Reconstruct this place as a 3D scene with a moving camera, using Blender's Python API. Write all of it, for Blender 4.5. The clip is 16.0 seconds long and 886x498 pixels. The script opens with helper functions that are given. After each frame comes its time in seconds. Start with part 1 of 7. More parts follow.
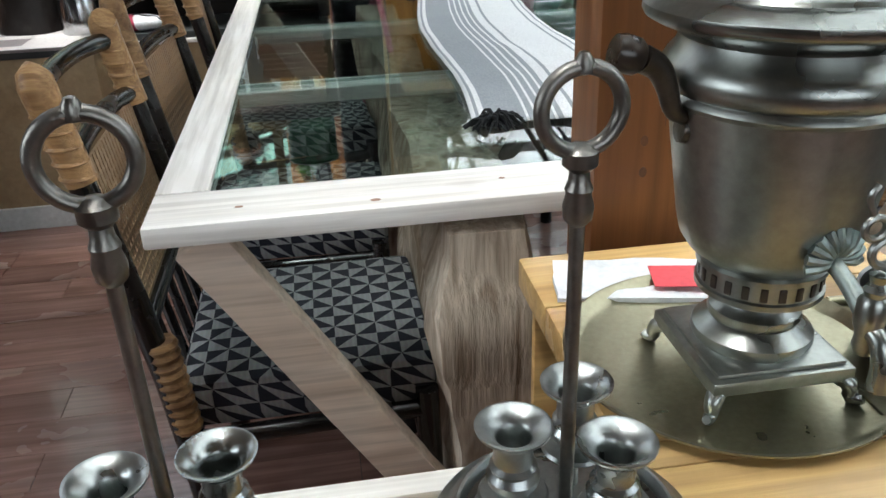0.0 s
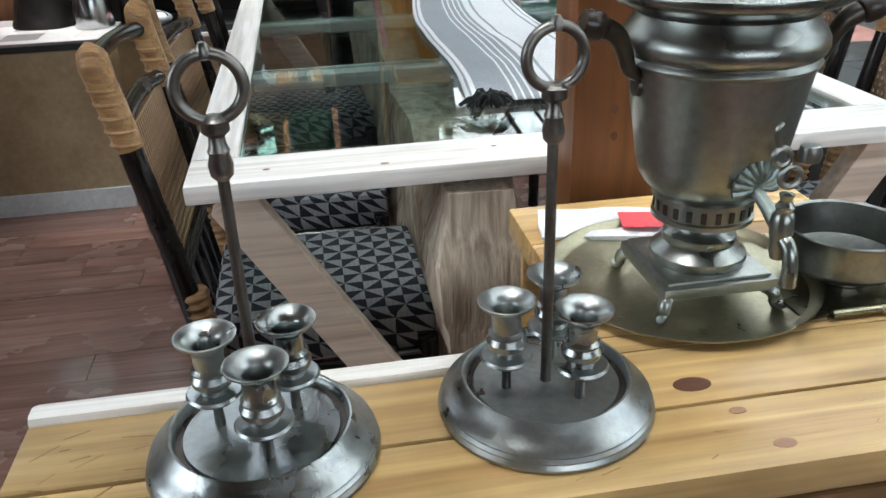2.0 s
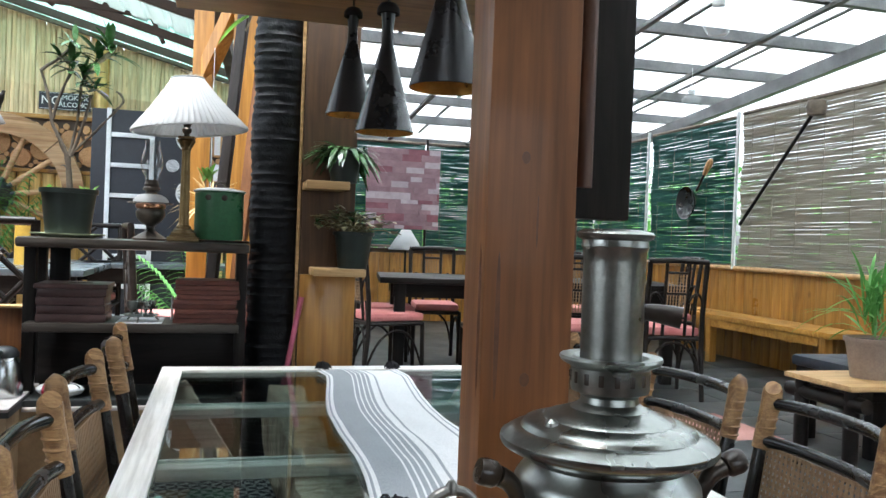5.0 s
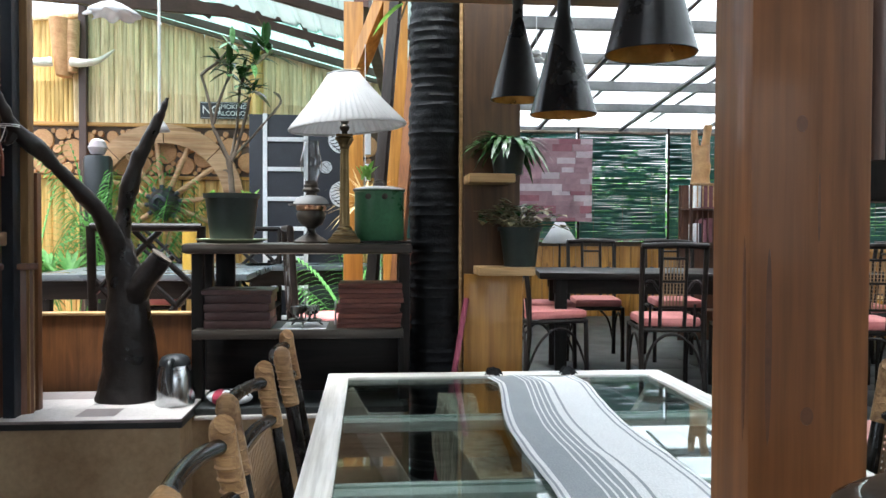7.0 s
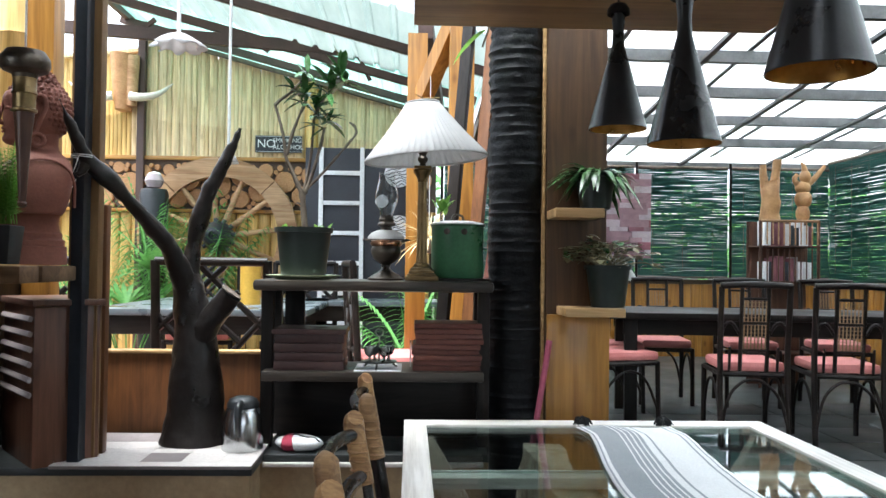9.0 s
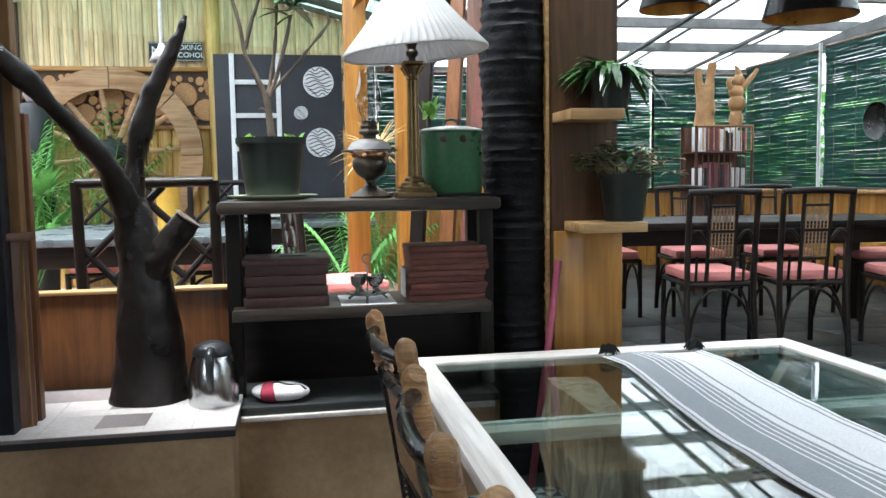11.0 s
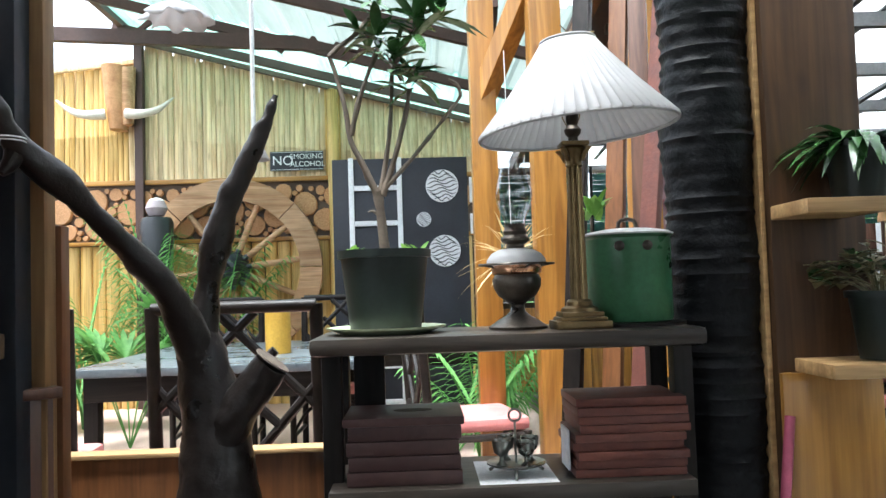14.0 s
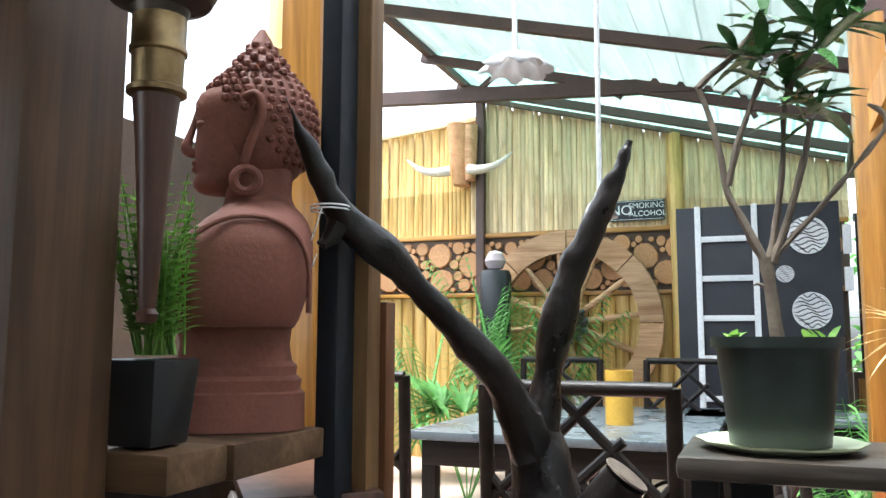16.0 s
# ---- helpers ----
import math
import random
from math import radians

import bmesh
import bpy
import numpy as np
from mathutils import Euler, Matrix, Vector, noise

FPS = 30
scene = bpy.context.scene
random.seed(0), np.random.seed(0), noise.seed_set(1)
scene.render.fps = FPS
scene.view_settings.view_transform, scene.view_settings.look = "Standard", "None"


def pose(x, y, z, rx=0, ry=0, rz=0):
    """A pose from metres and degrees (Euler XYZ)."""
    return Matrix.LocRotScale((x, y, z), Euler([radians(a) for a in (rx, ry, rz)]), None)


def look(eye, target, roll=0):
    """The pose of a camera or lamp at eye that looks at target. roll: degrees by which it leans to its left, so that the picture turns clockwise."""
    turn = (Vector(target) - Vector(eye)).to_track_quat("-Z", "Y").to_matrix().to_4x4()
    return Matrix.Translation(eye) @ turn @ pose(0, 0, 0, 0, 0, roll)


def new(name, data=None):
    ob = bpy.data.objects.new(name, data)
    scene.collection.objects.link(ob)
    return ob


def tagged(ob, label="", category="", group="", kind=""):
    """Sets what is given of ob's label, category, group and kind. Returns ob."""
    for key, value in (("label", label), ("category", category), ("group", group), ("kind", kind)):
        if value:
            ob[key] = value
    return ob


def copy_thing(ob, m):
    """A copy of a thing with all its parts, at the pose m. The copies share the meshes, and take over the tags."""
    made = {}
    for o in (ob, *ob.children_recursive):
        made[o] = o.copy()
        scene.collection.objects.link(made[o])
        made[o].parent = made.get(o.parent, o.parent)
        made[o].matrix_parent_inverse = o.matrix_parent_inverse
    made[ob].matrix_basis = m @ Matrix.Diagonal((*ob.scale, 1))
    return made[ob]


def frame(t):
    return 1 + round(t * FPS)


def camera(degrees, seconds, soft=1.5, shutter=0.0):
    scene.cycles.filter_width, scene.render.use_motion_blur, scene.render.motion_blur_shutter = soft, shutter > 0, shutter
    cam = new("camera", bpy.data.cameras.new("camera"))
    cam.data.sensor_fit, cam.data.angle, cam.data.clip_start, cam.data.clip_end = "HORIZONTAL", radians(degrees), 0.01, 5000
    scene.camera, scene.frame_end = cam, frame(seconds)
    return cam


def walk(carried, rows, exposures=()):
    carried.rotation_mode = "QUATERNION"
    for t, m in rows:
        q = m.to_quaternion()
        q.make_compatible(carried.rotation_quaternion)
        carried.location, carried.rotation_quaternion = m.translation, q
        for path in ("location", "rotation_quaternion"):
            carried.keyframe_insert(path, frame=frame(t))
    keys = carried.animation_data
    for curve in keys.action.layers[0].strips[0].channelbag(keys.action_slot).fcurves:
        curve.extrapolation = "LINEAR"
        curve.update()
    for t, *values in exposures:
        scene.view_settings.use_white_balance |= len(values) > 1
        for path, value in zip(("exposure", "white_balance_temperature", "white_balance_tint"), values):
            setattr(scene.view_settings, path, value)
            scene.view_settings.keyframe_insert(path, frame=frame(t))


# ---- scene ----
cam = camera(57.2, 16.0)
EXPO = [(0.0, 2.12, 6100, 6), (2.0, 2.16, 6000, 6), (3.5, 2.2, 5900, 6), (6.5, 2.12, 5900, 6), (9.0, 2.12, 5900, 6), (11.5, 2.16, 5900, 6), (13.5, 2.05, 5900, 6), (14.5, 2.2, 5900, 6), (16.0, 2.2, 5900, 6)]
PATH = [
    (0, (-0.388, -1.029, 1.216), (-0.193, 0.340, 0.537), -2.1),
    (0.5, (-0.350, -1.040, 1.207), (-0.157, 0.280, 0.437), -2.0),
    (1, (-0.384, -1.100, 1.209), (-0.194, 0.204, 0.411), -2.7),
    (1.5, (-0.440, -1.180, 1.208), (-0.262, 0.130, 0.417), -3.3),
    (2, (-0.437, -1.215, 1.230), (-0.220, 0.151, 0.553), -1.9),
    (2.5, (-0.421, -1.230, 1.254), (-0.105, 0.186, 0.741), 0.3),
    (3, (-0.410, -1.242, 1.274), (-0.018, 0.199, 0.895), 1.7),
    (3.5, (-0.416, -1.256, 1.295), (-0.013, 0.208, 1.034), 2.0),
    (4, (-0.424, -1.270, 1.307), (-0.010, 0.206, 1.159), 2.3),
    (4.2, (-0.424, -1.273, 1.314), (-0.002, 0.205, 1.216), 2.4),
    (6.3, (-0.486, -1.173, 1.317), (-0.218, 0.347, 1.323), 1.7),
    (6.5, (-0.490, -1.150, 1.313), (-0.269, 0.378, 1.300), 1.2),
    (7, (-0.492, -0.994, 1.322), (-0.353, 0.540, 1.288), 0.2),
    (7.5, (-0.501, -0.901, 1.314), (-0.422, 0.636, 1.254), -0.1),
    (8, (-0.504, -0.877, 1.325), (-0.476, 0.662, 1.297), 0.1),
    (8.5, (-0.547, -0.851, 1.326), (-0.511, 0.689, 1.341), 0.6),
    (9, (-0.633, -0.804, 1.331), (-0.571, 0.735, 1.362), 0.7),
    (9.8, (-0.800, -0.700, 1.332), (-0.690, 0.840, 1.318), 0.2),
    (10.6, (-0.930, -0.470, 1.327), (-0.680, 1.050, 1.228), -0.8),
    (11.5, (-0.973, -0.201, 1.323), (-0.637, 1.294, 1.171), -1.8),
    (12, (-0.959, -0.059, 1.335), (-0.390, 1.365, 1.204), -1.1),
    (12.5, (-0.959, 0.045, 1.348), (-0.330, 1.448, 1.282), -0.3),
    (13, (-0.950, 0.156, 1.340), (-0.459, 1.615, 1.331), -0.8),
    (13.5, (-0.919, 0.281, 1.372), (-0.697, 1.805, 1.410), -1.8),
    (14, (-0.956, 0.380, 1.374), (-0.909, 1.918, 1.448), -1.8),
    (14.5, (-1.051, 0.507, 1.414), (-1.053, 2.043, 1.536), -1.6),
    (15, (-1.090, 0.589, 1.441), (-1.193, 2.118, 1.590), -0.8),
    (15.5, (-1.078, 0.682, 1.446), (-1.392, 2.183, 1.595), 0.2),
    (16, (-1.056, 0.740, 1.459), (-1.616, 2.164, 1.631), 0.2),
]
walk(cam, [(t, look(eye, target, roll)) for t, eye, target, roll in PATH], exposures=EXPO)

# ---- light ----
world = bpy.data.worlds.new("world")
world.use_nodes = True
scene.world = world
wn = world.node_tree
sky = wn.nodes.new("ShaderNodeTexSky")
sky.sky_type, sky.sun_disc = "NISHITA", False
sky.sun_elevation, sky.sun_rotation = radians(75), radians(238)
sky.air_density, sky.dust_density, sky.ozone_density = 1.0, 4.0, 1.0
hsv = wn.nodes.new("ShaderNodeHueSaturation")
hsv.inputs["Saturation"].default_value = 0.25
wn.links.new(sky.outputs[0], hsv.inputs["Color"])
wn.links.new(hsv.outputs[0], wn.nodes["Background"].inputs[0])
wn.nodes["Background"].inputs[1].default_value = 0.18

sun_data = bpy.data.lights.new("sun", "SUN")
sun_data.energy, sun_data.angle, sun_data.color = 1.8, radians(24), (1.0, 0.96, 0.9)
sun = new("sun", sun_data)
sun.matrix_world = look((-1.6, -1.0, 7), (0, 0, 0))


def assumed_window_lamp(name, centre, target, w, h, watts):
    """An added area lamp for the daylight of an assumed window."""
    data = bpy.data.lights.new(name, "AREA")
    data.shape, data.size, data.size_y, data.energy, data.color = "RECTANGLE", w, h, watts, (0.93, 0.97, 1.0)
    ob = new(name, data)
    ob.matrix_world = look(centre, target)
    return ob


# added fill lamps for assumed windows, behind and west of the walker
assumed_window_lamp("window_daylight", (0.55, -3.05, 1.6), (0.3, 0, 0.8), 2.2, 1.0, 1.0)
assumed_window_lamp("side_window_daylight", (-3.25, -0.9, 1.75), (-0.4, -0.1, 0.4), 1.6, 1.1, 3.0)

# ---- materials ----


def nodes_of(name):
    m = bpy.data.materials.new(name)
    m.use_nodes = True
    t = m.node_tree
    return m, t, t.nodes["Principled BSDF"]


def add(t, kind, **props):
    n = t.nodes.new(kind)
    for k, v in props.items():
        n.inputs[k].default_value = v
    return n


def ramp(t, fac, stops):
    r = t.nodes.new("ShaderNodeValToRGB")
    els = r.color_ramp.elements
    while len(els) < len(stops):
        els.new(0.5)
    for e, (p, c) in zip(els, stops):
        e.position, e.color = p, (*c, 1)
    t.links.new(fac, r.inputs[0])
    return r.outputs[0]


def mix(t, fac, a, b, mode="MIX"):
    n = t.nodes.new("ShaderNodeMix")
    n.data_type, n.blend_type = "RGBA", mode
    for sock, v in ((n.inputs[0], fac), (n.inputs[6], a), (n.inputs[7], b)):
        if isinstance(v, (int, float)):
            sock.default_value = v
        elif isinstance(v, tuple):
            sock.default_value = (*v, 1)
        else:
            t.links.new(v, sock)
    return n.outputs[2]


def math_node(t, op, a, b):
    n = t.nodes.new("ShaderNodeMath")
    n.operation = op
    for s, v in zip(n.inputs, (a, b)):
        if isinstance(v, (int, float)):
            s.default_value = v
        else:
            t.links.new(v, s)
    return n.outputs[0]


def coords(t, scale=(1, 1, 1), shift=True, rot=(0, 0, 0)):
    c = t.nodes.new("ShaderNodeTexCoord")
    m = t.nodes.new("ShaderNodeMapping")
    m.inputs["Scale"].default_value = scale
    m.inputs["Rotation"].default_value = rot
    t.links.new(c.outputs["Object"], m.inputs[0])
    if shift:
        info = t.nodes.new("ShaderNodeObjectInfo")
        k = math_node(t, "MULTIPLY", info.outputs["Random"], 17.0)
        comb = t.nodes.new("ShaderNodeCombineXYZ")
        for i in range(3):
            t.links.new(k, comb.inputs[i])
        t.links.new(comb.outputs[0], m.inputs["Location"])
    return m.outputs[0]


def bump(t, bsdf, height, strength, dist=0.01):
    b = add(t, "ShaderNodeBump", Strength=strength, Distance=dist)
    t.links.new(height, b.inputs["Height"])
    t.links.new(b.outputs[0], bsdf.inputs["Normal"])


def plain(name, c1, c2, rough=0.5, metal=0.0, big=3.0, small=60.0, bumpy=0.15, spread=0.12, gloss=0.5):
    """Mottled surface: two colours, stains at a large scale and grain at a small one."""
    m, t, b = nodes_of(name)
    v = coords(t)
    n1 = add(t, "ShaderNodeTexNoise", Scale=big, Detail=5.0, Roughness=0.6)
    n2 = add(t, "ShaderNodeTexNoise", Scale=small, Detail=4.0, Roughness=0.6)
    for n in (n1, n2):
        t.links.new(v, n.inputs["Vector"])
    col = ramp(t, n1.outputs[0], [(0.5 - spread * 1.6, c1), (0.5 + spread * 1.6, c2)])
    grain = ramp(t, n2.outputs[0], [(0.3, (0.78, 0.78, 0.78)), (0.7, (1.15, 1.15, 1.15))])
    col = mix(t, 0.6, col, grain, "MULTIPLY")
    info = t.nodes.new("ShaderNodeObjectInfo")
    tone = ramp(t, info.outputs["Random"], [(0.0, (0.9, 0.9, 0.9)), (1.0, (1.08, 1.08, 1.08))])
    col = mix(t, 1.0, col, tone, "MULTIPLY")
    t.links.new(col, b.inputs["Base Color"])
    r = ramp(t, n1.outputs[0], [(0.3, (max(rough - 0.1, 0.03),) * 3), (0.7, (min(rough + 0.12, 1),) * 3)])
    t.links.new(r, b.inputs["Roughness"])
    b.inputs["Metallic"].default_value = metal
    b.inputs["Specular IOR Level"].default_value = gloss
    bump(t, b, n2.outputs[0], bumpy, 0.004)
    return m


def wood(name, dark, light, axis="x", rough=0.45, grain=1.0, knots=0.0, bumpy=0.2, stain=0.0, coat=0.0, gloss=0.4):
    """Boards: growth lines drawn out along the axis, broad tone, some knots."""
    m, t, b = nodes_of(name)
    k = {"x": 0, "y": 1, "z": 2}[axis]
    s1, s2 = [9.0 * grain] * 3, [85.0 * grain] * 3
    s1[k], s2[k] = 0.9 * grain, 3.0 * grain
    n1 = add(t, "ShaderNodeTexNoise", Scale=1.0, Detail=4.0, Roughness=0.55, Distortion=1.2)
    n2 = add(t, "ShaderNodeTexNoise", Scale=1.0, Detail=3.0, Roughness=0.6)
    n3 = add(t, "ShaderNodeTexNoise", Scale=1.6, Detail=5.0, Roughness=0.6)
    t.links.new(coords(t, s1), n1.inputs["Vector"])
    t.links.new(coords(t, s2), n2.inputs["Vector"])
    t.links.new(coords(t), n3.inputs["Vector"])
    mid = tuple((a + c) / 2 for a, c in zip(dark, light))
    col = ramp(t, n1.outputs[0], [(0.34, dark), (0.46, mid), (0.54, light), (0.68, dark)])
    fine = ramp(t, n2.outputs[0], [(0.35, (0.72, 0.7, 0.68)), (0.6, (1.08, 1.08, 1.08))])
    col = mix(t, 0.7, col, fine, "MULTIPLY")
    if knots:
        vor = add(t, "ShaderNodeTexVoronoi", Scale=1.0)
        sk = [6.5] * 3
        sk[k] = 3.4
        t.links.new(coords(t, sk), vor.inputs["Vector"])
        spot = ramp(t, vor.outputs["Distance"], [(0.06, (1, 1, 1)), (0.15, (0, 0, 0))])
        col = mix(t, math_node(t, "MULTIPLY", spot, knots), col, (dark[0] * 0.35, dark[1] * 0.25, dark[2] * 0.2))
    if stain:
        st = ramp(t, n3.outputs[0], [(0.42, (1, 1, 1)), (0.68, (1 - stain,) * 3)])
        col = mix(t, 1.0, col, st, "MULTIPLY")
    info = t.nodes.new("ShaderNodeObjectInfo")
    tone = ramp(t, info.outputs["Random"], [(0.0, (0.86, 0.86, 0.86)), (1.0, (1.1, 1.08, 1.05))])
    col = mix(t, 1.0, col, tone, "MULTIPLY")
    t.links.new(col, b.inputs["Base Color"])
    t.links.new(ramp(t, n3.outputs[0], [(0.3, (max(rough - 0.12, 0.05),) * 3), (0.7, (min(rough + 0.12, 1),) * 3)]), b.inputs["Roughness"])
    b.inputs["Coat Weight"].default_value = coat
    b.inputs["Specular IOR Level"].default_value = gloss
    bump(t, b, n2.outputs[0], bumpy, 0.003)
    return m


def clear_glass(name, tint=(1, 1, 1), rough=0.0):
    m, t, b = nodes_of(name)
    b.inputs["Base Color"].default_value = (*tint, 1)
    b.inputs["Transmission Weight"].default_value = 1.0
    b.inputs["Roughness"].default_value = rough
    b.inputs["IOR"].default_value = 1.5
    return m


def sheet_glass(name, tint, skin=0.05):
    """Flat pane: mostly see-through, with a mirror-like skin."""
    m, t, b = nodes_of(name)
    t.nodes.remove(b)
    tr, gl = t.nodes.new("ShaderNodeBsdfTransparent"), t.nodes.new("ShaderNodeBsdfGlossy")
    tr.inputs[0].default_value = (*tint, 1)
    gl.inputs["Roughness"].default_value = 0.01
    mx, lw = t.nodes.new("ShaderNodeMixShader"), add(t, "ShaderNodeLayerWeight", Blend=0.5)
    p5 = math_node(t, "POWER", lw.outputs["Facing"], 4.2)
    t.links.new(math_node(t, "ADD", math_node(t, "MULTIPLY", p5, 0.9), skin), mx.inputs[0])
    t.links.new(tr.outputs[0], mx.inputs[1])
    t.links.new(gl.outputs[0], mx.inputs[2])
    t.links.new(mx.outputs[0], t.nodes["Material Output"].inputs[0])
    return m


def translucent(name, c1, c2, share=0.6, scale=6.0, stretch=(1, 1, 1)):
    """Thin sheet that lets daylight glow through it, with dirt streaks."""
    m, t, b = nodes_of(name)
    n = add(t, "ShaderNodeTexNoise", Scale=scale, Detail=5.0, Roughness=0.65)
    t.links.new(coords(t, stretch), n.inputs["Vector"])
    col = ramp(t, n.outputs[0], [(0.32, c1), (0.62, c2)])
    tl = t.nodes.new("ShaderNodeBsdfTranslucent")
    mx = t.nodes.new("ShaderNodeMixShader")
    mx.inputs[0].default_value = share
    t.links.new(col, tl.inputs[0])
    t.links.new(col, b.inputs["Base Color"])
    b.inputs["Roughness"].default_value = 0.6
    t.links.new(b.outputs[0], mx.inputs[1])
    t.links.new(tl.outputs[0], mx.inputs[2])
    t.links.new(mx.outputs[0], t.nodes["Material Output"].inputs[0])
    return m


def triangle_cloth(name, side=0.052):
    """Navy cushion cloth with a check of pinwheels, eight triangles to a square."""
    m, t, b = nodes_of(name)
    v = coords(t, (1 / side,) * 3, shift=False)
    sep = t.nodes.new("ShaderNodeSeparateXYZ")
    t.links.new(v, sep.inputs[0])
    ux = math_node(t, "ADD", sep.outputs[0], sep.outputs[2])
    uy = math_node(t, "ADD", sep.outputs[1], sep.outputs[2])
    fx = math_node(t, "SUBTRACT", math_node(t, "FRACT", ux, 0), 0.5)
    fy = math_node(t, "SUBTRACT", math_node(t, "FRACT", uy, 0), 0.5)
    half = math_node(t, "ADD", math_node(t, "GREATER_THAN", fx, 0.0), math_node(t, "GREATER_THAN", fy, 0.0))
    turn = math_node(t, "ADD", half, math_node(t, "GREATER_THAN", math_node(t, "ABSOLUTE", fx, 0), math_node(t, "ABSOLUTE", fy, 0)))
    tri = math_node(t, "GREATER_THAN", math_node(t, "PINGPONG", turn, 1.0), 0.5)
    stripe = math_node(t, "GREATER_THAN", math_node(t, "FRACT", math_node(t, "MULTIPLY", sep.outputs[0], 7.0), 0), 0.4)
    light = mix(t, math_node(t, "MULTIPLY", stripe, 0.35), (0.3, 0.3, 0.3), (0.2, 0.205, 0.215))
    col = mix(t, tri, (0.009, 0.01, 0.02), light)
    n = add(t, "ShaderNodeTexNoise", Scale=240.0, Detail=2.0)
    t.links.new(coords(t), n.inputs["Vector"])
    t.links.new(mix(t, 0.35, col, n.outputs["Color"], "MULTIPLY"), b.inputs["Base Color"])
    b.inputs["Roughness"].default_value = 0.9
    bump(t, b, n.outputs[0], 0.3, 0.002)
    return m


def runner_cloth(name):
    """Grey and white woven runner: stripes along its length, in metres across it."""
    m, t, b = nodes_of(name)
    c = t.nodes.new("ShaderNodeUVMap")
    sep = t.nodes.new("ShaderNodeSeparateXYZ")
    t.links.new(c.outputs[0], sep.inputs[0])
    grey, white = (0.34, 0.36, 0.38), (0.82, 0.82, 0.82)
    r = t.nodes.new("ShaderNodeValToRGB")
    r.color_ramp.interpolation = "CONSTANT"
    els = r.color_ramp.elements
    marks = [(0.0, 1), (0.025, 0), (0.045, 1), (0.075, 0), (0.30, 1), (0.315, 0), (0.35, 1), (0.365, 0), (0.40, 1), (0.415, 0), (0.45, 1), (0.465, 0), (0.50, 1), (0.56, 0), (0.585, 1), (0.90, 0), (0.92, 1), (0.96, 0), (0.975, 1)]
    while len(els) < len(marks):
        els.new(0.5)
    for e, (p, w) in zip(els, marks):
        e.position, e.color = p, (*(white if w else grey), 1)
    t.links.new(sep.outputs[0], r.inputs[0])
    n = add(t, "ShaderNodeTexNoise", Scale=300.0, Detail=2.0)
    t.links.new(coords(t, (1, 0.4, 1)), n.inputs["Vector"])
    grain = ramp(t, n.outputs[0], [(0.3, (0.8, 0.8, 0.8)), (0.7, (1.1, 1.1, 1.1))])
    t.links.new(mix(t, 0.7, r.outputs[0], grain, "MULTIPLY"), b.inputs["Base Color"])
    b.inputs["Roughness"].default_value = 0.92
    bump(t, b, n.outputs[0], 0.35, 0.002)
    return m


M = dict(
    pewter=plain("pewter", (0.235, 0.245, 0.23), (0.32, 0.335, 0.31), 0.3, 1.0, 4, 90, 0.05),
    pewter_dull=plain("dull pewter", (0.2, 0.205, 0.19), (0.33, 0.335, 0.315), 0.34, 1.0, 9, 120, 0.12),
    pewter_bright=plain("polished pewter", (0.3, 0.315, 0.305), (0.45, 0.47, 0.455), 0.31, 1.0, 9, 110, 0.12),
    tray=plain("tray metal", (0.25, 0.23, 0.15), (0.33, 0.305, 0.21), 0.28, 1.0, 6, 140, 0.1),
    iron=plain("steel rod", (0.14, 0.13, 0.115), (0.26, 0.25, 0.23), 0.36, 1.0, 12, 150, 0.15),
    verdigris=plain("patinated tap", (0.2, 0.27, 0.25), (0.33, 0.36, 0.34), 0.4, 0.85, 20, 150, 0.2),
    brass=plain("aged brass", (0.15, 0.105, 0.05), (0.28, 0.2, 0.1), 0.38, 1.0, 14, 120, 0.15),
    bronze=plain("dark bronze", (0.05, 0.045, 0.04), (0.12, 0.1, 0.08), 0.35, 0.8, 16, 120, 0.2),
    grip=plain("dark turned grip", (0.02, 0.014, 0.01), (0.05, 0.035, 0.025), 0.35, 0.0, 8, 60, 0.1),
    counter=wood("pine counter", (0.42, 0.245, 0.085), (0.66, 0.45, 0.19), "x", 0.36, 0.8, 0.25, 0.35, 0.5, 0.1),
    counter_front=wood("worn counter front", (0.2, 0.095, 0.03), (0.36, 0.19, 0.065), "x", 0.5, 0.8, 0.3, 0.5, 0.7, 0.05),
    post=wood("orange post", (0.12, 0.044, 0.013), (0.2, 0.08, 0.025), "z", 0.5, 0.9, 0.3, 0.2, 0.25, 0.1),
    yellow=wood("varnished pine", (0.27, 0.122, 0.02), (0.42, 0.208, 0.042), "z", 0.38, 0.7, 0.6, 0.12, 0.2, 0.2),
    yellow_x=wood("varnished pine rail", (0.36, 0.165, 0.026), (0.52, 0.27, 0.06), "x", 0.38, 0.7, 0.4, 0.12, 0.2, 0.2),
    bright=wood("bracket pine", (0.4, 0.24, 0.1), (0.58, 0.38, 0.18), "x", 0.45, 0.9, 0.3, 0.15, 0.2),
    canopy=wood("canopy plywood", (0.2, 0.105, 0.046), (0.31, 0.18, 0.085), "x", 0.5, 0.6, 0.3, 0.1, 0.3),
    whitewood=wood("white limed pine", (0.78, 0.75, 0.7), (0.88, 0.865, 0.84), "x", 0.42, 0.8, 0.35, 0.12, 0.12),
    whitewood_y=wood("white limed pine rail", (0.78, 0.75, 0.7), (0.88, 0.865, 0.84), "y", 0.42, 0.8, 0.35, 0.12, 0.12),
    paleleg=wood("pale pine leg", (0.62, 0.5, 0.4), (0.78, 0.67, 0.57), "x", 0.5, 0.8, 0.4, 0.12, 0.12),
    drift=wood("weathered slab", (0.3, 0.22, 0.15), (0.74, 0.65, 0.53), "z", 0.85, 1.5, 0.2, 1.0, 0.4),
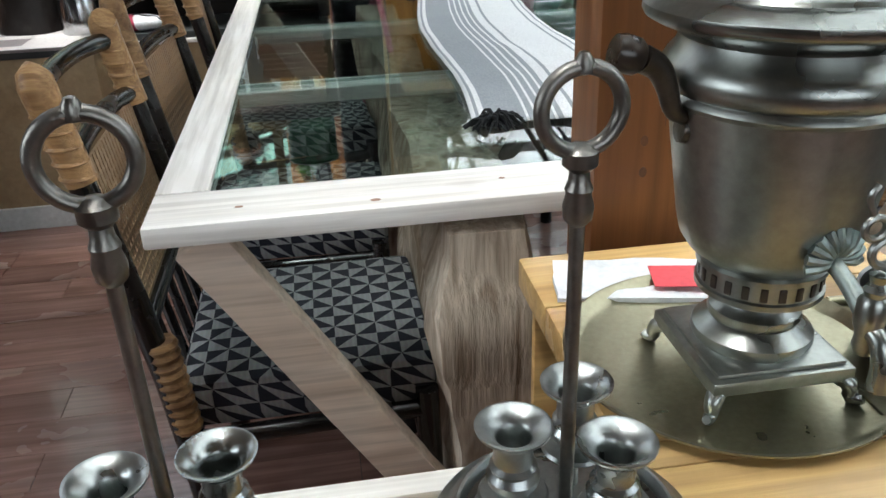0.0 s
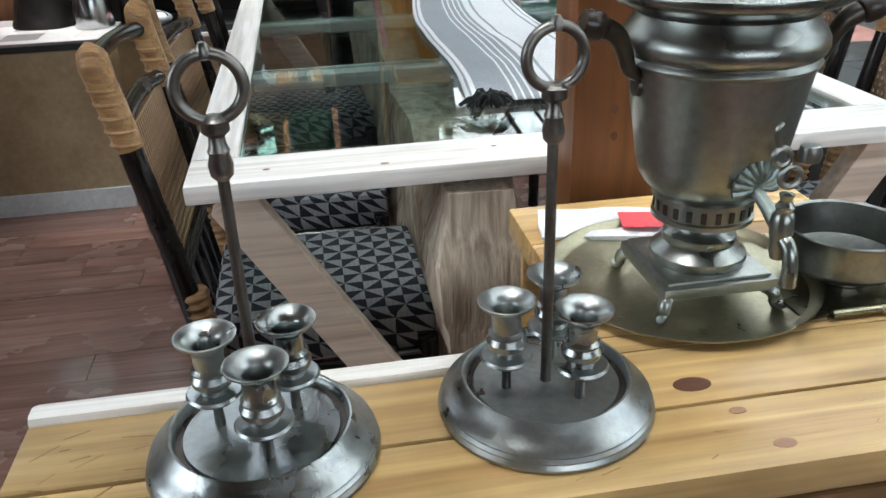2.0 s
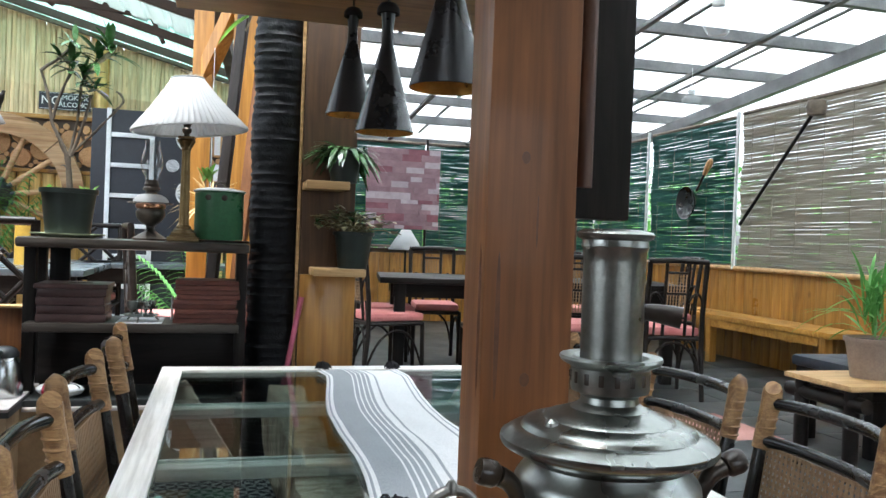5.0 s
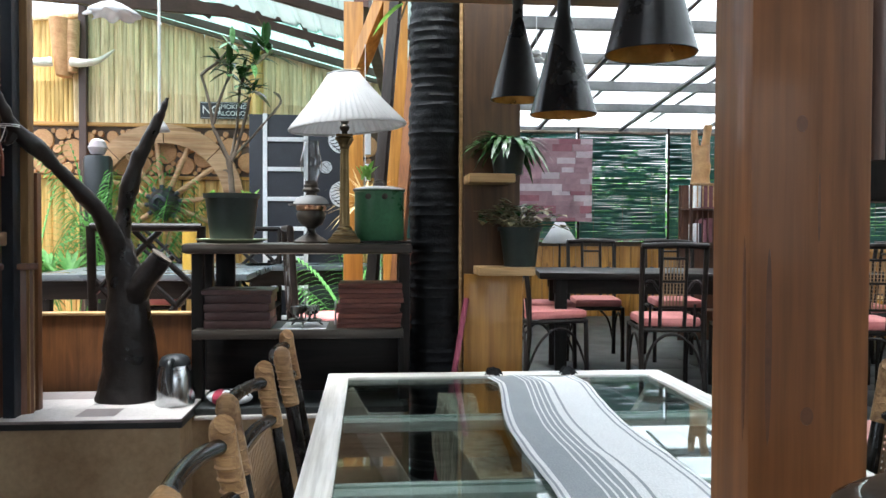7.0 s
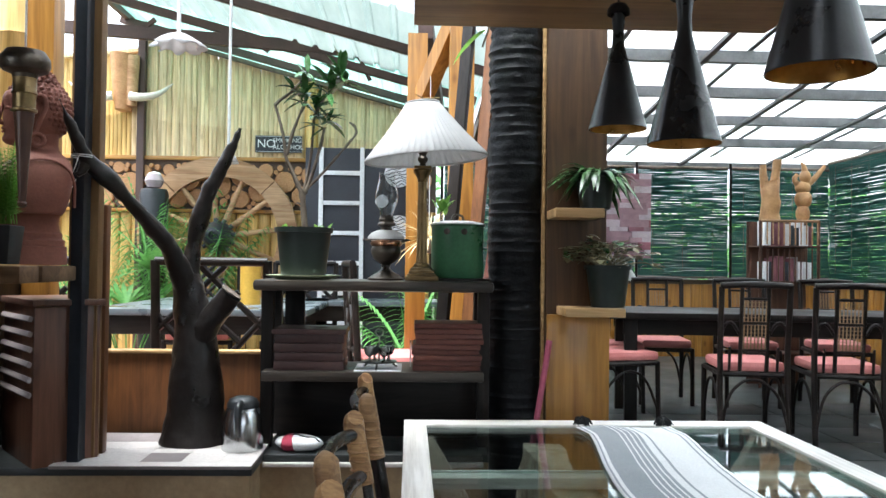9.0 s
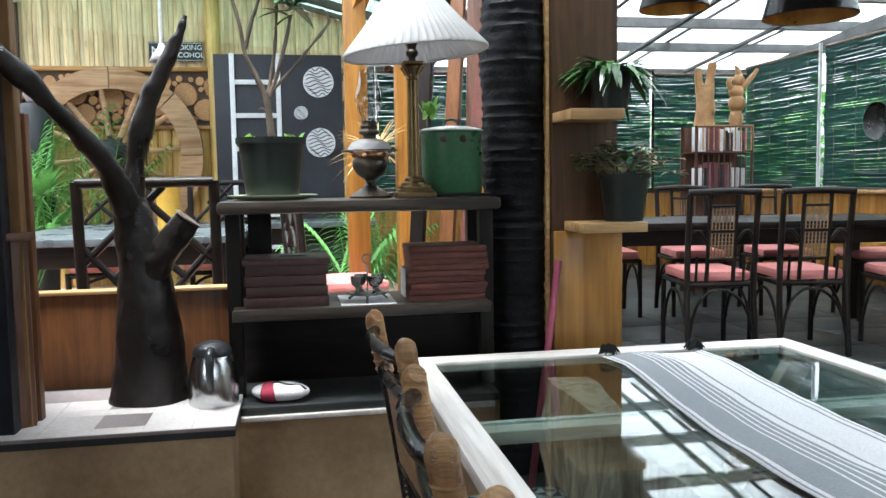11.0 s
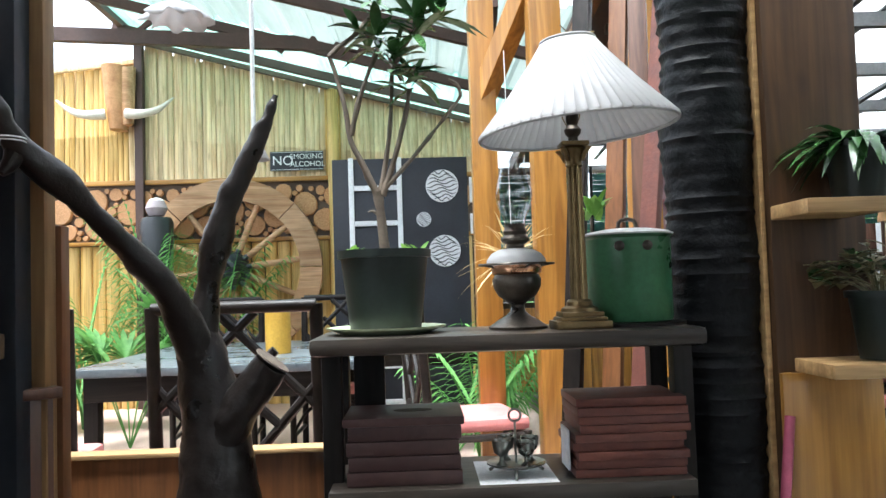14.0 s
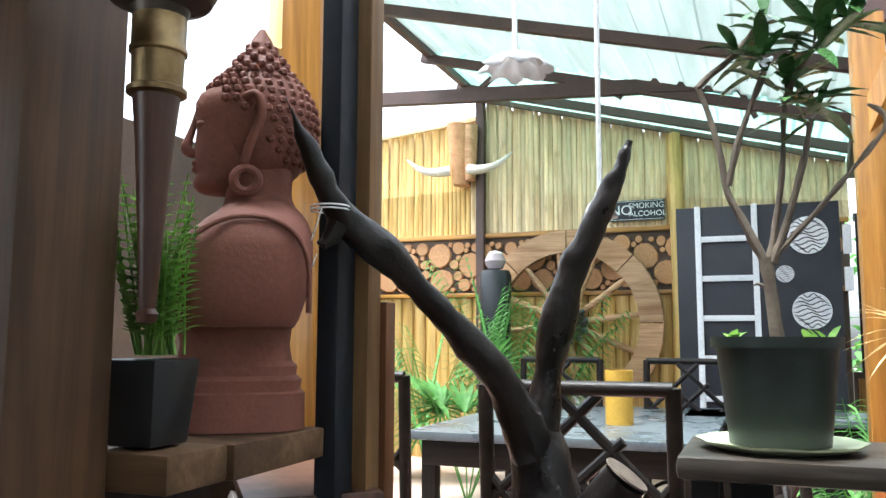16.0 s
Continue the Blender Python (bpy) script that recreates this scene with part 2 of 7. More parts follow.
    floor=wood("laminate floor", (0.19, 0.1, 0.078), (0.31, 0.18, 0.145), "x", 0.24, 0.8, 0.2, 0.08, 0.25, 0.3),
    stone=plain("dark slate floor", (0.018, 0.021, 0.021), (0.05, 0.055, 0.054), 0.42, 0, 2.2, 30, 0.3),
    dark=wood("black stained wood", (0.006, 0.005, 0.0045), (0.018, 0.014, 0.012), "x", 0.45, 1.0, 0, 0.2, 0.3, 0.0, 0.2),
    dark_z=wood("black stained upright", (0.006, 0.005, 0.0045), (0.018, 0.014, 0.012), "z", 0.45, 1.0, 0, 0.2, 0.3, 0.0, 0.2),
    rattan=plain("dark rattan", (0.007, 0.0055, 0.005), (0.02, 0.0145, 0.012), 0.4, 0, 18, 90, 0.2, gloss=0.25),
    bamboo_black=plain("black lacquered bamboo", (0.006, 0.006, 0.006), (0.016, 0.014, 0.013), 0.22, 0, 10, 60, 0.08),
    binding=wood("rattan binding", (0.2, 0.1, 0.04), (0.42, 0.25, 0.11), "x", 0.42, 2.2, 0, 0.5, 0.3),
    cane=plain("cane webbing", (0.2, 0.12, 0.06), (0.34, 0.22, 0.12), 0.5, 0, 10, 160, 0.3),
    cloth=triangle_cloth("triangle cloth", 0.072),
    pink=plain("faded pink cushion", (0.5, 0.16, 0.15), (0.66, 0.27, 0.25), 0.9, 0, 5, 200, 0.3),
    maroon=plain("maroon cushion", (0.2, 0.05, 0.07), (0.3, 0.08, 0.1), 0.9, 0, 5, 200, 0.3),
    runner=runner_cloth("striped runner"),
    tassel=plain("black yarn", (0.006, 0.006, 0.007), (0.02, 0.02, 0.022), 0.95, 0, 30, 300, 0.5),
    pane=sheet_glass("table glass", (0.80, 0.87, 0.85)),
    clear=sheet_glass("lamp glass", (0.95, 0.96, 0.96), 0.09),
    chimney=sheet_glass("chimney glass", (0.86, 0.88, 0.88), 0.16),
    green_tin=plain("green enamel", (0.035, 0.12, 0.055), (0.05, 0.17, 0.075), 0.35, 0, 5, 80, 0.08),
    pot_dark=plain("dark green plastic", (0.007, 0.014, 0.011), (0.015, 0.024, 0.02), 0.42, 0, 5, 80, 0.05),
    pot_tan=plain("terracotta pot", (0.24, 0.17, 0.13), (0.34, 0.26, 0.2), 0.8, 0, 7, 90, 0.3),
    soil=plain("potting soil", (0.02, 0.014, 0.01), (0.06, 0.04, 0.03), 0.95, 0, 30, 120, 0.8),
    leaf=plain("dark glossy leaf", (0.03, 0.09, 0.025), (0.07, 0.17, 0.05), 0.26, 0, 12, 60, 0.1),
    leaf_bright=translucent("bright leaf", (0.12, 0.3, 0.04), (0.28, 0.5, 0.1), 0.4, 20),
    leaf_dry=plain("olive and red leaf", (0.1, 0.11, 0.04), (0.3, 0.24, 0.13), 0.5, 0, 25, 80, 0.1),
    leaf_palm=translucent("palm leaf", (0.06, 0.2, 0.04), (0.14, 0.34, 0.08), 0.35, 14),
    leaf_straw=translucent("straw leaf", (0.5, 0.36, 0.14), (0.7, 0.56, 0.3), 0.3, 14),
    twig=plain("grey-brown twig", (0.1, 0.075, 0.055), (0.2, 0.16, 0.12), 0.7, 0, 20, 90, 0.4),
    snag=plain("dark oiled snag wood", (0.006, 0.0045, 0.004), (0.024, 0.019, 0.017), 0.34, 0, 9, 50, 0.6, 0.16, gloss=0.35),
    trunk=plain("charred palm trunk", (0.004, 0.005, 0.006), (0.01, 0.011, 0.013), 0.55, 0, 9, 60, 0.8, gloss=0.2),
    shade=translucent("pleated white shade", (0.5, 0.505, 0.51), (0.6, 0.6, 0.6), 0.4, 4),
    black_metal=plain("black pendant enamel", (0.012, 0.012, 0.013), (0.022, 0.022, 0.023), 0.28, 0.0, 5, 80, 0.05),
    gold=plain("gold leaf lining", (0.4, 0.22, 0.05), (0.75, 0.45, 0.14), 0.32, 1.0, 14, 40, 0.3),
    clay=plain("terracotta bust", (0.16, 0.052, 0.034), (0.23, 0.085, 0.056), 0.72, 0, 6, 130, 0.25),
    plaster=plain("stained plaster wall", (0.3, 0.2, 0.1), (0.48, 0.37, 0.22), 0.7, 0, 4.5, 45, 0.3, 0.14),
    skirting=plain("white skirting", (0.62, 0.64, 0.64), (0.74, 0.76, 0.76), 0.45, 0, 3, 50, 0.05),
    wall=plain("dark boarded wall", (0.06, 0.04, 0.03), (0.11, 0.075, 0.05), 0.7, 0, 3, 40, 0.2),
    ceiling=plain("brown ceiling board", (0.14, 0.09, 0.06), (0.22, 0.15, 0.1), 0.7, 0, 3, 40, 0.15),
    bamboo=wood("pale split bamboo", (0.68, 0.5, 0.27), (0.88, 0.73, 0.46), "z", 0.42, 0.9, 0.25, 0.2, 0.25),
    bamboo_gold=wood("golden bamboo", (0.58, 0.36, 0.1), (0.8, 0.56, 0.21), "z", 0.4, 0.9, 0.2, 0.2, 0.2),
    log_end=plain("sawn log end", (0.36, 0.17, 0.07), (0.58, 0.33, 0.16), 0.7, 0, 9, 60, 0.3),
    wheel=wood("cart wheel wood", (0.38, 0.2, 0.095), (0.58, 0.36, 0.2), "x", 0.55, 0.8, 0, 0.2, 0.25),
    hub=plain("blue-black hub", (0.02, 0.025, 0.035), (0.05, 0.058, 0.075), 0.4, 0.2, 8, 60, 0.2),
    # blue-grey stands in for sky mirrored in a dark glass top
    sky_sheen_top=plain("dark table top tinted with sky sheen", (0.06, 0.075, 0.085), (0.1, 0.12, 0.13), 0.3, 0, 4, 60, 0.05),
    # paler than the uprights: dust, plus overhead light put into the colour
    shelf_top=wood("dusty worn shelf top with top light", (0.018, 0.0145, 0.0115), (0.055, 0.045, 0.036), "x", 0.4, 0.9, 0.0, 0.25, 0.4),
    post_dark=wood("dark stained post", (0.06, 0.03, 0.013), (0.112, 0.058, 0.026), "z", 0.5, 0.9, 0.4, 0.2, 0.3),
    slate=plain("black painted panel", (0.012, 0.014, 0.02), (0.026, 0.03, 0.04), 0.5, 0, 4, 60, 0.1),
    white=plain("white paint", (0.72, 0.74, 0.75), (0.82, 0.84, 0.85), 0.5, 0, 5, 80, 0.06),
    steel=plain("dark blue steel column", (0.008, 0.011, 0.015), (0.018, 0.023, 0.03), 0.45, 0.0, 4, 60, 0.1, gloss=0.25),
    purlin=plain("grey roof steel", (0.1, 0.1, 0.1), (0.19, 0.19, 0.19), 0.5, 0.2, 5, 60, 0.1),
    purlin_brown=plain("red-brown roof steel", (0.06, 0.035, 0.03), (0.1, 0.06, 0.05), 0.55, 0.1, 5, 60, 0.1),
    roof_white=translucent("white roof sheet", (0.74, 0.76, 0.76), (0.92, 0.94, 0.94), 0.75, 1.4, (1, 3, 1)),
    roof_green=translucent("green roof sheet", (0.2, 0.38, 0.31), (0.34, 0.55, 0.47), 0.6, 1.2, (4, 0.6, 1)),
    roof_grey=translucent("grey roof sheet", (0.33, 0.41, 0.38), (0.45, 0.54, 0.5), 0.26, 1.2, (4, 0.6, 1)),
    blind_green=translucent("green reed slat", (0.012, 0.07, 0.056), (0.04, 0.15, 0.125), 0.5, 5, (0.5, 0.5, 30)),
    blind_straw=translucent("straw reed slat", (0.24, 0.215, 0.165), (0.46, 0.41, 0.335), 0.5, 5, (0.5, 0.5, 30)),
    cord=plain("white cord", (0.65, 0.68, 0.68), (0.8, 0.82, 0.82), 0.8, 0, 8, 80, 0.1),
    brick=plain("stacked maroon slabs", (0.085, 0.023, 0.015), (0.15, 0.045, 0.028), 0.6, 0, 14, 90, 0.4),
    lid=plain("dull maroon box lid", (0.04, 0.017, 0.015), (0.07, 0.034, 0.03), 0.45, 0, 8, 60, 0.15),
    chrome=plain("brushed steel", (0.45, 0.46, 0.47), (0.6, 0.61, 0.62), 0.22, 1.0, 6, 120, 0.05),
    black_plastic=plain("black plastic", (0.01, 0.012, 0.014), (0.02, 0.022, 0.024), 0.35, 0, 6, 60, 0.05),
    red=plain("crimson wool", (0.3, 0.02, 0.05), (0.42, 0.04, 0.08), 0.8, 0, 10, 120, 0.3),
    paper=plain("white paper", (0.7, 0.71, 0.72), (0.82, 0.83, 0.84), 0.7, 0, 10, 100, 0.1),
    red_label=plain("red printed label", (0.6, 0.05, 0.07), (0.74, 0.1, 0.11), 0.5, 0, 12, 90, 0.1),
    board_light=plain("pale veneer square", (0.56, 0.52, 0.49), (0.7, 0.66, 0.63), 0.4, 0, 6, 80, 0.08),
    board_dark=plain("grey veneer square", (0.2, 0.17, 0.165), (0.3, 0.265, 0.26), 0.4, 0, 6, 80, 0.08),
    boxwood=wood("mahogany box", (0.06, 0.026, 0.016), (0.13, 0.06, 0.036), "z", 0.4, 0.8, 0, 0.12, 0.2),
    horn=plain("bleached horn", (0.6, 0.56, 0.48), (0.78, 0.75, 0.68), 0.5, 0, 9, 60, 0.2),
    carved=plain("carved pale wood", (0.34, 0.18, 0.07), (0.52, 0.3, 0.13), 0.5, 0, 10, 70, 0.3),
    fabric=plain("fabric strip", (0.17, 0.065, 0.08), (0.26, 0.11, 0.13), 0.95, 0, 9, 120, 0.3),
    fabric_pale=plain("pale fabric strip", (0.33, 0.27, 0.29), (0.45, 0.38, 0.4), 0.95, 0, 9, 120, 0.3),
    fabric_grey=plain("mauve fabric strip", (0.2, 0.115, 0.135), (0.3, 0.19, 0.21), 0.95, 0, 9, 120, 0.3),
    copper=plain("copper reservoir", (0.5, 0.26, 0.15), (0.68, 0.4, 0.26), 0.35, 0.9, 9, 80, 0.1),
    hedge=plain("garden foliage", (0.02, 0.06, 0.015), (0.07, 0.16, 0.04), 0.7, 0, 6, 40, 0.6),
    saucer=plain("pale green saucer glaze", (0.42, 0.5, 0.3), (0.6, 0.66, 0.45), 0.4, 0, 8, 60, 0.08),
    oldpine=wood("old yellow pine", (0.17, 0.088, 0.03), (0.27, 0.155, 0.06), "z", 0.5, 0.8, 0.2, 0.2, 0.3),
    oldplank=wood("old dark plank", (0.12, 0.065, 0.03), (0.22, 0.13, 0.065), "x", 0.6, 0.9, 0.4, 0.4, 0.4),
    bench_dark=wood("dark brown panel", (0.03, 0.012, 0.008), (0.06, 0.028, 0.018), "x", 0.55, 0.9, 0, 0.2, 0.3),
    scratch=plain("dark scratch", (0.22, 0.125, 0.05), (0.36, 0.22, 0.1), 0.7, 0, 30, 120, 0.1),
    knot=plain("wood knot", (0.075, 0.027, 0.012), (0.13, 0.05, 0.022), 0.5, 0, 30, 160, 0.2),
    knot_pale=plain("pale wood knot", (0.24, 0.12, 0.06), (0.34, 0.18, 0.1), 0.5, 0, 30, 160, 0.2),
    tile_pink=plain("pale terracotta floor", (0.42, 0.3, 0.24), (0.58, 0.45, 0.38), 0.5, 0, 2.5, 40, 0.15),
    ground=plain("garden ground", (0.1, 0.1, 0.07), (0.2, 0.2, 0.14), 0.9, 0, 1, 20, 0.4),
    pinkstick=plain("purple-pink stick", (0.3, 0.05, 0.1), (0.42, 0.09, 0.15), 0.5, 0, 8, 60, 0.1),
    runner_pink=plain("woven rug", (0.35, 0.16, 0.14), (0.46, 0.24, 0.2), 0.95, 0, 6, 120, 0.4),
    yellow_pot=plain("yellow paint", (0.42, 0.25, 0.03), (0.56, 0.35, 0.05), 0.5, 0, 6, 80, 0.1),
)

# ---- mesh tools ----


def box(bm, x0, x1, y0, y1, z0, z1, bevel=0.0, m=None):
    g = bmesh.ops.create_cube(bm, size=1.0)
    vs = g["verts"]
    bmesh.ops.transform(bm, verts=vs, matrix=Matrix.LocRotScale(((x0 + x1) / 2, (y0 + y1) / 2, (z0 + z1) / 2), None, (abs(x1 - x0), abs(y1 - y0), abs(z1 - z0))))
    if bevel:
        es = list({e for v in vs for e in v.link_edges})
        r = bmesh.ops.bevel(bm, geom=es, offset=bevel, segments=2, profile=0.6, affect="EDGES")
        vs = list({v for f in r["faces"] for v in f.verts} | {v for v in vs if v.is_valid})
    if m is not None:
        bmesh.ops.transform(bm, verts=vs, matrix=m)
    return bm


def bar(bm, a, b, w, h, bevel=0.0):
    """A square bar from a to b."""
    a, b = Vector(a), Vector(b)
    d = b - a
    q = d.to_track_quat("X", "Z").to_matrix().to_4x4()
    return box(bm, 0, d.length, -w / 2, w / 2, -h / 2, h / 2, bevel, Matrix.Translation(a) @ q)


def lathe(bm, prof, n=32, m=None, wobble=0.0):
    """Turned shape: prof is (radius, height) from bottom to top."""
    rings, made = [], []
    for r, z in prof:
        if r < 1e-5:
            ring = [bm.verts.new((0, 0, z))]
        else:
            ring = [bm.verts.new((r * (1 + wobble * math.sin(7 * i + z * 40)) * math.cos(2 * math.pi * i / n), r * (1 + wobble * math.cos(5 * i + z * 30)) * math.sin(2 * math.pi * i / n), z)) for i in range(n)]
        rings.append(ring)
        made += ring
    for a, b in zip(rings, rings[1:]):
        for i in range(n):
            j = (i + 1) % n
            if len(a) == 1 and len(b) == 1:
                continue
            if len(a) == 1:
                bm.faces.new((a[0], b[j], b[i]))
            elif len(b) == 1:
                bm.faces.new((a[i], a[j], b[0]))
            else:
                bm.faces.new((a[i], a[j], b[j], b[i]))
    if m is not None:
        bmesh.ops.transform(bm, verts=made, matrix=m)
    return bm


def tube(bm, pts, radii, n=10, caps=True, smooth=0):
    """Round limb through the points; radii one number or one for each point."""
    P = [Vector(p) for p in pts]
    R = list(radii) if hasattr(radii, "__len__") else [radii] * len(P)
    for _ in range(smooth):
        Q, S = [P[0]], [R[0]]
        for i in range(len(P) - 1):
            Q += [P[i].lerp(P[i + 1], 0.25), P[i].lerp(P[i + 1], 0.75)]
            S += [R[i] * 0.75 + R[i + 1] * 0.25, R[i] * 0.25 + R[i + 1] * 0.75]
        Q.append(P[-1])
        S.append(R[-1])
        P, R = Q, S
    rings, up = [], None
    for i, p in enumerate(P):
        d = (P[min(i + 1, len(P) - 1)] - P[max(i - 1, 0)]).normalized()
        if up is None:
            up = d.orthogonal().normalized()
        up = (up - d * up.dot(d))
        up = up.normalized() if up.length > 1e-6 else d.orthogonal().normalized()
        s = d.cross(up)
        rings.append([bm.verts.new(p + (up * math.cos(2 * math.pi * k / n) + s * math.sin(2 * math.pi * k / n)) * R[i]) for k in range(n)])
    for a, b in zip(rings, rings[1:]):
        for k in range(n):
            bm.faces.new((a[k], a[(k + 1) % n], b[(k + 1) % n], b[k]))
    if caps:
        bm.faces.new(rings[0][::-1])
        bm.faces.new(rings[-1])
    return bm


def ring(bm, c, R, r, axis="y", n=28, k=10):
    """A torus round c."""
    pts = []
    for i in range(n):
        a = 2 * math.pi * i / n
        u, w = math.cos(a), math.sin(a)
        d = {"y": Vector((u, 0, w)), "z": Vector((u, w, 0)), "x": Vector((0, u, w))}[axis]
        ax = {"y": Vector((0, 1, 0)), "z": Vector((0, 0, 1)), "x": Vector((1, 0, 0))}[axis]
        pts.append([bm.verts.new(Vector(c) + d * (R + r * math.cos(2 * math.pi * j / k)) + ax * r * math.sin(2 * math.pi * j / k)) for j in range(k)])
    for i in range(n):
        a, b = pts[i], pts[(i + 1) % n]
        for j in range(k):
            bm.faces.new((a[j], a[(j + 1) % k], b[(j + 1) % k], b[j]))
    return bm


def leaf(bm, base, way, length, width, droop=0.3, up=(0, 0, 1), segs=4, fold=0.25):
    """A pointed blade from base, bending down along its length."""
    base, d = Vector(base), Vector(way).normalized()
    side = d.cross(Vector(up))
    side = side.normalized() if side.length > 1e-4 else Vector((1, 0, 0))
    nrm = side.cross(d)
    last = None
    for i in range(segs + 1):
        f = i / segs
        w = width * 0.5 * (math.sin(math.pi * min(f * 0.86 + 0.1, 1.0)) ** 0.8 if f < 1 else 0.02)
        p = base + d * (length * f) - Vector((0, 0, 1)) * (droop * length * f * f)
        row = [bm.verts.new(p - side * w + nrm * w * fold), bm.verts.new(p), bm.verts.new(p + side * w + nrm * w * fold)]
        if last:
            bm.faces.new((last[0], last[1], row[1], row[0]))
            bm.faces.new((last[1], last[2], row[2], row[1]))
        last = row
    return bm


def rough_up(bm, amount, scale, seed=0.0):
    bm.normal_update()
    for v in bm.verts:
        v.co += v.normal * amount * noise.noise(v.co * scale + Vector((seed, seed * 2, seed * 3)))
    return bm


def finish(name, bm, material, parent=None, smooth=True, solid=0.0):
    bmesh.ops.recalc_face_normals(bm, faces=bm.faces)
    me = bpy.data.meshes.new(name)
    bm.to_mesh(me)
    bm.free()
    me.materials.append(material)
    if smooth:
        me.polygons.foreach_set("use_smooth", [True] * len(me.polygons))
        me.set_sharp_from_angle(angle=radians(38))
    ob = new(name, me)
    if parent is not None:
        ob.parent = parent
    if solid:
        s = ob.modifiers.new("thickness", "SOLIDIFY")
        s.thickness = solid
    return ob


def part(name, bm, material, parent, label="", smooth=True, solid=0.0):
    ob = finish(name, bm, material, parent, smooth, solid)
    return tagged(ob, label)


def thing(name, at, label, category, group="", rz=0.0, kind=""):
    ob = new(name)
    ob.empty_display_size = 0.05
    ob.matrix_basis = pose(*at, 0, 0, rz)
    return tagged(ob, label, category, group, kind)


def single(name, bm, material, label, category, group="", at=(0, 0, 0), rz=0.0, kind="", smooth=True, solid=0.0):
    ob = finish(name, bm, material, None, smooth, solid)
    ob.matrix_basis = pose(*at, 0, 0, rz)
    return tagged(ob, label, category, group, kind)


def structure(name, bm, material, label, category, smooth=False, solid=0.0):
    return tagged(finish(name, bm, material, None, smooth, solid), label, category, "", "structure")


def B():
    return bmesh.new()

# ---- structure ----
RAISED = 0.30
structure("ground", box(B(), -60, 60, -60, 60, -0.35, -0.25), M["ground"], "bare garden ground round the building", "ground")
structure("floor_nook", box(B(), -3.4, 1.5, -3.2, 2.16, -0.25, -0.006), M["wall"], "subfloor under the laminate boards", "floor")
bm = B()
box(bm, 1.5, 4.6, -3.2, 2.16, -0.25, RAISED)
box(bm, -5.2, 4.6, 2.16, 8.9, -0.25, RAISED)
structure("floor_hall", bm, M["stone"], "dark slate floor of the raised hall", "floor")
structure("plinth_wall", box(box(B(), -3.4, -1.16, 1.945, 2.15, -0.006, 0.62), -1.1598, -0.34, 2.142, 2.159, -0.006, 0.62), M["plaster"], "low stained yellow-brown wall below the ledge", "wall")
structure("plinth_back", box(B(), -0.339, 1.5, 2.10, 2.158, -0.006, 0.30), M["wall"], "dark low riser behind the table", "wall")
structure("baseboard", box(B(), -3.4, -1.16, 1.93, 1.944, -0.004, 0.085, 0.003), M["skirting"], "white painted skirting board", "baseboard")
# walls out of view; their window openings are assumed
structure("wall_back", box(B(), -3.5, 4.6, -3.3, -3.2, -0.25, 1.1), M["wall"], "plain wall behind the walker", "wall")
structure("wall_back_upper", box(B(), -3.5, 4.6, -3.3, -3.2, 2.1, 3.75), M["wall"], "plain wall above the assumed window", "wall")
structure("wall_back_left", box(B(), -3.5, -0.6, -3.3, -3.2, 1.1, 2.1), M["wall"], "plain wall beside the assumed window", "wall")
structure("wall_back_right", box(B(), 1.7, 4.6, -3.3, -3.2, 1.1, 2.1), M["wall"], "plain wall beside the assumed window", "wall")
bm = B()
box(bm, -3.6, -3.5, -3.3, 2.6, -0.25, 1.1)
box(bm, -3.6, -3.5, -3.3, 2.6, 2.4, 3.0)
box(bm, -3.6, -3.5, -3.3, -1.9, 1.1, 2.4)
box(bm, -3.6, -3.5, 0.1, 2.6, 1.1, 2.4)
structure("wall_west", bm, M["wall"], "plain west wall with an assumed window opening", "wall")
# added out of view; its edges set how much skylight reaches nook and ledge
structure("ceiling_nook", box(box(B(), -3.5, -0.87, -3.3, 1.72, 2.86, 2.93), -0.869, 1.55, -3.3, -1.0, 2.86, 2.93), M["ceiling"], "unseen brown ceiling added to keep skylight off the nook", "ceiling")

# bamboo end wall of the garden room
WX0, WX1, WY = -4.9, -0.35, 8.4
structure("wall_north_west", box(B(), WX0, WX1 - 0.02, WY + 0.06, WY + 0.16, RAISED, 2.5), M["wall"], "wall behind the bamboo and log facing", "wall")
structure("wall_west_garden", box(B(), WX0 - 0.12, WX0, 2.6, WY + 0.16, RAISED, 2.3), M["wall"], "low west wall of the garden room", "wall")
structure("wall_east_low", box(B(), 4.32, 4.42, -3.2, 9.1, RAISED, 1.15), M["wall"], "low wall under the east blinds", "wall")
structure("wall_north_low", box(B(), WX1, 4.42, 8.62, 8.72, RAISED, 1.2), M["wall"], "low wall under the north blinds", "wall")

# hall roof: white sheets on grey purlins, falling gently to the north


def roof_z(y):
    return 3.45 - 0.091 * (y + 0.8)


hall_roof = thing("roof_hall", (0, 0, 0), "milky white translucent roof sheets of the hall", "roof", kind="structure")
# the two west columns run unseen over the table, added to daylight it
for i in range(9):
    x0 = -0.85 + i * 0.62
    for j in range(7):
        y0 = -3.3 + j * 1.76
        if i < 2 and j > 2:
            continue
        y1, bm = y0 + 1.756, B()
        vs = [bm.verts.new((x, y, roof_z(y) + 0.06 + dz)) for dz in (0.0, 0.008) for x, y in ((x0 + 0.004, y0 + 0.004), (x0 + 0.616, y0 + 0.004), (x0 + 0.616, y1), (x0 + 0.004, y1))]
        for q in ((0, 3, 2, 1), (4, 5, 6, 7), (0, 1, 5, 4), (1, 2, 6, 5), (2, 3, 7, 6), (3, 0, 4, 7)):
            bm.faces.new([vs[k] for k in q])
        part("sheet", bm, M["roof_white"], hall_roof, smooth=False)
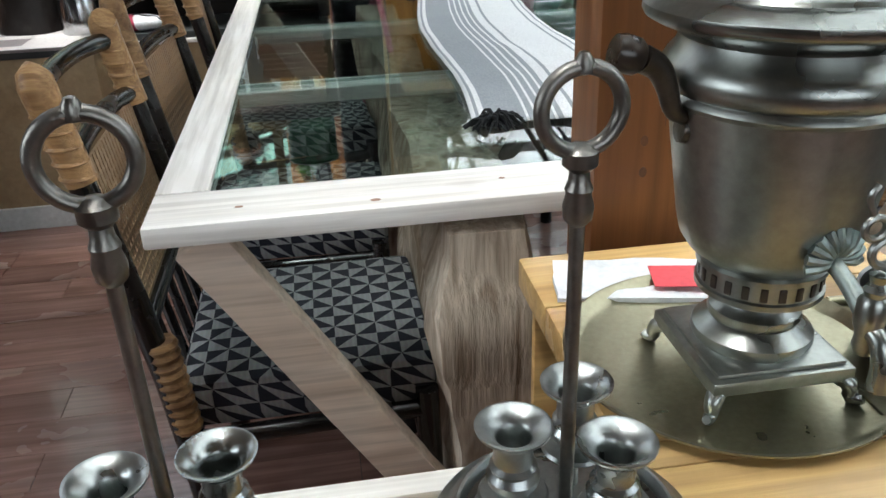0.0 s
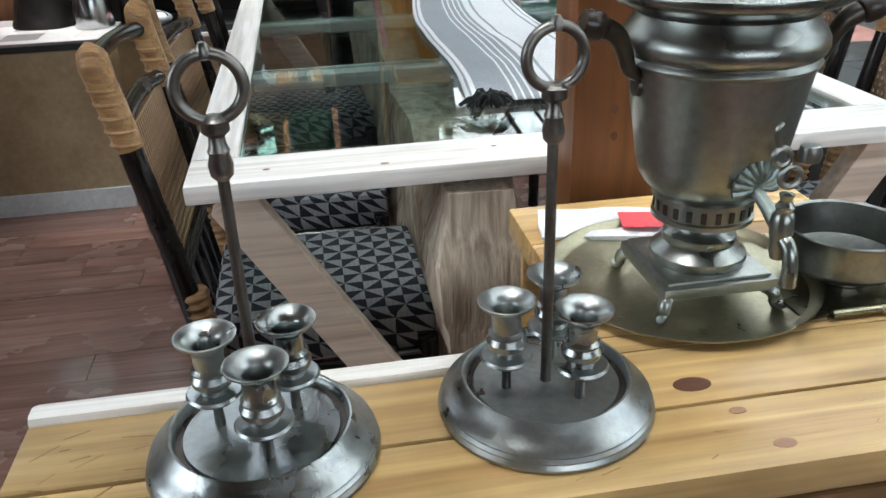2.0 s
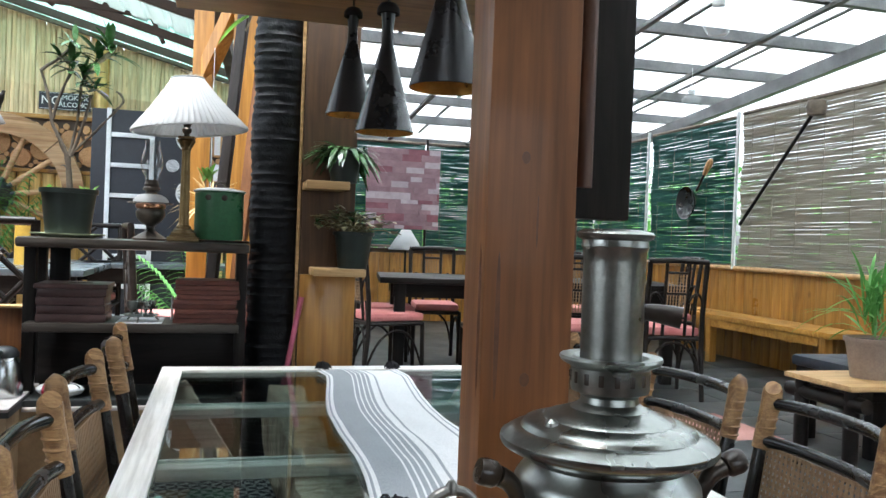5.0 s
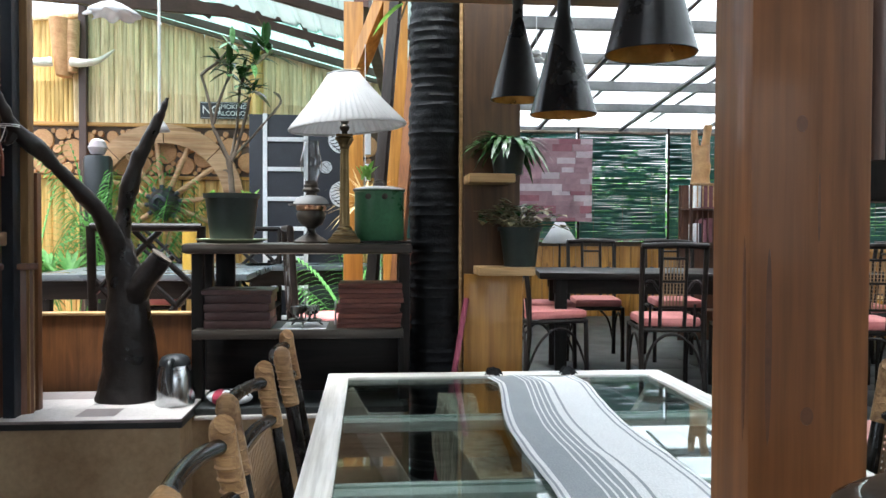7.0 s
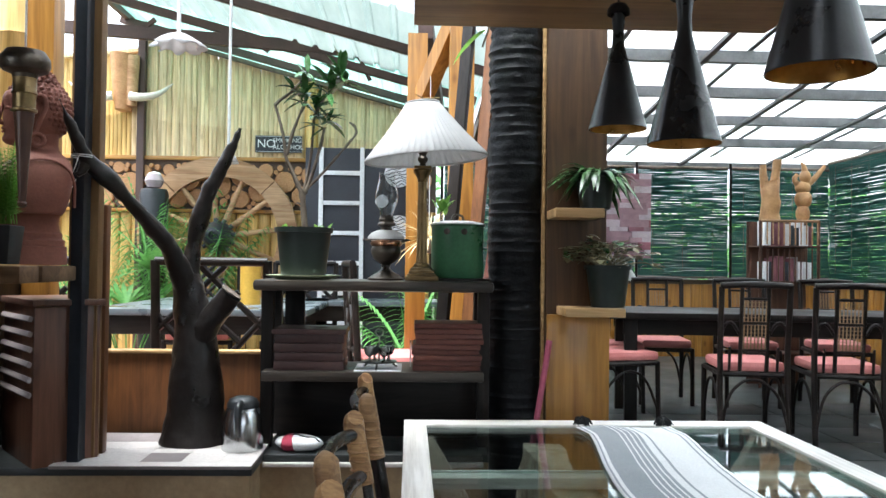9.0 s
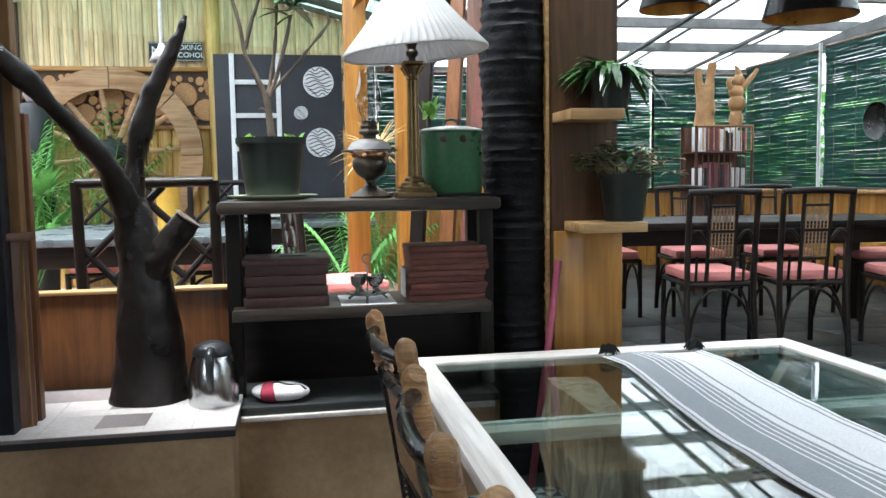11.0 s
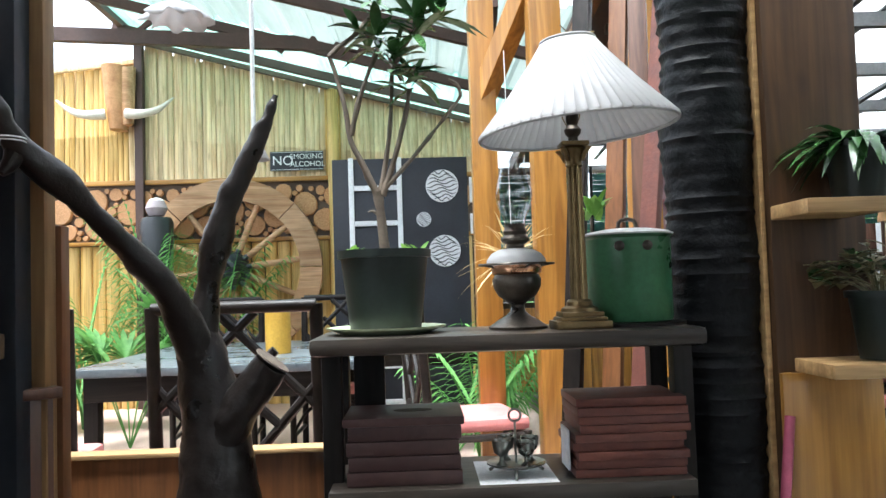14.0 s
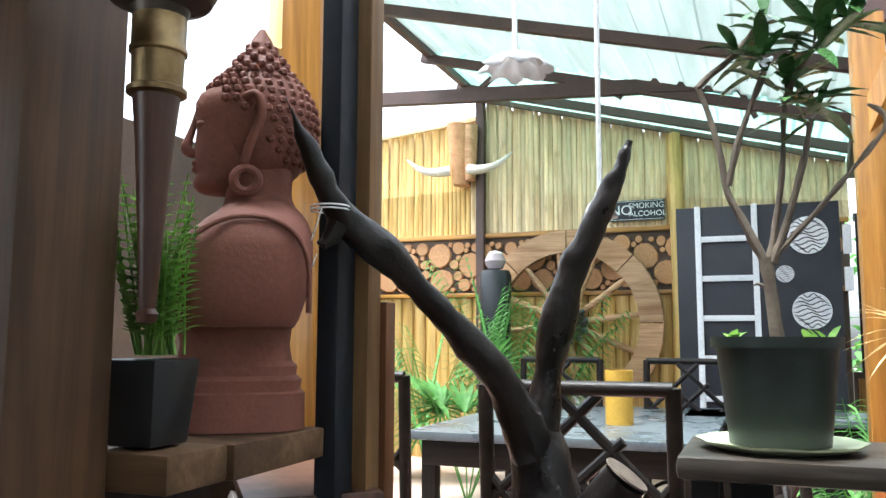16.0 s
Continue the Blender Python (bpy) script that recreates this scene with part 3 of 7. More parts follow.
# added board that blocks the bright sky between the two roofs
structure("valley_board", bar(B(), (0.18, 2.7, roof_z(2.7) + 0.02), (0.18, 8.5, roof_z(8.5) + 0.02), 0.38, 0.03), M["purlin_brown"], "brown board added to darken the sky gap between the roofs", "beam")
for x in (0.02, 0.3):
    structure("valley_timber", bar(B(), (x, 2.7, roof_z(2.7) - 0.05), (x, 8.5, roof_z(8.5) - 0.05), 0.06, 0.1, 0.004), M["post"], "brown timber between the two roofs", "beam")
for i in range(13):
    y = 7.72 - 0.86 * i
    z = roof_z(y)
    structure("roof_purlin", box(B(), -0.86 if y < 2 else 0.2, 4.6, y - 0.03, y + 0.03, z - 0.045, z + 0.045, 0.004), M["purlin"], "grey steel roof purlin", "beam")
for x in (0.5, 1.5, 2.5, 3.5):
    structure("roof_rafter", bar(B(), (x, -0.3, roof_z(-0.3) - 0.06), (x, 8.6, roof_z(8.6) - 0.06), 0.045, 0.03, 0.003), M["purlin"], "thin grey steel roof rafter", "beam")
    structure("roof_lap", bar(B(), (x + 0.38, -0.3, roof_z(-0.3) + 0.05), (x + 0.38, 8.6, roof_z(8.6) + 0.05), 0.035, 0.012), M["purlin"], "dirty grey lap of the roof sheets", "roof")
structure("eaves_beam", bar(B(), (4.32, -3.3, roof_z(-3.3) - 0.11), (4.32, 8.9, roof_z(8.9) - 0.11), 0.07, 0.12, 0.006), M["purlin"], "grey steel eaves beam", "beam")
for y in (7.13, 3.42, 0.2):
    structure("eaves_post", box(B(), 4.33, 4.38, y - 0.025, y + 0.025, 1.15, roof_z(y) - 0.17, 0.003), M["purlin"], "grey steel post under the eaves", "post")
structure("north_beam", box(B(), -0.3, 4.27, 8.53, 8.59, 2.50, 2.57, 0.006), M["purlin"], "grey steel beam over the north blinds", "beam")

# garden room roof: falls to the east, sheets ribbed along the room


def garden_roof(name, y0, y1, material, label):
    bm = B()
    x, last = -3.75, None
    k = 0
    while x < -0.0:
        for dx, dz in ((0.0, 0.0), (0.13, 0.0), (0.15, 0.03), (0.18, 0.03), (0.20, 0.0)):
            xx = x + dx
            z = 4.02 - 0.265 * (xx + 3.75) + dz
            row = (bm.verts.new((xx, y0, z)), bm.verts.new((xx, y1, z)))
            if last:
                bm.faces.new((last[0], row[0], row[1], last[1]))
            last = row
        x += 0.2
    return structure(name, bm, material, label, "roof")


# first strip lies out of view and is clear to brighten the room
garden_roof("roof_garden_light", 2.2, 5.2, M["clear"], "unseen clear roof sheets added to let daylight in").visible_shadow = False
garden_roof("roof_garden", 5.18, 7.22, M["roof_grey"], "ribbed grey metal roof sheets")
garden_roof("roof_garden_green", 7.2, 8.9, M["roof_green"], "ribbed translucent green roof sheets")
for y, x0, x1 in ((7.2, -3.8, 0.0), (6.0, -3.8, 0.0), (8.1, -3.8, 0.0)):
    bm = B()
    if y == 7.2:
        bar(bm, (-4.9, y, 3.66), (0.1, y, 3.36), 0.07, 0.12, 0.004)
    bar(bm, (x0, y, 3.96), (x1, y, 2.96), 0.06, 0.08, 0.004)
    structure("garden_roof_beam", bm, M["purlin_brown"], "red-brown painted steel roof beam", "beam")
for x in (-3.3, -2.2, -1.2):
    structure("garden_roof_strut", bar(B(), (x, 7.2, 3.58 - 0.06 * (x + 3.3)), (x + 0.15, 7.2, 3.86 - 0.265 * (x + 3.9)), 0.04, 0.04), M["purlin_brown"], "short red-brown steel roof strut", "beam")
structure("garden_corner_post", box(B(), -3.68, -3.6, 8.3, 8.38, RAISED, 4.05, 0.004), M["purlin_brown"], "red-brown steel post before the bamboo wall", "post")
structure("roof_edge_beam", bar(B(), (-3.72, 2.3, 4.0), (-3.72, 8.4, 4.0), 0.06, 0.1), M["purlin_brown"], "red-brown steel edge beam of the roof", "beam")

structure("floor_garden", box(B(), -4.9, 0.0, 2.6, 8.4, RAISED + 0.0005, RAISED + 0.0045), M["tile_pink"], "pale worn terracotta floor of the garden room", "floor")
# added dark wall stands for the dim room and hides the sky
structure("wall_west_inner", box(B(), -4.2, -4.1, 2.6, 5.4, RAISED, 2.6), M["wall"], "dark wall added for the dim room behind the bust", "wall")

# ---- the nook: posts, counter, table ----
TZ = 0.778
CZ = 0.755

post = thing("wooden_post", (0.0125, -0.052, 0), "square varnished orange pine post at the table end", "post", kind="structure")
part("shaft", box(B(), -0.0725, 0.0725, -0.052, 0.05, 0, 2.86, 0.004), M["post"], post)
for kx, kz, kr in ((0.004, 0.88, 0.006), (0.005, 0.838, 0.006), (0.01, 1.11, 0.009), (0.0, 1.446, 0.008)):
    part("knot", lathe(B(), [(0.0, 0.0), (kr, 0.0), (kr * 1.1, -0.002)], 16, Matrix.Translation((kx - 0.0125, -0.0527, kz)) @ Matrix.Rotation(radians(90), 4, "X") @ Matrix.Diagonal((0.85, 1.15, 1, 1))), M["knot"], post, "dark knot in the timber")
for kx, kz, kr, kl in ((-0.037, 1.19, 0.018, 6.2), (-0.066, 1.2, 0.009, 12.0), (0.022, 1.35, 0.008, 5.0), (0.03, 0.95, 0.006, 9.0)):
    part("grain_split", lathe(B(), [(0.0, 0.0), (kr, 0.0), (kr * 1.1, -0.002)], 16, Matrix.Translation((kx - 0.0125, -0.0524, kz)) @ Matrix.Rotation(radians(90), 4, "X") @ Matrix.Diagonal((0.22, kl, 1, 1))), M["knot"], post, "long dark split along the grain")
fr = thing("wall_hanging", (0.155, -0.02, 1.36), "dark wooden carved hanging on the side of the post", "carving")
bm = B()
box(bm, -0.07, 0.055, -0.02, 0.02, 0.0, 1.0, 0.006)
part("board", bm, M["dark_z"], fr)
part("moulding", tube(B(), [(-0.035, -0.03, 0.05), (-0.035, -0.03, 0.95)], 0.014, 10), M["boxwood"], fr)

# table top: limed pine frame with three panes across cross bars
table = thing("dining_table", (0, 0, 0), "large white limed pine dining table with glass panes", "table")
X, Y1 = 0.647, 2.12
box_ = [
    ("end_rail", (-X, X, 0.0, 0.125), "whitewood"), ("end_rail", (-X, X, Y1 - 0.09, Y1), "whitewood"),
    ("side_rail", (-X, -X + 0.078, 0.127, Y1 - 0.092), "whitewood_y"), ("side_rail", (X - 0.078, X, 0.127, Y1 - 0.092), "whitewood_y"),
]
for nm, (x0, x1, y0, y1), mt in box_:
    part(nm, box(B(), x0, x1, y0, y1, TZ - 0.032, TZ, 0.005), M[mt], table)
for y in (0.76, 1.42):
    part("cross_bar", box(B(), -X + 0.08, X - 0.08, y - 0.045, y + 0.045, TZ - 0.045, TZ - 0.0145, 0.003), M["whitewood"], table)
for y0, y1 in ((0.128, 0.757), (0.759, 1.417), (1.419, Y1 - 0.093)):
    g = part("pane", box(B(), -X + 0.079, X - 0.079, y0, y1, TZ - 0.0135, TZ - 0.006), M["pane"], table, "clear greenish glass pane")
    g.visible_shadow = False
for sx in (-1, 1):
    for y in (0.05, 1.95):
        part("leg", bar(B(), (sx * 0.583, y, TZ - 0.042), (sx * 0.15, y, 0.02), 0.045, 0.076, 0.004), M["paleleg"], table, "pale raw pine leg set at a slant")
bm = B()
box(bm, -0.235, -0.115, 0.0, 1.95, 0.0, 0.728)
for k in range(1, 40):
    bmesh.ops.bisect_plane(bm, geom=bm.verts[:] + bm.edges[:] + bm.faces[:], plane_co=(0, 0.04875 * k, 0), plane_no=(0, 1, 0))
for k in range(1, 16):
    bmesh.ops.bisect_plane(bm, geom=bm.verts[:] + bm.edges[:] + bm.faces[:], plane_co=(0, 0, 0.0455 * k), plane_no=(0, 0, 1))
rough_up(bm, 0.05, 3.0, 1.0)
rough_up(bm, 0.022, 14.0, 2.0)
for v in bm.verts:
    v.co.z = min(max(v.co.z, 0.0), 0.731)
part("trestle_slab", bm, M["drift"], table, "weathered driftwood slab with flaking grain")

# runner with yarn tassels
bm = B()
uv = bm.loops.layers.uv.new("UVMap")
nu, nv = 24, 60
grid = []
for j in range(nv + 1):
    f = j / nv
    y = 0.32 + f * 1.66
    xl = -0.145 + 0.10 * f + 0.018 * math.sin(f * 7.5 + 0.6) - (0.03 if f > 0.93 else 0) * (f - 0.93) * 14
    w = 0.335 + 0.012 * math.sin(f * 5)
    rowv = []
    for i in range(nu + 1):
        u = i / nu
        z = TZ + 0.003 + 0.006 * max(0, math.sin(u * 9 + f * 11)) * max(0.0, math.sin(f * 9 - 1)) + 0.004 * noise.noise((u * 4, f * 12, 0))
        rowv.append((bm.verts.new((xl + w * u, y + 0.01 * math.sin(u * 5), max(z, TZ + 0.002))), u, f))
    grid.append(rowv)
for a, b in zip(grid, grid[1:]):
    for i in range(nu):
        q = (a[i], a[i + 1], b[i + 1], b[i])
        f_ = bm.faces.new([p[0] for p in q])
        for lp, p in zip(f_.loops, q):
            lp[uv].uv = (p[1], p[2])
run = thing("table_runner", (0, 0, 0), "grey and white striped woven runner on the glass table", "table runner")
part("cloth", bm, M["runner"], run, solid=0.0015)
rnd = random.Random(4)


def tassel(x, y, spread):
    bm = B()
    for i in range(90):
        a = rnd.uniform(0, 2 * math.pi)
        r = rnd.uniform(0.3, 1) * spread
        p0 = Vector((x + rnd.uniform(-0.012, 0.012), y + rnd.uniform(-0.006, 0.006), TZ + 0.01 + rnd.uniform(0, 0.018)))
        p2 = Vector((x + math.cos(a) * r * 1.5, y + math.sin(a) * r * 0.8, TZ + 0.006 + rnd.uniform(0, 0.012)))
        p1 = (p0 + p2) / 2 + Vector((0, 0, rnd.uniform(0.008, 0.022)))
        tube(bm, [p0, p1, p2], [0.0035, 0.0032, 0.0016], 5, True, 1)
    part("tassel", bm, M["tassel"], run, "black yarn tassel")


for x, y, s in ((-0.105, 0.285, 0.042), (0.08, 0.29, 0.03), (-0.03, 1.99, 0.024), (0.25, 1.985, 0.026)):
    tassel(x, y, s)

# counter
counter = thing("counter", (0, 0, 0), "worn varnished pine counter with knots and scratches", "counter")
bm = B()
for i, (y0, y1) in enumerate(((-0.733, -0.6375), (-0.6365, -0.542))):
    part("top_board", box(B(), -0.735 + 0.004 * i, 0.278, y0, y1, CZ - 0.04, CZ, 0.009 if i == 0 else 0.003), M["counter"], counter)
part("top_board", box(B(), -0.168, 0.275, -0.541, -0.51, CZ - 0.04, CZ, 0.003), M["counter"], counter)
for y0, y1 in ((-0.509, -0.39), (-0.389, -0.27), (-0.269, -0.145)):
    part("top_board", box(B(), -0.168, 0.272, y0, y1, CZ - 0.04, CZ, 0.005), M["counter"], counter)
for z0, z1 in ((CZ - 0.20, CZ - 0.042), (CZ - 0.36, CZ - 0.202), (CZ - 0.52, CZ - 0.362), (0.0, CZ - 0.522)):
    part("front_board", box(B(), -0.728, 0.27, -0.734, -0.705, z0, z1, 0.006), M["counter_front"], counter, "dirty worn front board")
part("end_panel", box(B(), -0.70, -0.68, -0.694, -0.545, 0.0, CZ - 0.042, 0.003), M["counter"], counter)
part("back_beam", box(B(), -0.733, -0.18, -0.541, -0.515, CZ - 0.07, CZ + 0.008, 0.007), M["whitewood"], counter, "white painted rail behind the counter top")
part("end_panel", box(B(), 0.25, 0.266, -0.70, -0.166, 0.0, CZ - 0.042, 0.003), M["counter"], counter)
part("back_panel", box(B(), -0.15, 0.25, -0.165, -0.15, 0.0, CZ - 0.042, 0.003), M["counter"], counter)


for kx, ky, kr in ((-0.099, -0.609, 0.016), (-0.076, -0.656, 0.007), (-0.058, -0.707, 0.009), (0.22, -0.62, 0.012)):
    part("knot", lathe(B(), [(0.0, 0.0006), (kr, 0.0005), (kr * 1.05, -0.001)], 20, Matrix.Translation((kx, ky, CZ)) @ Matrix.Diagonal((1.2, 0.7, 1, 1))), M["knot" if kr > 0.0145 else "knot_pale"], counter, "brown knot in the pine")
for kx, ky, kr in ((-0.33, 0.03, 0.006), (-0.52, 0.05, 0.005), (0.3, 0.06, 0.007), (-0.14, 0.07, 0.004)):
    part("knot", lathe(B(), [(0.0, 0.0006), (kr, 0.0005), (kr * 1.05, -0.001)], 16, Matrix.Translation((kx, ky, TZ)) @ Matrix.Diagonal((1.2, 0.7, 1, 1))), M["knot_pale"], table, "small knot in the limed pine")

rs = random.Random(9)
for i in range(34):
    x, y = (rs.uniform(-0.72, -0.56), rs.uniform(-0.72, -0.56)) if i < 26 else (rs.uniform(-0.5, 0.2), rs.uniform(-0.725, -0.66))
    a, ln = rs.uniform(-0.2, 0.9), rs.uniform(0.008, 0.05 if i < 26 else 0.02)
    part("scratch", bar(B(), (x, y, CZ - 0.0003), (min(x + ln * math.cos(a), 0.4), min(y + ln * math.sin(a), -0.56), CZ - 0.0003), rs.uniform(0.0004, 0.0011), 0.0012), M["scratch"], counter)

# ---- candle stands ----
def candle_stand(at, rz):
    t = thing("candle_stand", at, "pewter candle stand with three cups and a ring-topped rod", "candle holder", "candle stands on the counter", rz)
    lathe_prof = [(0.101, 0.0), (0.102, 0.004), (0.1, 0.008), (0.1005, 0.010), (0.098, 0.013), (0.0985, 0.015), (0.095, 0.019), (0.09, 0.022), (0.084, 0.029), (0.08, 0.034), (0.0785, 0.0355), (0.0765, 0.035), (0.0755, 0.0335), (0.074, 0.0225), (0.069, 0.0222), (0.0675, 0.0262), (0.0, 0.0262)]
    part("base_dish", lathe(B(), lathe_prof, 56), M["pewter_bright"], t)
    part("recess", lathe(B(), [(0.0685, 0.0242), (0.0742, 0.0245)], 56), M["bronze"], t, "dark ring in the groove inside the rim")
    bm = B()
    lathe(bm, [(0.0058, 0.0225), (0.0052, 0.03), (0.0048, 0.15), (0.0046, 0.255), (0.0046, 0.262)], 14)
    part("rod", bm, M["iron"], t, "thin tapered steel rod")
    bm = B()
    lathe(bm, [(0.0048, 0.258), (0.0085, 0.262), (0.0095, 0.270), (0.0075, 0.278), (0.0085, 0.281), (0.0065, 0.286), (0.006, 0.292), (0.0105, 0.296), (0.0105, 0.304), (0.006, 0.308), (0.0, 0.309)], 18)
    part("finial", bm, M["iron"], t)
    bm = B()
    ring(bm, (0, 0, 0.328), 0.0242, 0.0047, "y", 36, 12)
    bmesh.ops.rotate(bm, verts=bm.verts, cent=(0, 0, 0), matrix=Matrix.Rotation(radians(6 - rz), 3, "Z"))
    lathe(bm, [(0.0, 0.347), (0.0055, 0.349), (0.006, 0.355), (0.003, 0.36), (0.0, 0.361)], 12)
    part("ring_handle", bm, M["iron"], t, "steel carrying ring")
    for k in range(3):
        a = radians(90 + 120 * k)
        c = Matrix.Translation((0.039 * math.cos(a), 0.039 * math.sin(a), 0))
        part("cup_stem", lathe(B(), [(0.0048, 0.0225), (0.0042, 0.05), (0.006, 0.056)], 12, c), M["pewter_dull"], t)
        prof = [(0.006, 0.053), (0.021, 0.057), (0.0245, 0.061), (0.023, 0.0635), (0.012, 0.063), (0.0115, 0.067), (0.0175, 0.072), (0.0185, 0.078), (0.0155, 0.083), (0.0165, 0.086), (0.0135, 0.089), (0.0135, 0.104), (0.0165, 0.108), (0.0255, 0.116), (0.0262, 0.1185), (0.0245, 0.1185), (0.0135, 0.1105), (0.0115, 0.107), (0.0110, 0.085), (0.0, 0.085)]
        part("candle_cup", lathe(B(), prof, 30, c), M["pewter_bright"], t)
    return t


candle_stand((-0.508, -0.625, CZ + 0.001), 70)
candle_stand((-0.247, -0.607, CZ + 0.001), -25)

# ---- tray, samovar, bowl ----
tray = thing("serving_tray", (-0.02, -0.405, CZ + 0.001), "round tarnished pewter tray with a square side wing", "tray")
R = 0.158
prof = [(0.0, 0.0), (R - 0.016, 0.0), (R - 0.006, 0.006), (R - 0.001, 0.011), (R + 0.003, 0.012), (R + 0.003, 0.010), (R, 0.008), (R - 0.004, 0.004), (R - 0.014, -0.0006), (0.0, -0.0006)]
part("dish", lathe(B(), prof[:6], 72), M["tray"], tray, solid=0.0012)
bm = B()
box(bm, 0.09, 0.272, -0.125, 0.07, -0.0002, 0.0025)
part("wing", bm, M["tray"], tray)
for a, b in (((0.12, -0.125, 0.006), (0.272, -0.125, 0.006)), ((0.272, -0.125, 0.006), (0.272, 0.07, 0.006)), ((0.272, 0.07, 0.006), (0.15, 0.07, 0.006))):
    part("wing_rim", tube(B(), [a, b], 0.0055, 10), M["tray"], tray)

sam = thing("samovar", (-0.013, -0.427, CZ + 0.0025), "tall dull-silver samovar with black-gripped handles and a tap", "samovar")
bm = B()
s0 = 0.067
for z0, z1, s in ((0.022, 0.036, s0), (0.036, 0.041, s0 - 0.006)):
    box(bm, -s, s, -s, s, z0, z1, 0.003)
part("plinth", bm, M["pewter"], sam)
for sx in (-1, 1):
    for sy in (-1, 1):
        bm = B()
        m = Matrix.Translation((sx * (s0 - 0.005), sy * (s0 - 0.005), 0)) @ Matrix.Rotation(math.atan2(sy, sx), 4, "Z")
        tube(bm, [m @ Vector(p) for p in ((-0.012, 0, 0.024), (0.002, 0, 0.02), (0.006, 0, 0.011), (0.004, 0, 0.005), (0.012, 0, 0.003), (0.017, 0, 0.006))], [0.008, 0.0085, 0.007, 0.006, 0.0055, 0.004], 10, True, 1)
        part("foot", bm, M["pewter"], sam, "scrolled cast foot")
part("pedestal", lathe(B(), [(0.053, 0.041), (0.055, 0.046), (0.054, 0.052), (0.046, 0.058), (0.040, 0.063), (0.042, 0.068), (0.041, 0.073), (0.033, 0.079), (0.031, 0.086), (0.034, 0.09), (0.046, 0.093)], 48), M["pewter"], sam)
bm = B()
n = 22
lathe(bm, [(0.0535, 0.093), (0.0565, 0.095), (0.0565, 0.1), (0.0535, 0.101), (0.0535, 0.117), (0.057, 0.118), (0.057, 0.123), (0.0535, 0.125), (0.058, 0.13)], 48)
part("gallery", bm, M["pewter"], sam, "pierced air gallery")
bm = B()
for i in range(n):
    a = 2 * math.pi * i / n
    box(bm, 0.0525, 0.0549, -0.0032, 0.0032, 0.103, 0.1155, 0.001, Matrix.Rotation(a, 4, "Z"))
part("air_slots", bm, M["grip"], sam, "dark oval air slots")
part("body", lathe(B(), [(0.058, 0.13), (0.067, 0.1355), (0.0745, 0.147), (0.0785, 0.163), (0.0845, 0.2), (0.0925, 0.25), (0.0955, 0.268), (0.0985, 0.27), (0.1, 0.273), (0.0985, 0.277), (0.097, 0.279), (0.1015, 0.283), (0.104, 0.29), (0.1032, 0.298), (0.0985, 0.306), (0.093, 0.312), (0.09, 0.32)], 72), M["pewter"], sam)
part("lid", lathe(B(), [(0.09, 0.32), (0.0945, 0.325), (0.112, 0.332), (0.119, 0.336), (0.1212, 0.34), (0.1205, 0.345), (0.109, 0.3525), (0.1, 0.3555), (0.0985, 0.355), (0.0965, 0.3575), (0.094, 0.361), (0.075, 0.367), (0.0735, 0.3665), (0.071, 0.369), (0.056, 0.3735), (0.05, 0.3765), (0.043, 0.378)], 72), M["pewter"], sam)
part("burner_crown", lathe(B(), [(0.043, 0.378), (0.033, 0.385), (0.032, 0.392), (0.036, 0.396), (0.043, 0.398), (0.044, 0.402), (0.044, 0.424), (0.047, 0.426), (0.055, 0.43), (0.0575, 0.434), (0.0565, 0.437), (0.05, 0.437), (0.042, 0.436), (0.038, 0.43)], 48), M["pewter"], sam)
bm = B()
for i in range(16):
    box(bm, 0.0425, 0.0446, -0.003, 0.003, 0.407, 0.42, 0.001, Matrix.Rotation(2 * math.pi * i / 16 + 0.1, 4, "Z"))
part("crown_slots", bm, M["grip"], sam, "dark air slots")
part("chimney", lathe(B(), [(0.0345, 0.425), (0.0345, 0.54), (0.0355, 0.556), (0.0375, 0.559), (0.037, 0.561), (0.0365, 0.566), (0.042, 0.569), (0.043, 0.573), (0.041, 0.5755), (0.034, 0.578), (0.0, 0.5795)], 44), M["pewter_dull"], sam, "tall chimney with a lid")
part("chimney_grip", tube(B(), [(0.03, 0.01, 0.487), (0.058, 0.0, 0.485), (0.08, -0.012, 0.481)], [0.008, 0.011, 0.0125], 14, True, 1), M["grip"], sam, "black turned wooden grip")
for sx in (-1, 1):
    h = part("handle", tube(B(), [(sx * 0.094, -0.012, 0.262), (sx * 0.106, -0.016, 0.268), (sx * 0.112, -0.018, 0.288), (sx * 0.122, -0.02, 0.306), (sx * 0.136, -0.022, 0.313)], [0.007, 0.0075, 0.0085, 0.0105, 0.011], 14, True, 2), M["bronze"], sam, "curved cast handle")
    part("grip", lathe(B(), [(0.0, 0.0), (0.011, 0.001), (0.0145, 0.006), (0.015, 0.018), (0.013, 0.024), (0.0, 0.025)], 18, Matrix.Translation((sx * 0.136, -0.022, 0.313)) @ Matrix.Rotation(sx * radians(72), 4, "Y")), M["grip"], h, "black wooden grip")
    part("handle_plate", lathe(B(), [(0.0, 0.0), (0.012, 0.0), (0.011, 0.005), (0.0, 0.006)], 14, Matrix.Translation((sx * 0.09, -0.008, 0.25)) @ Matrix.Rotation(sx * radians(85), 4, "Y")), M["bronze"], sam)
part("lid_screw", lathe(B(), [(0.006, 0.345), (0.0055, 0.353), (0.008, 0.356), (0.0075, 0.36), (0.003, 0.364), (0.0, 0.365)], 14, Matrix.Translation((-0.077, -0.02, 0.008))), M["pewter_dull"], sam)
# tap: rosette, spout, key
tapd = Vector((0.17, -0.985, 0)).normalized()
side = Vector((-tapd.y, tapd.x, 0))
bm = B()
base = tapd * 0.073 + Vector((0, 0, 0.155))
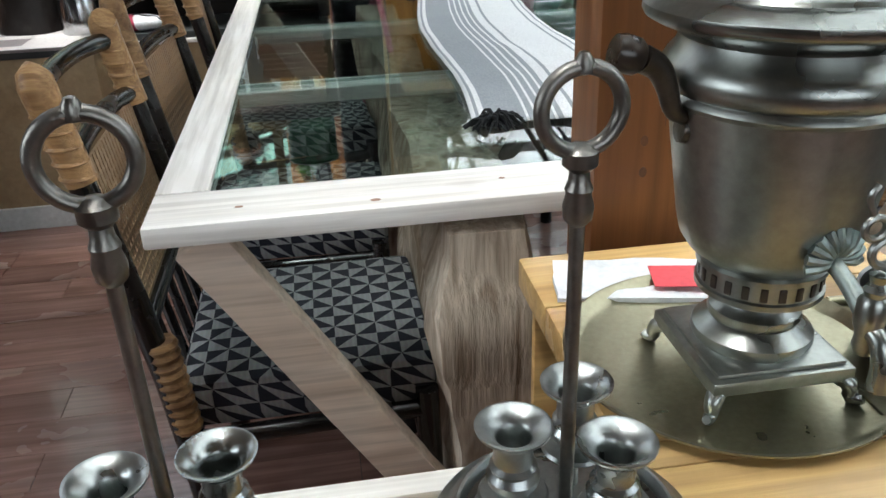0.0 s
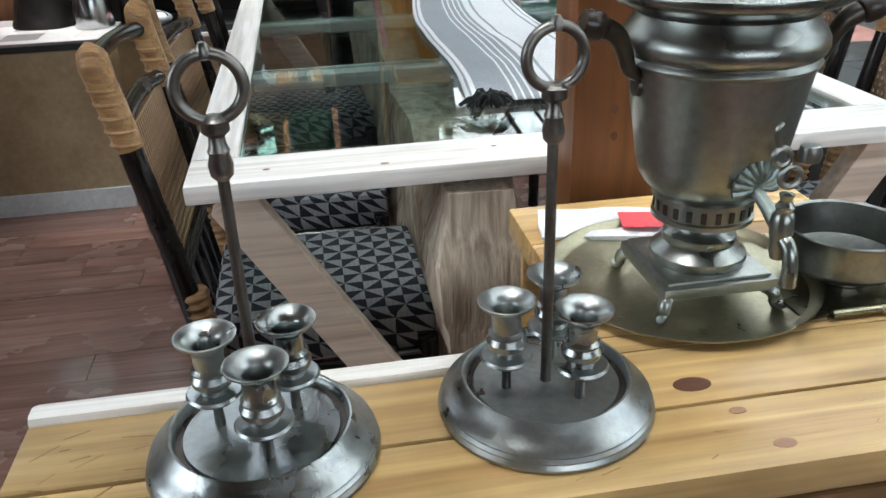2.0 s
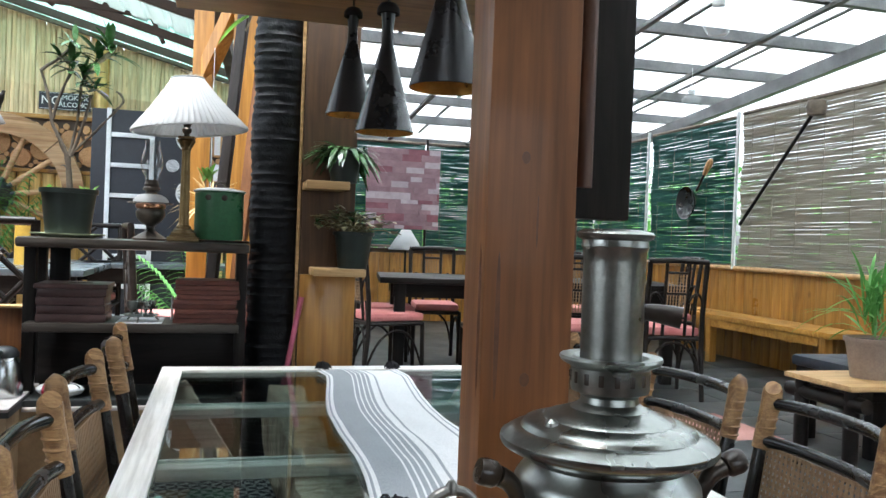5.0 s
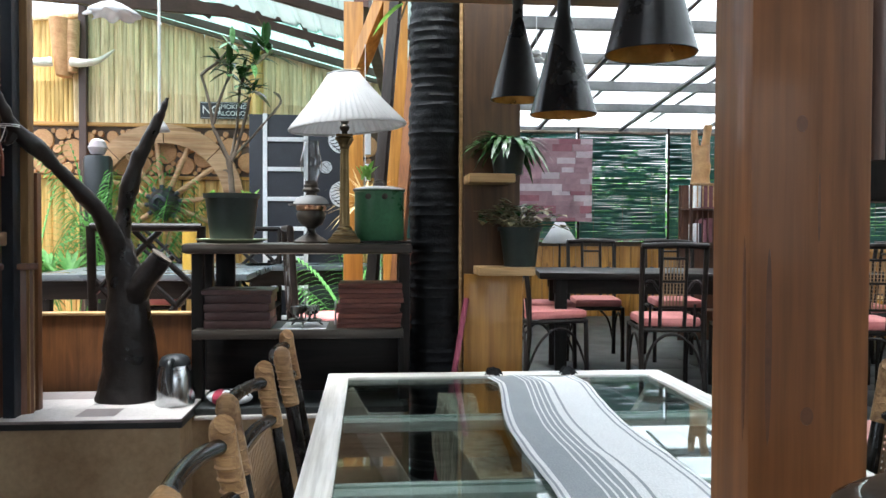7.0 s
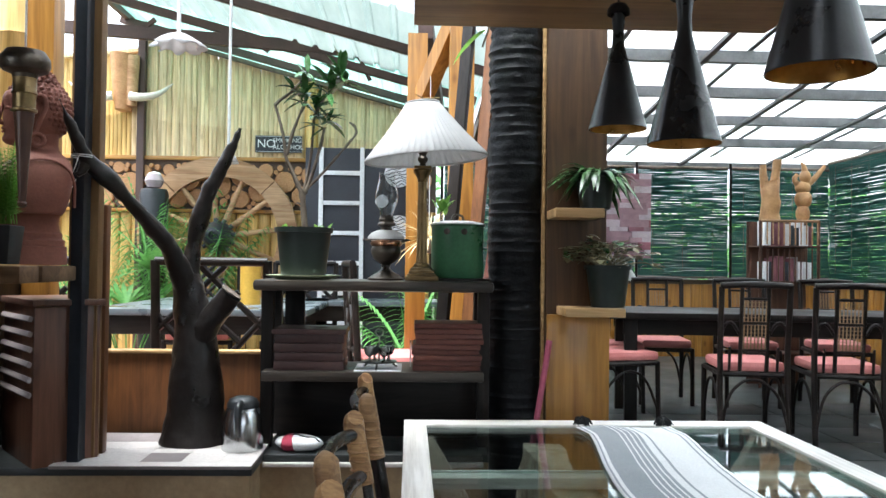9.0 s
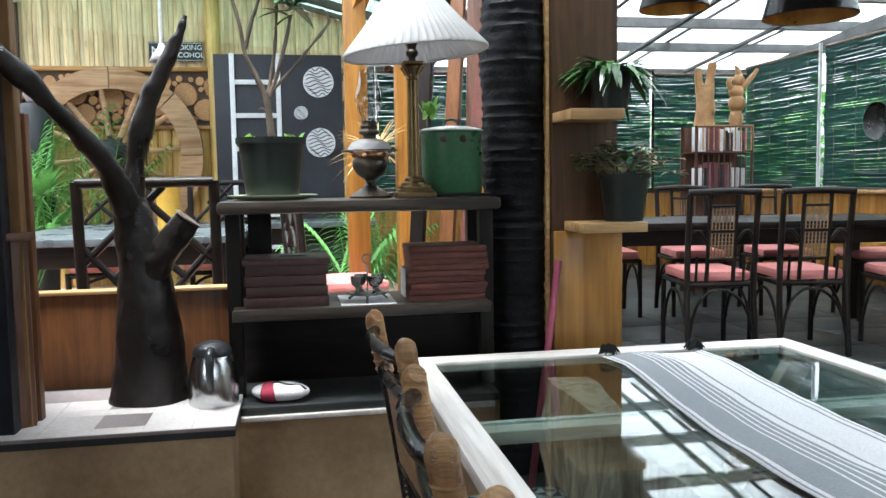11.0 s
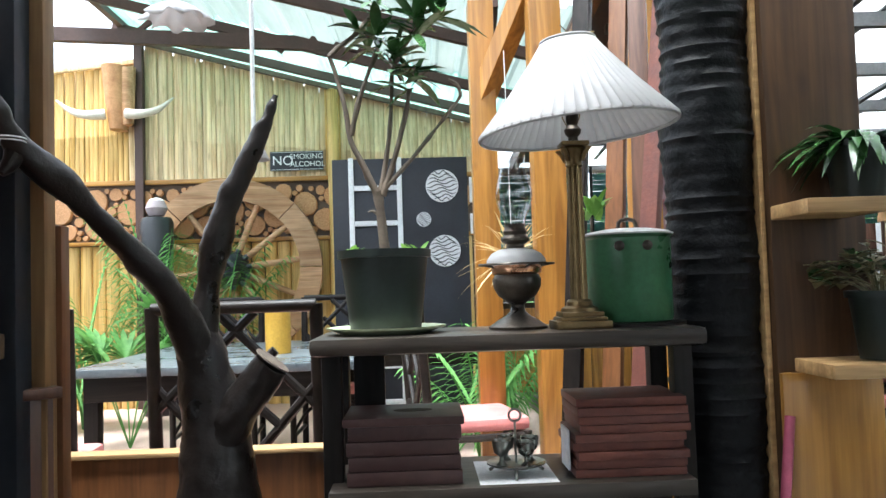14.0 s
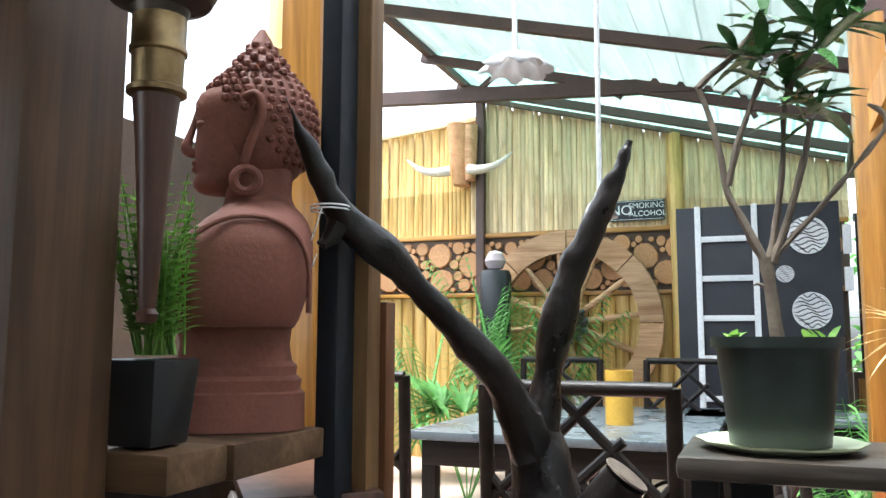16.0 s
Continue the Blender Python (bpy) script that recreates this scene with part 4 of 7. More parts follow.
for k in range(11):
    a = radians(-100 + 20 * k)
    d = side * math.sin(a) + Vector((0, 0, 1)) * math.cos(a)
    part("rosette_petal", tube(B(), [base + tapd * 0.006, base + d * 0.014 + tapd * 0.012, base + d * 0.027 + tapd * 0.006], [0.0022, 0.0042, 0.0046], 8, True, 1), M["verdigris"], sam, "fluted shell petal")
bm = B()
tube(bm, [base, base + tapd * 0.022 + Vector((0, 0, -0.01)), base + tapd * 0.05 + Vector((0, 0, -0.03))], [0.007, 0.0068, 0.0085], 14, True, 1)
e = base + tapd * 0.052 + Vector((0, 0, -0.032))
part("tap_barrel", bm, M["verdigris"], sam)
bm = B()
lathe(bm, [(0.0, -0.03), (0.007, -0.028), (0.0095, -0.02), (0.0085, -0.012), (0.0115, 0.0), (0.0115, 0.018), (0.008, 0.023), (0.0095, 0.028), (0.0055, 0.034), (0.0075, 0.041), (0.0, 0.044)], 20, Matrix.Translation(e))
part("tap_body", bm, M["pewter"], sam)
bm = B()
tube(bm, [e + Vector((0, 0, -0.004)), e + tapd * 0.014 + Vector((0, 0, -0.01)), e + tapd * 0.02 + Vector((0, 0, -0.028)), e + tapd * 0.02 + Vector((0, 0, -0.05))], [0.008, 0.008, 0.0075, 0.0085], 14, True, 2)
part("spout", bm, M["pewter"], sam)
bm = B()
k0 = e + Vector((0, 0, 0.044))
ring(bm, k0 + Vector((0, 0, 0.015)), 0.0105, 0.0034, "y", 20, 8)
ring(bm, k0 + Vector((-0.012, 0, 0.036)), 0.0085, 0.003, "y", 18, 8)
lathe(bm, [(0.0, 0.0), (0.0095, 0.003), (0.0115, 0.011), (0.0095, 0.019), (0.0, 0.022)], 18, Matrix.Translation(k0 + Vector((0.017, 0, 0.026))))
tube(bm, [k0 + Vector((-0.016, 0, 0.048)), k0 + Vector((-0.022, 0, 0.062)), k0 + Vector((-0.016, 0, 0.07))], 0.003, 8, True, 1)
part("tap_key", bm, M["pewter_dull"], sam, "ornate cast tap key")

bowl = thing("metal_bowl", (0.168, -0.44, CZ + 0.0045), "dull pewter drip bowl on the tray", "bowl")
part("vessel", lathe(B(), [(0.0, 0.004), (0.034, 0.0035), (0.034, 0.0), (0.037, 0.0), (0.037, 0.008), (0.06, 0.014), (0.0685, 0.022), (0.07, 0.045), (0.0705, 0.061), (0.0725, 0.064), (0.0715, 0.066), (0.0685, 0.064), (0.067, 0.045), (0.065, 0.024), (0.05, 0.016), (0.0, 0.013)], 48), M["pewter_dull"], bowl)

pk = thing("paper_packet", (-0.03, -0.245, CZ + 0.001), "flat plastic packet with a red label on the counter", "packet", rz=-12)
bm = B()
box(bm, -0.115, 0.085, -0.045, 0.05, 0, 0.006)
bmesh.ops.subdivide_edges(bm, edges=bm.edges, cuts=5, use_grid_fill=True)
rough_up(bm, 0.006, 30)
for v in bm.verts:
    v.co.z = max(v.co.z, 0.0)
part("wrapper", bm, M["paper"], pk)
part("label_card", box(B(), -0.005, 0.055, -0.03, 0.02, 0.0115, 0.0125), M["red_label"], pk, "crimson printed label")


# ---- bamboo armchairs round the table ----
def bamboo_chair(at, rz):
    """Faces +x; the back stands at its origin end."""
    t = thing("bamboo_chair", at, "black bamboo dining chair with cane back and rattan-bound joints", "chair", "chairs round the glass table", rz)
    w = 0.205
    for s in (-1, 1):
        y = s * w
        post_pts = [(0.06, y, 0.0), (0.045, y, 0.30), (0.02, y, 0.55), (-0.05, y, 0.93)]
        part("back_post", tube(B(), post_pts, [0.021, 0.021, 0.02, 0.0185], 12, True, 1), M["bamboo_black"], t)
        bm = B()
        tube(bm, [(-0.028, y, 0.82), (-0.05, y, 0.925), (-0.057, y, 0.965), (-0.05, y - s * 0.01, 0.975)], [0.0225, 0.0235, 0.0255, 0.02], 12, True, 1)
        for k in range(5):
            z = 0.83 + 0.022 * k
            ring(bm, (-0.03 - 0.2 * (z - 0.82), y, z), 0.0215, 0.0042, "z", 14, 5)
        part("top_binding", bm, M["binding"], t, "honey-coloured rattan binding")
        bm = B()
        tube(bm, [(0.043 - 0.09 * 0.0085 * k, y, 0.385 + 0.0085 * k) for k in range(21)], [0.0225 + 0.0032 * (k % 2) for k in range(21)], 14)
        part("seat_binding", bm, M["binding"], t, "honey-coloured rattan binding")
        part("front_leg", tube(B(), [(0.44, y, 0.0), (0.435, y, 0.41)], 0.02, 12), M["bamboo_black"], t)
        part("side_rail", tube(B(), [(0.045, y, 0.36), (0.44, y, 0.37)], 0.016, 10), M["bamboo_black"], t)
        part("side_stretcher", tube(B(), [(0.055, y, 0.15), (0.44, y, 0.15)], 0.012, 10), M["bamboo_black"], t)
    for z, x, sag in ((0.935, -0.052, 0.035), (0.84, -0.032, 0.022)):
        part("top_rail", tube(B(), [(x, -w, z), (x - sag, -w * 0.5, z + 0.004), (x - sag, w * 0.5, z + 0.004), (x, w, z)], 0.0155, 12, True, 2), M["bamboo_black"], t)
    part("lower_rail", tube(B(), [(0.01, -w, 0.57), (0.01, w, 0.57)], 0.013, 10), M["bamboo_black"], t)
    for k in range(5):
        y = -w + 2 * w * (k + 1) / 6
        part("spindle", tube(B(), [(0.04, y, 0.38), (0.01, y, 0.57)], 0.009, 8), M["bamboo_black"], t)
    for x in (0.045, 0.437):
        part("seat_rail", tube(B(), [(x, -w, 0.365), (x, w, 0.365)], 0.017, 10), M["bamboo_black"], t)
    part("front_stretcher", tube(B(), [(0.44, -w, 0.2), (0.44, w, 0.2)], 0.012, 10), M["bamboo_black"], t)
    # cane weave: crossing strips that leave small holes
    bm = B()
    ny, nz = 24, 16
    for i in range(ny):
        y = -w + 0.018 + (2 * w - 0.036) * i / (ny - 1)
        bar(bm, (0.005 - 0.004, y, 0.58), (-0.034, y, 0.83), 0.0098, 0.0016)
    for j in range(nz):
        f = j / (nz - 1)
        x, z = 0.003 - 0.037 * f, 0.583 + 0.245 * f
        bar(bm, (x - 0.0014, -w + 0.012, z), (x - 0.0014, w - 0.012, z), 0.0016, 0.0098)
    part("cane_panel", bm, M["cane"], t, "open woven cane panel", False)["kind"] = "stuff"
    bm = B()
    box(bm, 0.035, 0.455, -w + 0.005, w - 0.005, 0.375, 0.465, 0.022)
    part("cushion", bm, M["cloth"], t, "thick navy cushion with a grey triangle pattern")
    return t


chair = bamboo_chair((-0.70, 0.29, 0), 0)
for p in (pose(-0.715, 0.90, 0, 0, 0, -3), pose(-0.70, 1.57, 0, 0, 0, 4)):
    copy_thing(chair, p)
for p in (pose(0.86, 0.31, 0, 0, 0, 177), pose(0.84, 0.83, 0, 0, 0, 184), pose(0.80, 1.36, 0, 0, 0, 180)):
    copy_thing(chair, p)

# ---- second post with brackets, trunk column, canopy and pendants ----
p2 = thing("bracket_post", (0.015, 2.30, RAISED), "square orange pine post with two plant brackets", "post", kind="structure")
part("shaft", box(B(), -0.125, 0.108, 0.0, 0.16, 0, 2.86, 0.005), M["post_dark"], p2)
part("facing_board", box(B(), -0.124, 0.118, -0.02, -0.001, 0, 0.848, 0.004), M["yellow"], p2, "bright varnished pine facing board")
part("side_strip", box(B(), -0.14, -0.127, 0.02, 0.13, 0, 2.86, 0.003), M["bright"], p2)
for x0, x1, z, th in ((-0.085, 0.135, 1.182, 0.032), (-0.125, 0.055, 1.545, 0.034)):
    b = thing("plant_bracket", (0.015, 2.30, z - th), "short pine shelf bracket on the post", "bracket")
    part("shelf_board", box(B(), x0, x1, -0.19, -0.001, 0, th, 0.004), M["bright"], b)

bm = B()
rt = random.Random(9)
lathe(bm, [(0.112 + 0.004 * math.sin(i * 0.23) + (0.0045 if i % 3 == 0 else 0.0) + rt.uniform(-0.0015, 0.0015), RAISED + i * 0.0125) for i in range(0, 232)], 40, None, 0.004)
rough_up(bm, 0.007, 14.0, 3.0)
rough_up(bm, 0.005, 60.0, 5.0)
single("trunk_column", bm, M["trunk"], "black charred palm trunk column beside the shelf", "column", at=(-0.21, 2.42, 0), kind="structure")

cn = thing("hanging_canopy", (-0.05, 1.1, 2.15), "wooden panel hung over the table for the pendant lamps", "canopy", kind="structure")
part("panel", box(B(), -0.58, 0.64, -1.0, 0.86, 0, 0.03, 0.003), M["canopy"], cn)
for a in ((-0.58, -0.555, -1.0, 0.86), (0.615, 0.64, -1.0, 0.86), (-0.554, 0.614, -1.0, -0.975), (-0.554, 0.614, 0.835, 0.86)):
    part("edge_board", box(B(), *a, 0.031, 0.2, 0.003), M["canopy"], cn)


def pendant(at):
    t = thing("pendant_lamp", at, "black cone pendant lamp with a gold lining over the table", "pendant lamp", "pendant lamps over the table")
    part("shade", lathe(B(), [(0.085, 0.0), (0.086, 0.002), (0.018, 0.255), (0.0165, 0.30), (0.021, 0.345), (0.0, 0.347)], 44), M["black_metal"], t)
    part("lining", lathe(B(), [(0.0835, 0.001), (0.016, 0.252), (0.0, 0.254)], 44), M["gold"], t, "hammered gold lining")
    part("cap", lathe(B(), [(0.034, 0.345), (0.033, 0.36), (0.024, 0.374), (0.006, 0.382), (0.0, 0.383)], 28), M["black_metal"], t)
    part("cord", tube(B(), [(0, 0, 0.382), (0, 0, max(2.15 - at[2], 0.39))], 0.003, 8), M["black_plastic"], t)
    return t


pendant((-0.02, 1.589, 1.742))
pendant((0.006, 1.075, 1.622))
pendant((0.035, 0.50, 1.655))

# ---- the ledge: snag, flask, shelf unit ----
LZ = 0.655
ledge = thing("ledge", (0, 0, 0), "low plastered ledge with a slab top between nook and garden room", "ledge", kind="structure")
part("ledge_slab", box(box(B(), -3.4, -1.15, 1.935, 2.56, 0.622, 0.648, 0.004), -1.149, -0.34, 2.131, 2.56, 0.622, 0.648, 0.004), M["stone"], ledge)
part("ledge_edge", box(B(), -1.148, -0.36, 2.118, 2.141, 0.606, 0.6215, 0.003), M["board_light"], ledge, "pale edge strip")
part("back_panel", box(B(), -3.4, -1.16, 2.50, 2.54, 0.648, 0.965, 0.003), M["post"], ledge, "orange stained panel behind the ledge")
part("panel_cap", box(B(), -3.4, -1.16, 2.485, 2.555, 0.966, 0.978, 0.003), M["bright"], ledge, "pale top edge of the panel")

board = thing("checkered_board", (-1.47, 2.17, 0.649), "pale veneer board with inlaid grey squares under the snag", "board")
part("base_panel", box(B(), -0.335, 0.322, -0.259, 0.262, 0, 0.0105, 0.002), M["board_dark"], board)
COLS, ROWS = (-0.335, -0.195, -0.06, 0.075, 0.205, 0.322), (-0.259, -0.2, -0.07, -0.005, 0.11, 0.262)
for i in range(5):
    for j in range(5):
        dk = (i, j) in ((2, 1), (2, 3), (0, 4), (1, 4), (4, 4))
        part("square", box(B(), COLS[i] + 0.0006, COLS[i + 1] - 0.0006, ROWS[j] + 0.0006, ROWS[j + 1] - 0.0006, 0.0108, 0.0118), M["board_dark" if dk else "board_light"], board)

snag = thing("driftwood_snag", (-1.43, 2.28, 0.661), "dark oiled forked tree snag with a sawn stub on the board", "driftwood")
bm = B()
tube(bm, [(0, 0, 0), (-0.0, 0, 0.05), (0.005, 0, 0.2), (0.0, 0, 0.34), (-0.012, 0, 0.45), (-0.028, 0, 0.55), (-0.045, 0, 0.64)], [0.125, 0.112, 0.098, 0.088, 0.068, 0.057, 0.042], 24, True, 2)
tube(bm, [(-0.035, 0, 0.56), (-0.062, -0.06, 0.685), (-0.125, -0.16, 0.803), (-0.225, -0.265, 0.943), (-0.285, -0.36, 1.006), (-0.308, -0.40, 1.10), (-0.335, -0.44, 1.19)], [0.045, 0.035, 0.029, 0.026, 0.026, 0.015, 0.008], 18, True, 2)
tube(bm, [(-0.04, 0, 0.58), (-0.013, 0, 0.764), (0.027, 0, 0.91), (0.085, 0, 1.03), (0.13, 0, 1.12), (0.15, 0, 1.178)], [0.04, 0.031, 0.032, 0.026, 0.017, 0.006], 18, True, 2)
tube(bm, [(0.0, -0.02, 0.36), (0.05, -0.03, 0.44), (0.135, -0.04, 0.555)], [0.055, 0.047, 0.042], 20, True, 2)
tube(bm, [(-0.28, -0.355, 0.995), (-0.295, -0.37, 0.955), (-0.308, -0.38, 0.96)], [0.022, 0.014, 0.005], 10, True, 1)
bmesh.ops.subdivide_edges(bm, edges=bm.edges, cuts=1, use_grid_fill=True)
rough_up(bm, 0.011, 9.0, 2.0)
rough_up(bm, 0.005, 36.0, 4.0)
part("wood", bm, M["snag"], snag)
part("sawn_face", lathe(B(), [(0.0, 0.0), (0.043, 0.0), (0.044, -0.004)], 18, Matrix.Translation((0.139, -0.041, 0.563)) @ Matrix.Rotation(radians(38), 4, "Y")), M["twig"], snag, "pale sawn end of the stub")
bm = B()
for k in range(2):
    ring(bm, (-0.289, -0.367, 1.012 + 0.006 * k), 0.032, 0.0015, "z", 18, 5)
tube(bm, [(-0.285, -0.40, 1.012), (-0.294, -0.408, 0.97), (-0.31, -0.408, 0.935), (-0.302, -0.408, 0.9), (-0.289, -0.408, 0.935)], 0.0014, 5, True, 2)
part("string_tie", bm, M["cord"], snag, "pale string tied round the limb")

fl = thing("vacuum_flask", (-1.228, 2.165, 0.661), "brushed steel vacuum flask with a black lid and handle", "flask")
part("body", lathe(B(), [(0.0, 0), (0.072, 0.0), (0.074, 0.006), (0.074, 0.05), (0.068, 0.11), (0.058, 0.145), (0.056, 0.15)], 36), M["chrome"], fl)
part("lid", lathe(B(), [(0.057, 0.15), (0.058, 0.162), (0.048, 0.18), (0.03, 0.188), (0.0, 0.189)], 30), M["black_plastic"], fl)
part("handle", tube(B(), [(0.0, -0.05, 0.172), (0.0, -0.085, 0.168), (0.0, -0.098, 0.13), (0.0, -0.088, 0.085), (0.0, -0.074, 0.06)], [0.013, 0.013, 0.012, 0.011, 0.009], 10, True, 2), M["black_plastic"], fl)

nb = thing("yarn_pouch", (-1.03, 2.20, 0.649), "small red and white stitched pouch lying on the ledge", "pouch", rz=-14)
bm = B()
bmesh.ops.create_uvsphere(bm, u_segments=24, v_segments=14, radius=1.0, matrix=Matrix.Translation((0, 0, 0.028)) @ Matrix.Diagonal((0.092, 0.052, 0.03, 1)))
for v in bm.verts:
    v.co.z = max(v.co.z, 0.0)
part("body", bm, M["paper"], nb)
bm = B()
lathe(bm, [(0.046, -0.026), (0.05, -0.02), (0.0515, 0.0), (0.05, 0.02), (0.046, 0.026)], 24, Matrix.Translation((-0.025, 0, 0.027)) @ Matrix.Rotation(radians(90), 4, "Y") @ Matrix.Diagonal((0.6, 1.04, 1, 1)))
for v in bm.verts:
    v.co.z = max(v.co.z, 0.0)
part("red_band", bm, M["red"], nb, "crimson band")
part("lace", tube(B(), [(-0.05, -0.05, 0.03), (-0.02, 0, 0.063), (0.03, -0.03, 0.056), (0.06, 0.0, 0.05), (0.085, -0.02, 0.04)], 0.003, 6, True, 2), M["black_plastic"], nb)

lb = thing("louvred_box", (-1.85, 1.90, 0.649), "dark mahogany box with louvred front on the ledge", "box", rz=39)
part("case", box(B(), 0.0, 0.21, 0.012, 0.40, 0, 0.53, 0.003), M["boxwood"], lb)
part("top", box(B(), -0.012, 0.222, -0.01, 0.412, 0.531, 0.553, 0.004), M["boxwood"], lb, "flat overhanging lid")
for k in range(6):
    part("louvre", box(B(), -0.014, 0.0, 0.03, 0.39, -0.009, 0.009, 0.003, Matrix.Translation((0, 0, 0.485 - 0.05 * k)) @ Matrix.Rotation(radians(25), 4, "Y")), M["board_dark"], lb, "pale worn louvre slat")

# shelf unit
SZ = 1.272
shelf = thing("shelf_unit", (0, 0, 0), "black stained open shelf unit with plants and lamps on top", "shelf")
part("top_board", box(B(), -1.20, -0.325, 2.15, 2.50, SZ - 0.04, SZ, 0.014), M["shelf_top"], shelf, "dusty worn top board, colour lightened for light from above")
part("middle_board", box(B(), -1.165, -0.36, 2.16, 2.49, 0.905, 0.94, 0.004), M["shelf_top"], shelf)
part("bottom_panel", box(B(), -1.16, -0.365, 2.44, 2.46, 0.65, 0.904, 0.003), M["dark"], shelf)
for x in (-1.185, -0.375):
    part("side_upright", box(B(), x, x + 0.045, 2.25, 2.295, 0.649, SZ - 0.041, 0.004), M["dark_z"], shelf)
    part("side_upright", box(B(), x, x + 0.045, 2.445, 2.49, 0.649, SZ - 0.041, 0.004), M["dark_z"], shelf)
part("side_panel", box(B(), -1.128, -1.05, 2.455, 2.475, 0.941, SZ - 0.041, 0.003), M["dark_z"], shelf)

bx = thing("storage_box", (-1.0, 2.30, 0.941), "dark maroon wooden box with an oval slot in its lid", "box")
for k in range(4):
    part("side_slat", box(B(), -0.128 + 0.004 * (k % 2), 0.128 - 0.003 * (k % 3), -0.103, 0.1, 0.033 * k, 0.033 * k + 0.0315, 0.003), M["lid"], bx)
part("lid", box(B(), -0.135, 0.135, -0.11, 0.11, 0.131, 0.15, 0.004), M["lid"], bx)
part("slot", lathe(B(), [(0.0, 0.0012), (0.045, 0.001), (0.045, 0.0)], 24, Matrix.Translation((0.02, 0, 0.1502)) @ Matrix.Diagonal((1, 0.5, 1, 1))), M["soil"], bx, "dark oval slot")
ps = thing("slab_stack", (-0.49, 2.30, 0.941), "stack of thin maroon slabs on the shelf", "stack")
rs = random.Random(3)
for k in range(9):
    dx, dy = rs.uniform(-0.008, 0.008), rs.uniform(-0.008, 0.008)
    part("slab", box(B(), -0.125 + dx, 0.125 + dx, -0.1 + dy, 0.1 + dy, k * 0.0195, k * 0.0195 + 0.0185, 0.003), M["brick"], ps)
part("plastic_wrap", box(B(), -0.139, -0.134, -0.06, 0.03, 0.01, 0.1, 0.001), M["paper"], ps, "torn clear wrapping")
cu = thing("cup_tray", (-0.745, 2.27, 0.941), "small pewter stand with egg cups round a handle", "cup stand")
bm = B()
lathe(bm, [(0.0, 0.022), (0.06, 0.022), (0.068, 0.026), (0.068, 0.029), (0.06, 0.026), (0.0, 0.026)], 30)
for k in range(3):
    a = 2.1 * k + 0.4
    tube(bm, [(0.05 * math.cos(a), 0.05 * math.sin(a), 0.023), (0.062 * math.cos(a), 0.062 * math.sin(a), 0.01), (0.072 * math.cos(a), 0.072 * math.sin(a), 0.003)], 0.004, 8, True, 1)
part("base", bm, M["pewter"], cu)
part("handle", ring(tube(B(), [(0, 0, 0.026), (0, 0, 0.12)], 0.003, 8), (0, 0, 0.135), 0.014, 0.003, "y", 18, 6), M["pewter"], cu)
for k in range(4):
    a = math.pi / 2 * k + 0.5
    part("cup", lathe(B(), [(0.0, 0.026), (0.013, 0.027), (0.005, 0.035), (0.005, 0.045), (0.017, 0.055), (0.021, 0.072), (0.0215, 0.082), (0.0195, 0.082), (0.018, 0.07), (0.0, 0.06)], 20, Matrix.Translation((0.04 * math.cos(a), 0.04 * math.sin(a), 0))), M["pewter"], cu)
single("shelf_paper", box(B(), -0.09, 0.085, -0.12, 0.12, 0, 0.001), M["paper"], "thin white sheet on the shelf board", "paper", at=(-0.745, 2.30, 0.9402))


def pot_profile(r0, r1, h):
    return [(0.0, 0.0), (r0, 0.0), (r0 + (r1 - r0) * 0.9, h * 0.9), (r1 + 0.006, h * 0.9), (r1 + 0.007, h), (r1 - 0.001, h), (r1 - 0.006, h * 0.9), (r0, 0.02), (0, 0.018)]


# corn plant in a dark green pot
PZ = SZ + 0.001
pl = thing("potted_corn_plant", (-1.037, 2.30, PZ), "bare-stemmed leafy plant in a dark green plastic pot", "potted plant")
part("saucer", lathe(B(), [(0.0, 0.0), (0.1, 0.0), (0.14, 0.012), (0.142, 0.016), (0.1, 0.008), (0, 0.006)], 10), M["saucer"], pl, "pale green saucer")
part("pot", lathe(B(), [(r, z + 0.009) for r, z in pot_profile(0.083, 0.104, 0.185)], 44), M["pot_dark"], pl)
part("soil", lathe(B(), [(0.0, 0.176), (0.09, 0.172)], 28), M["soil"], pl)
bm = B()
stem = [(0.005, 0, 0.17), (0.0, 0, 0.24), (-0.008, 0, 0.31), (-0.012, 0, 0.335)]
tube(bm, stem, [0.0135, 0.0115, 0.011, 0.012], 12, True, 1)
tube(bm, [(-0.012, 0, 0.325), (-0.045, 0, 0.40), (-0.075, 0.0, 0.46), (-0.078, 0.0, 0.52), (-0.098, 0, 0.60), (-0.118, 0, 0.665)], [0.0095, 0.008, 0.0065, 0.0055, 0.0055, 0.006], 10, True, 2)
tube(bm, [(-0.07, 0.0, 0.47), (-0.05, -0.01, 0.55), (-0.015, -0.01, 0.64), (0.0, -0.01, 0.675)], [0.007, 0.006, 0.006, 0.006], 8, True, 2)
tube(bm, [(-0.005, 0, 0.33), (0.01, 0.01, 0.4), (0.025, 0.01, 0.50), (0.03, 0.01, 0.62)], [0.008, 0.006, 0.005, 0.0045], 8, True, 2)
tube(bm, [(0.0, 0, 0.325), (0.035, 0.0, 0.42), (0.06, -0.01, 0.51), (0.072, -0.01, 0.575)], [0.009, 0.006, 0.006, 0.005], 8, True, 2)
tube(bm, [(0.0, 0.0, 0.335), (0.04, 0.0, 0.375), (0.09, 0.0, 0.43), (0.155, 0.0, 0.51), (0.195, 0, 0.555), (0.188, 0, 0.585), (0.165, 0, 0.6)], [0.007, 0.005, 0.0045, 0.0045, 0.005, 0.0045, 0.003], 8, True, 2)
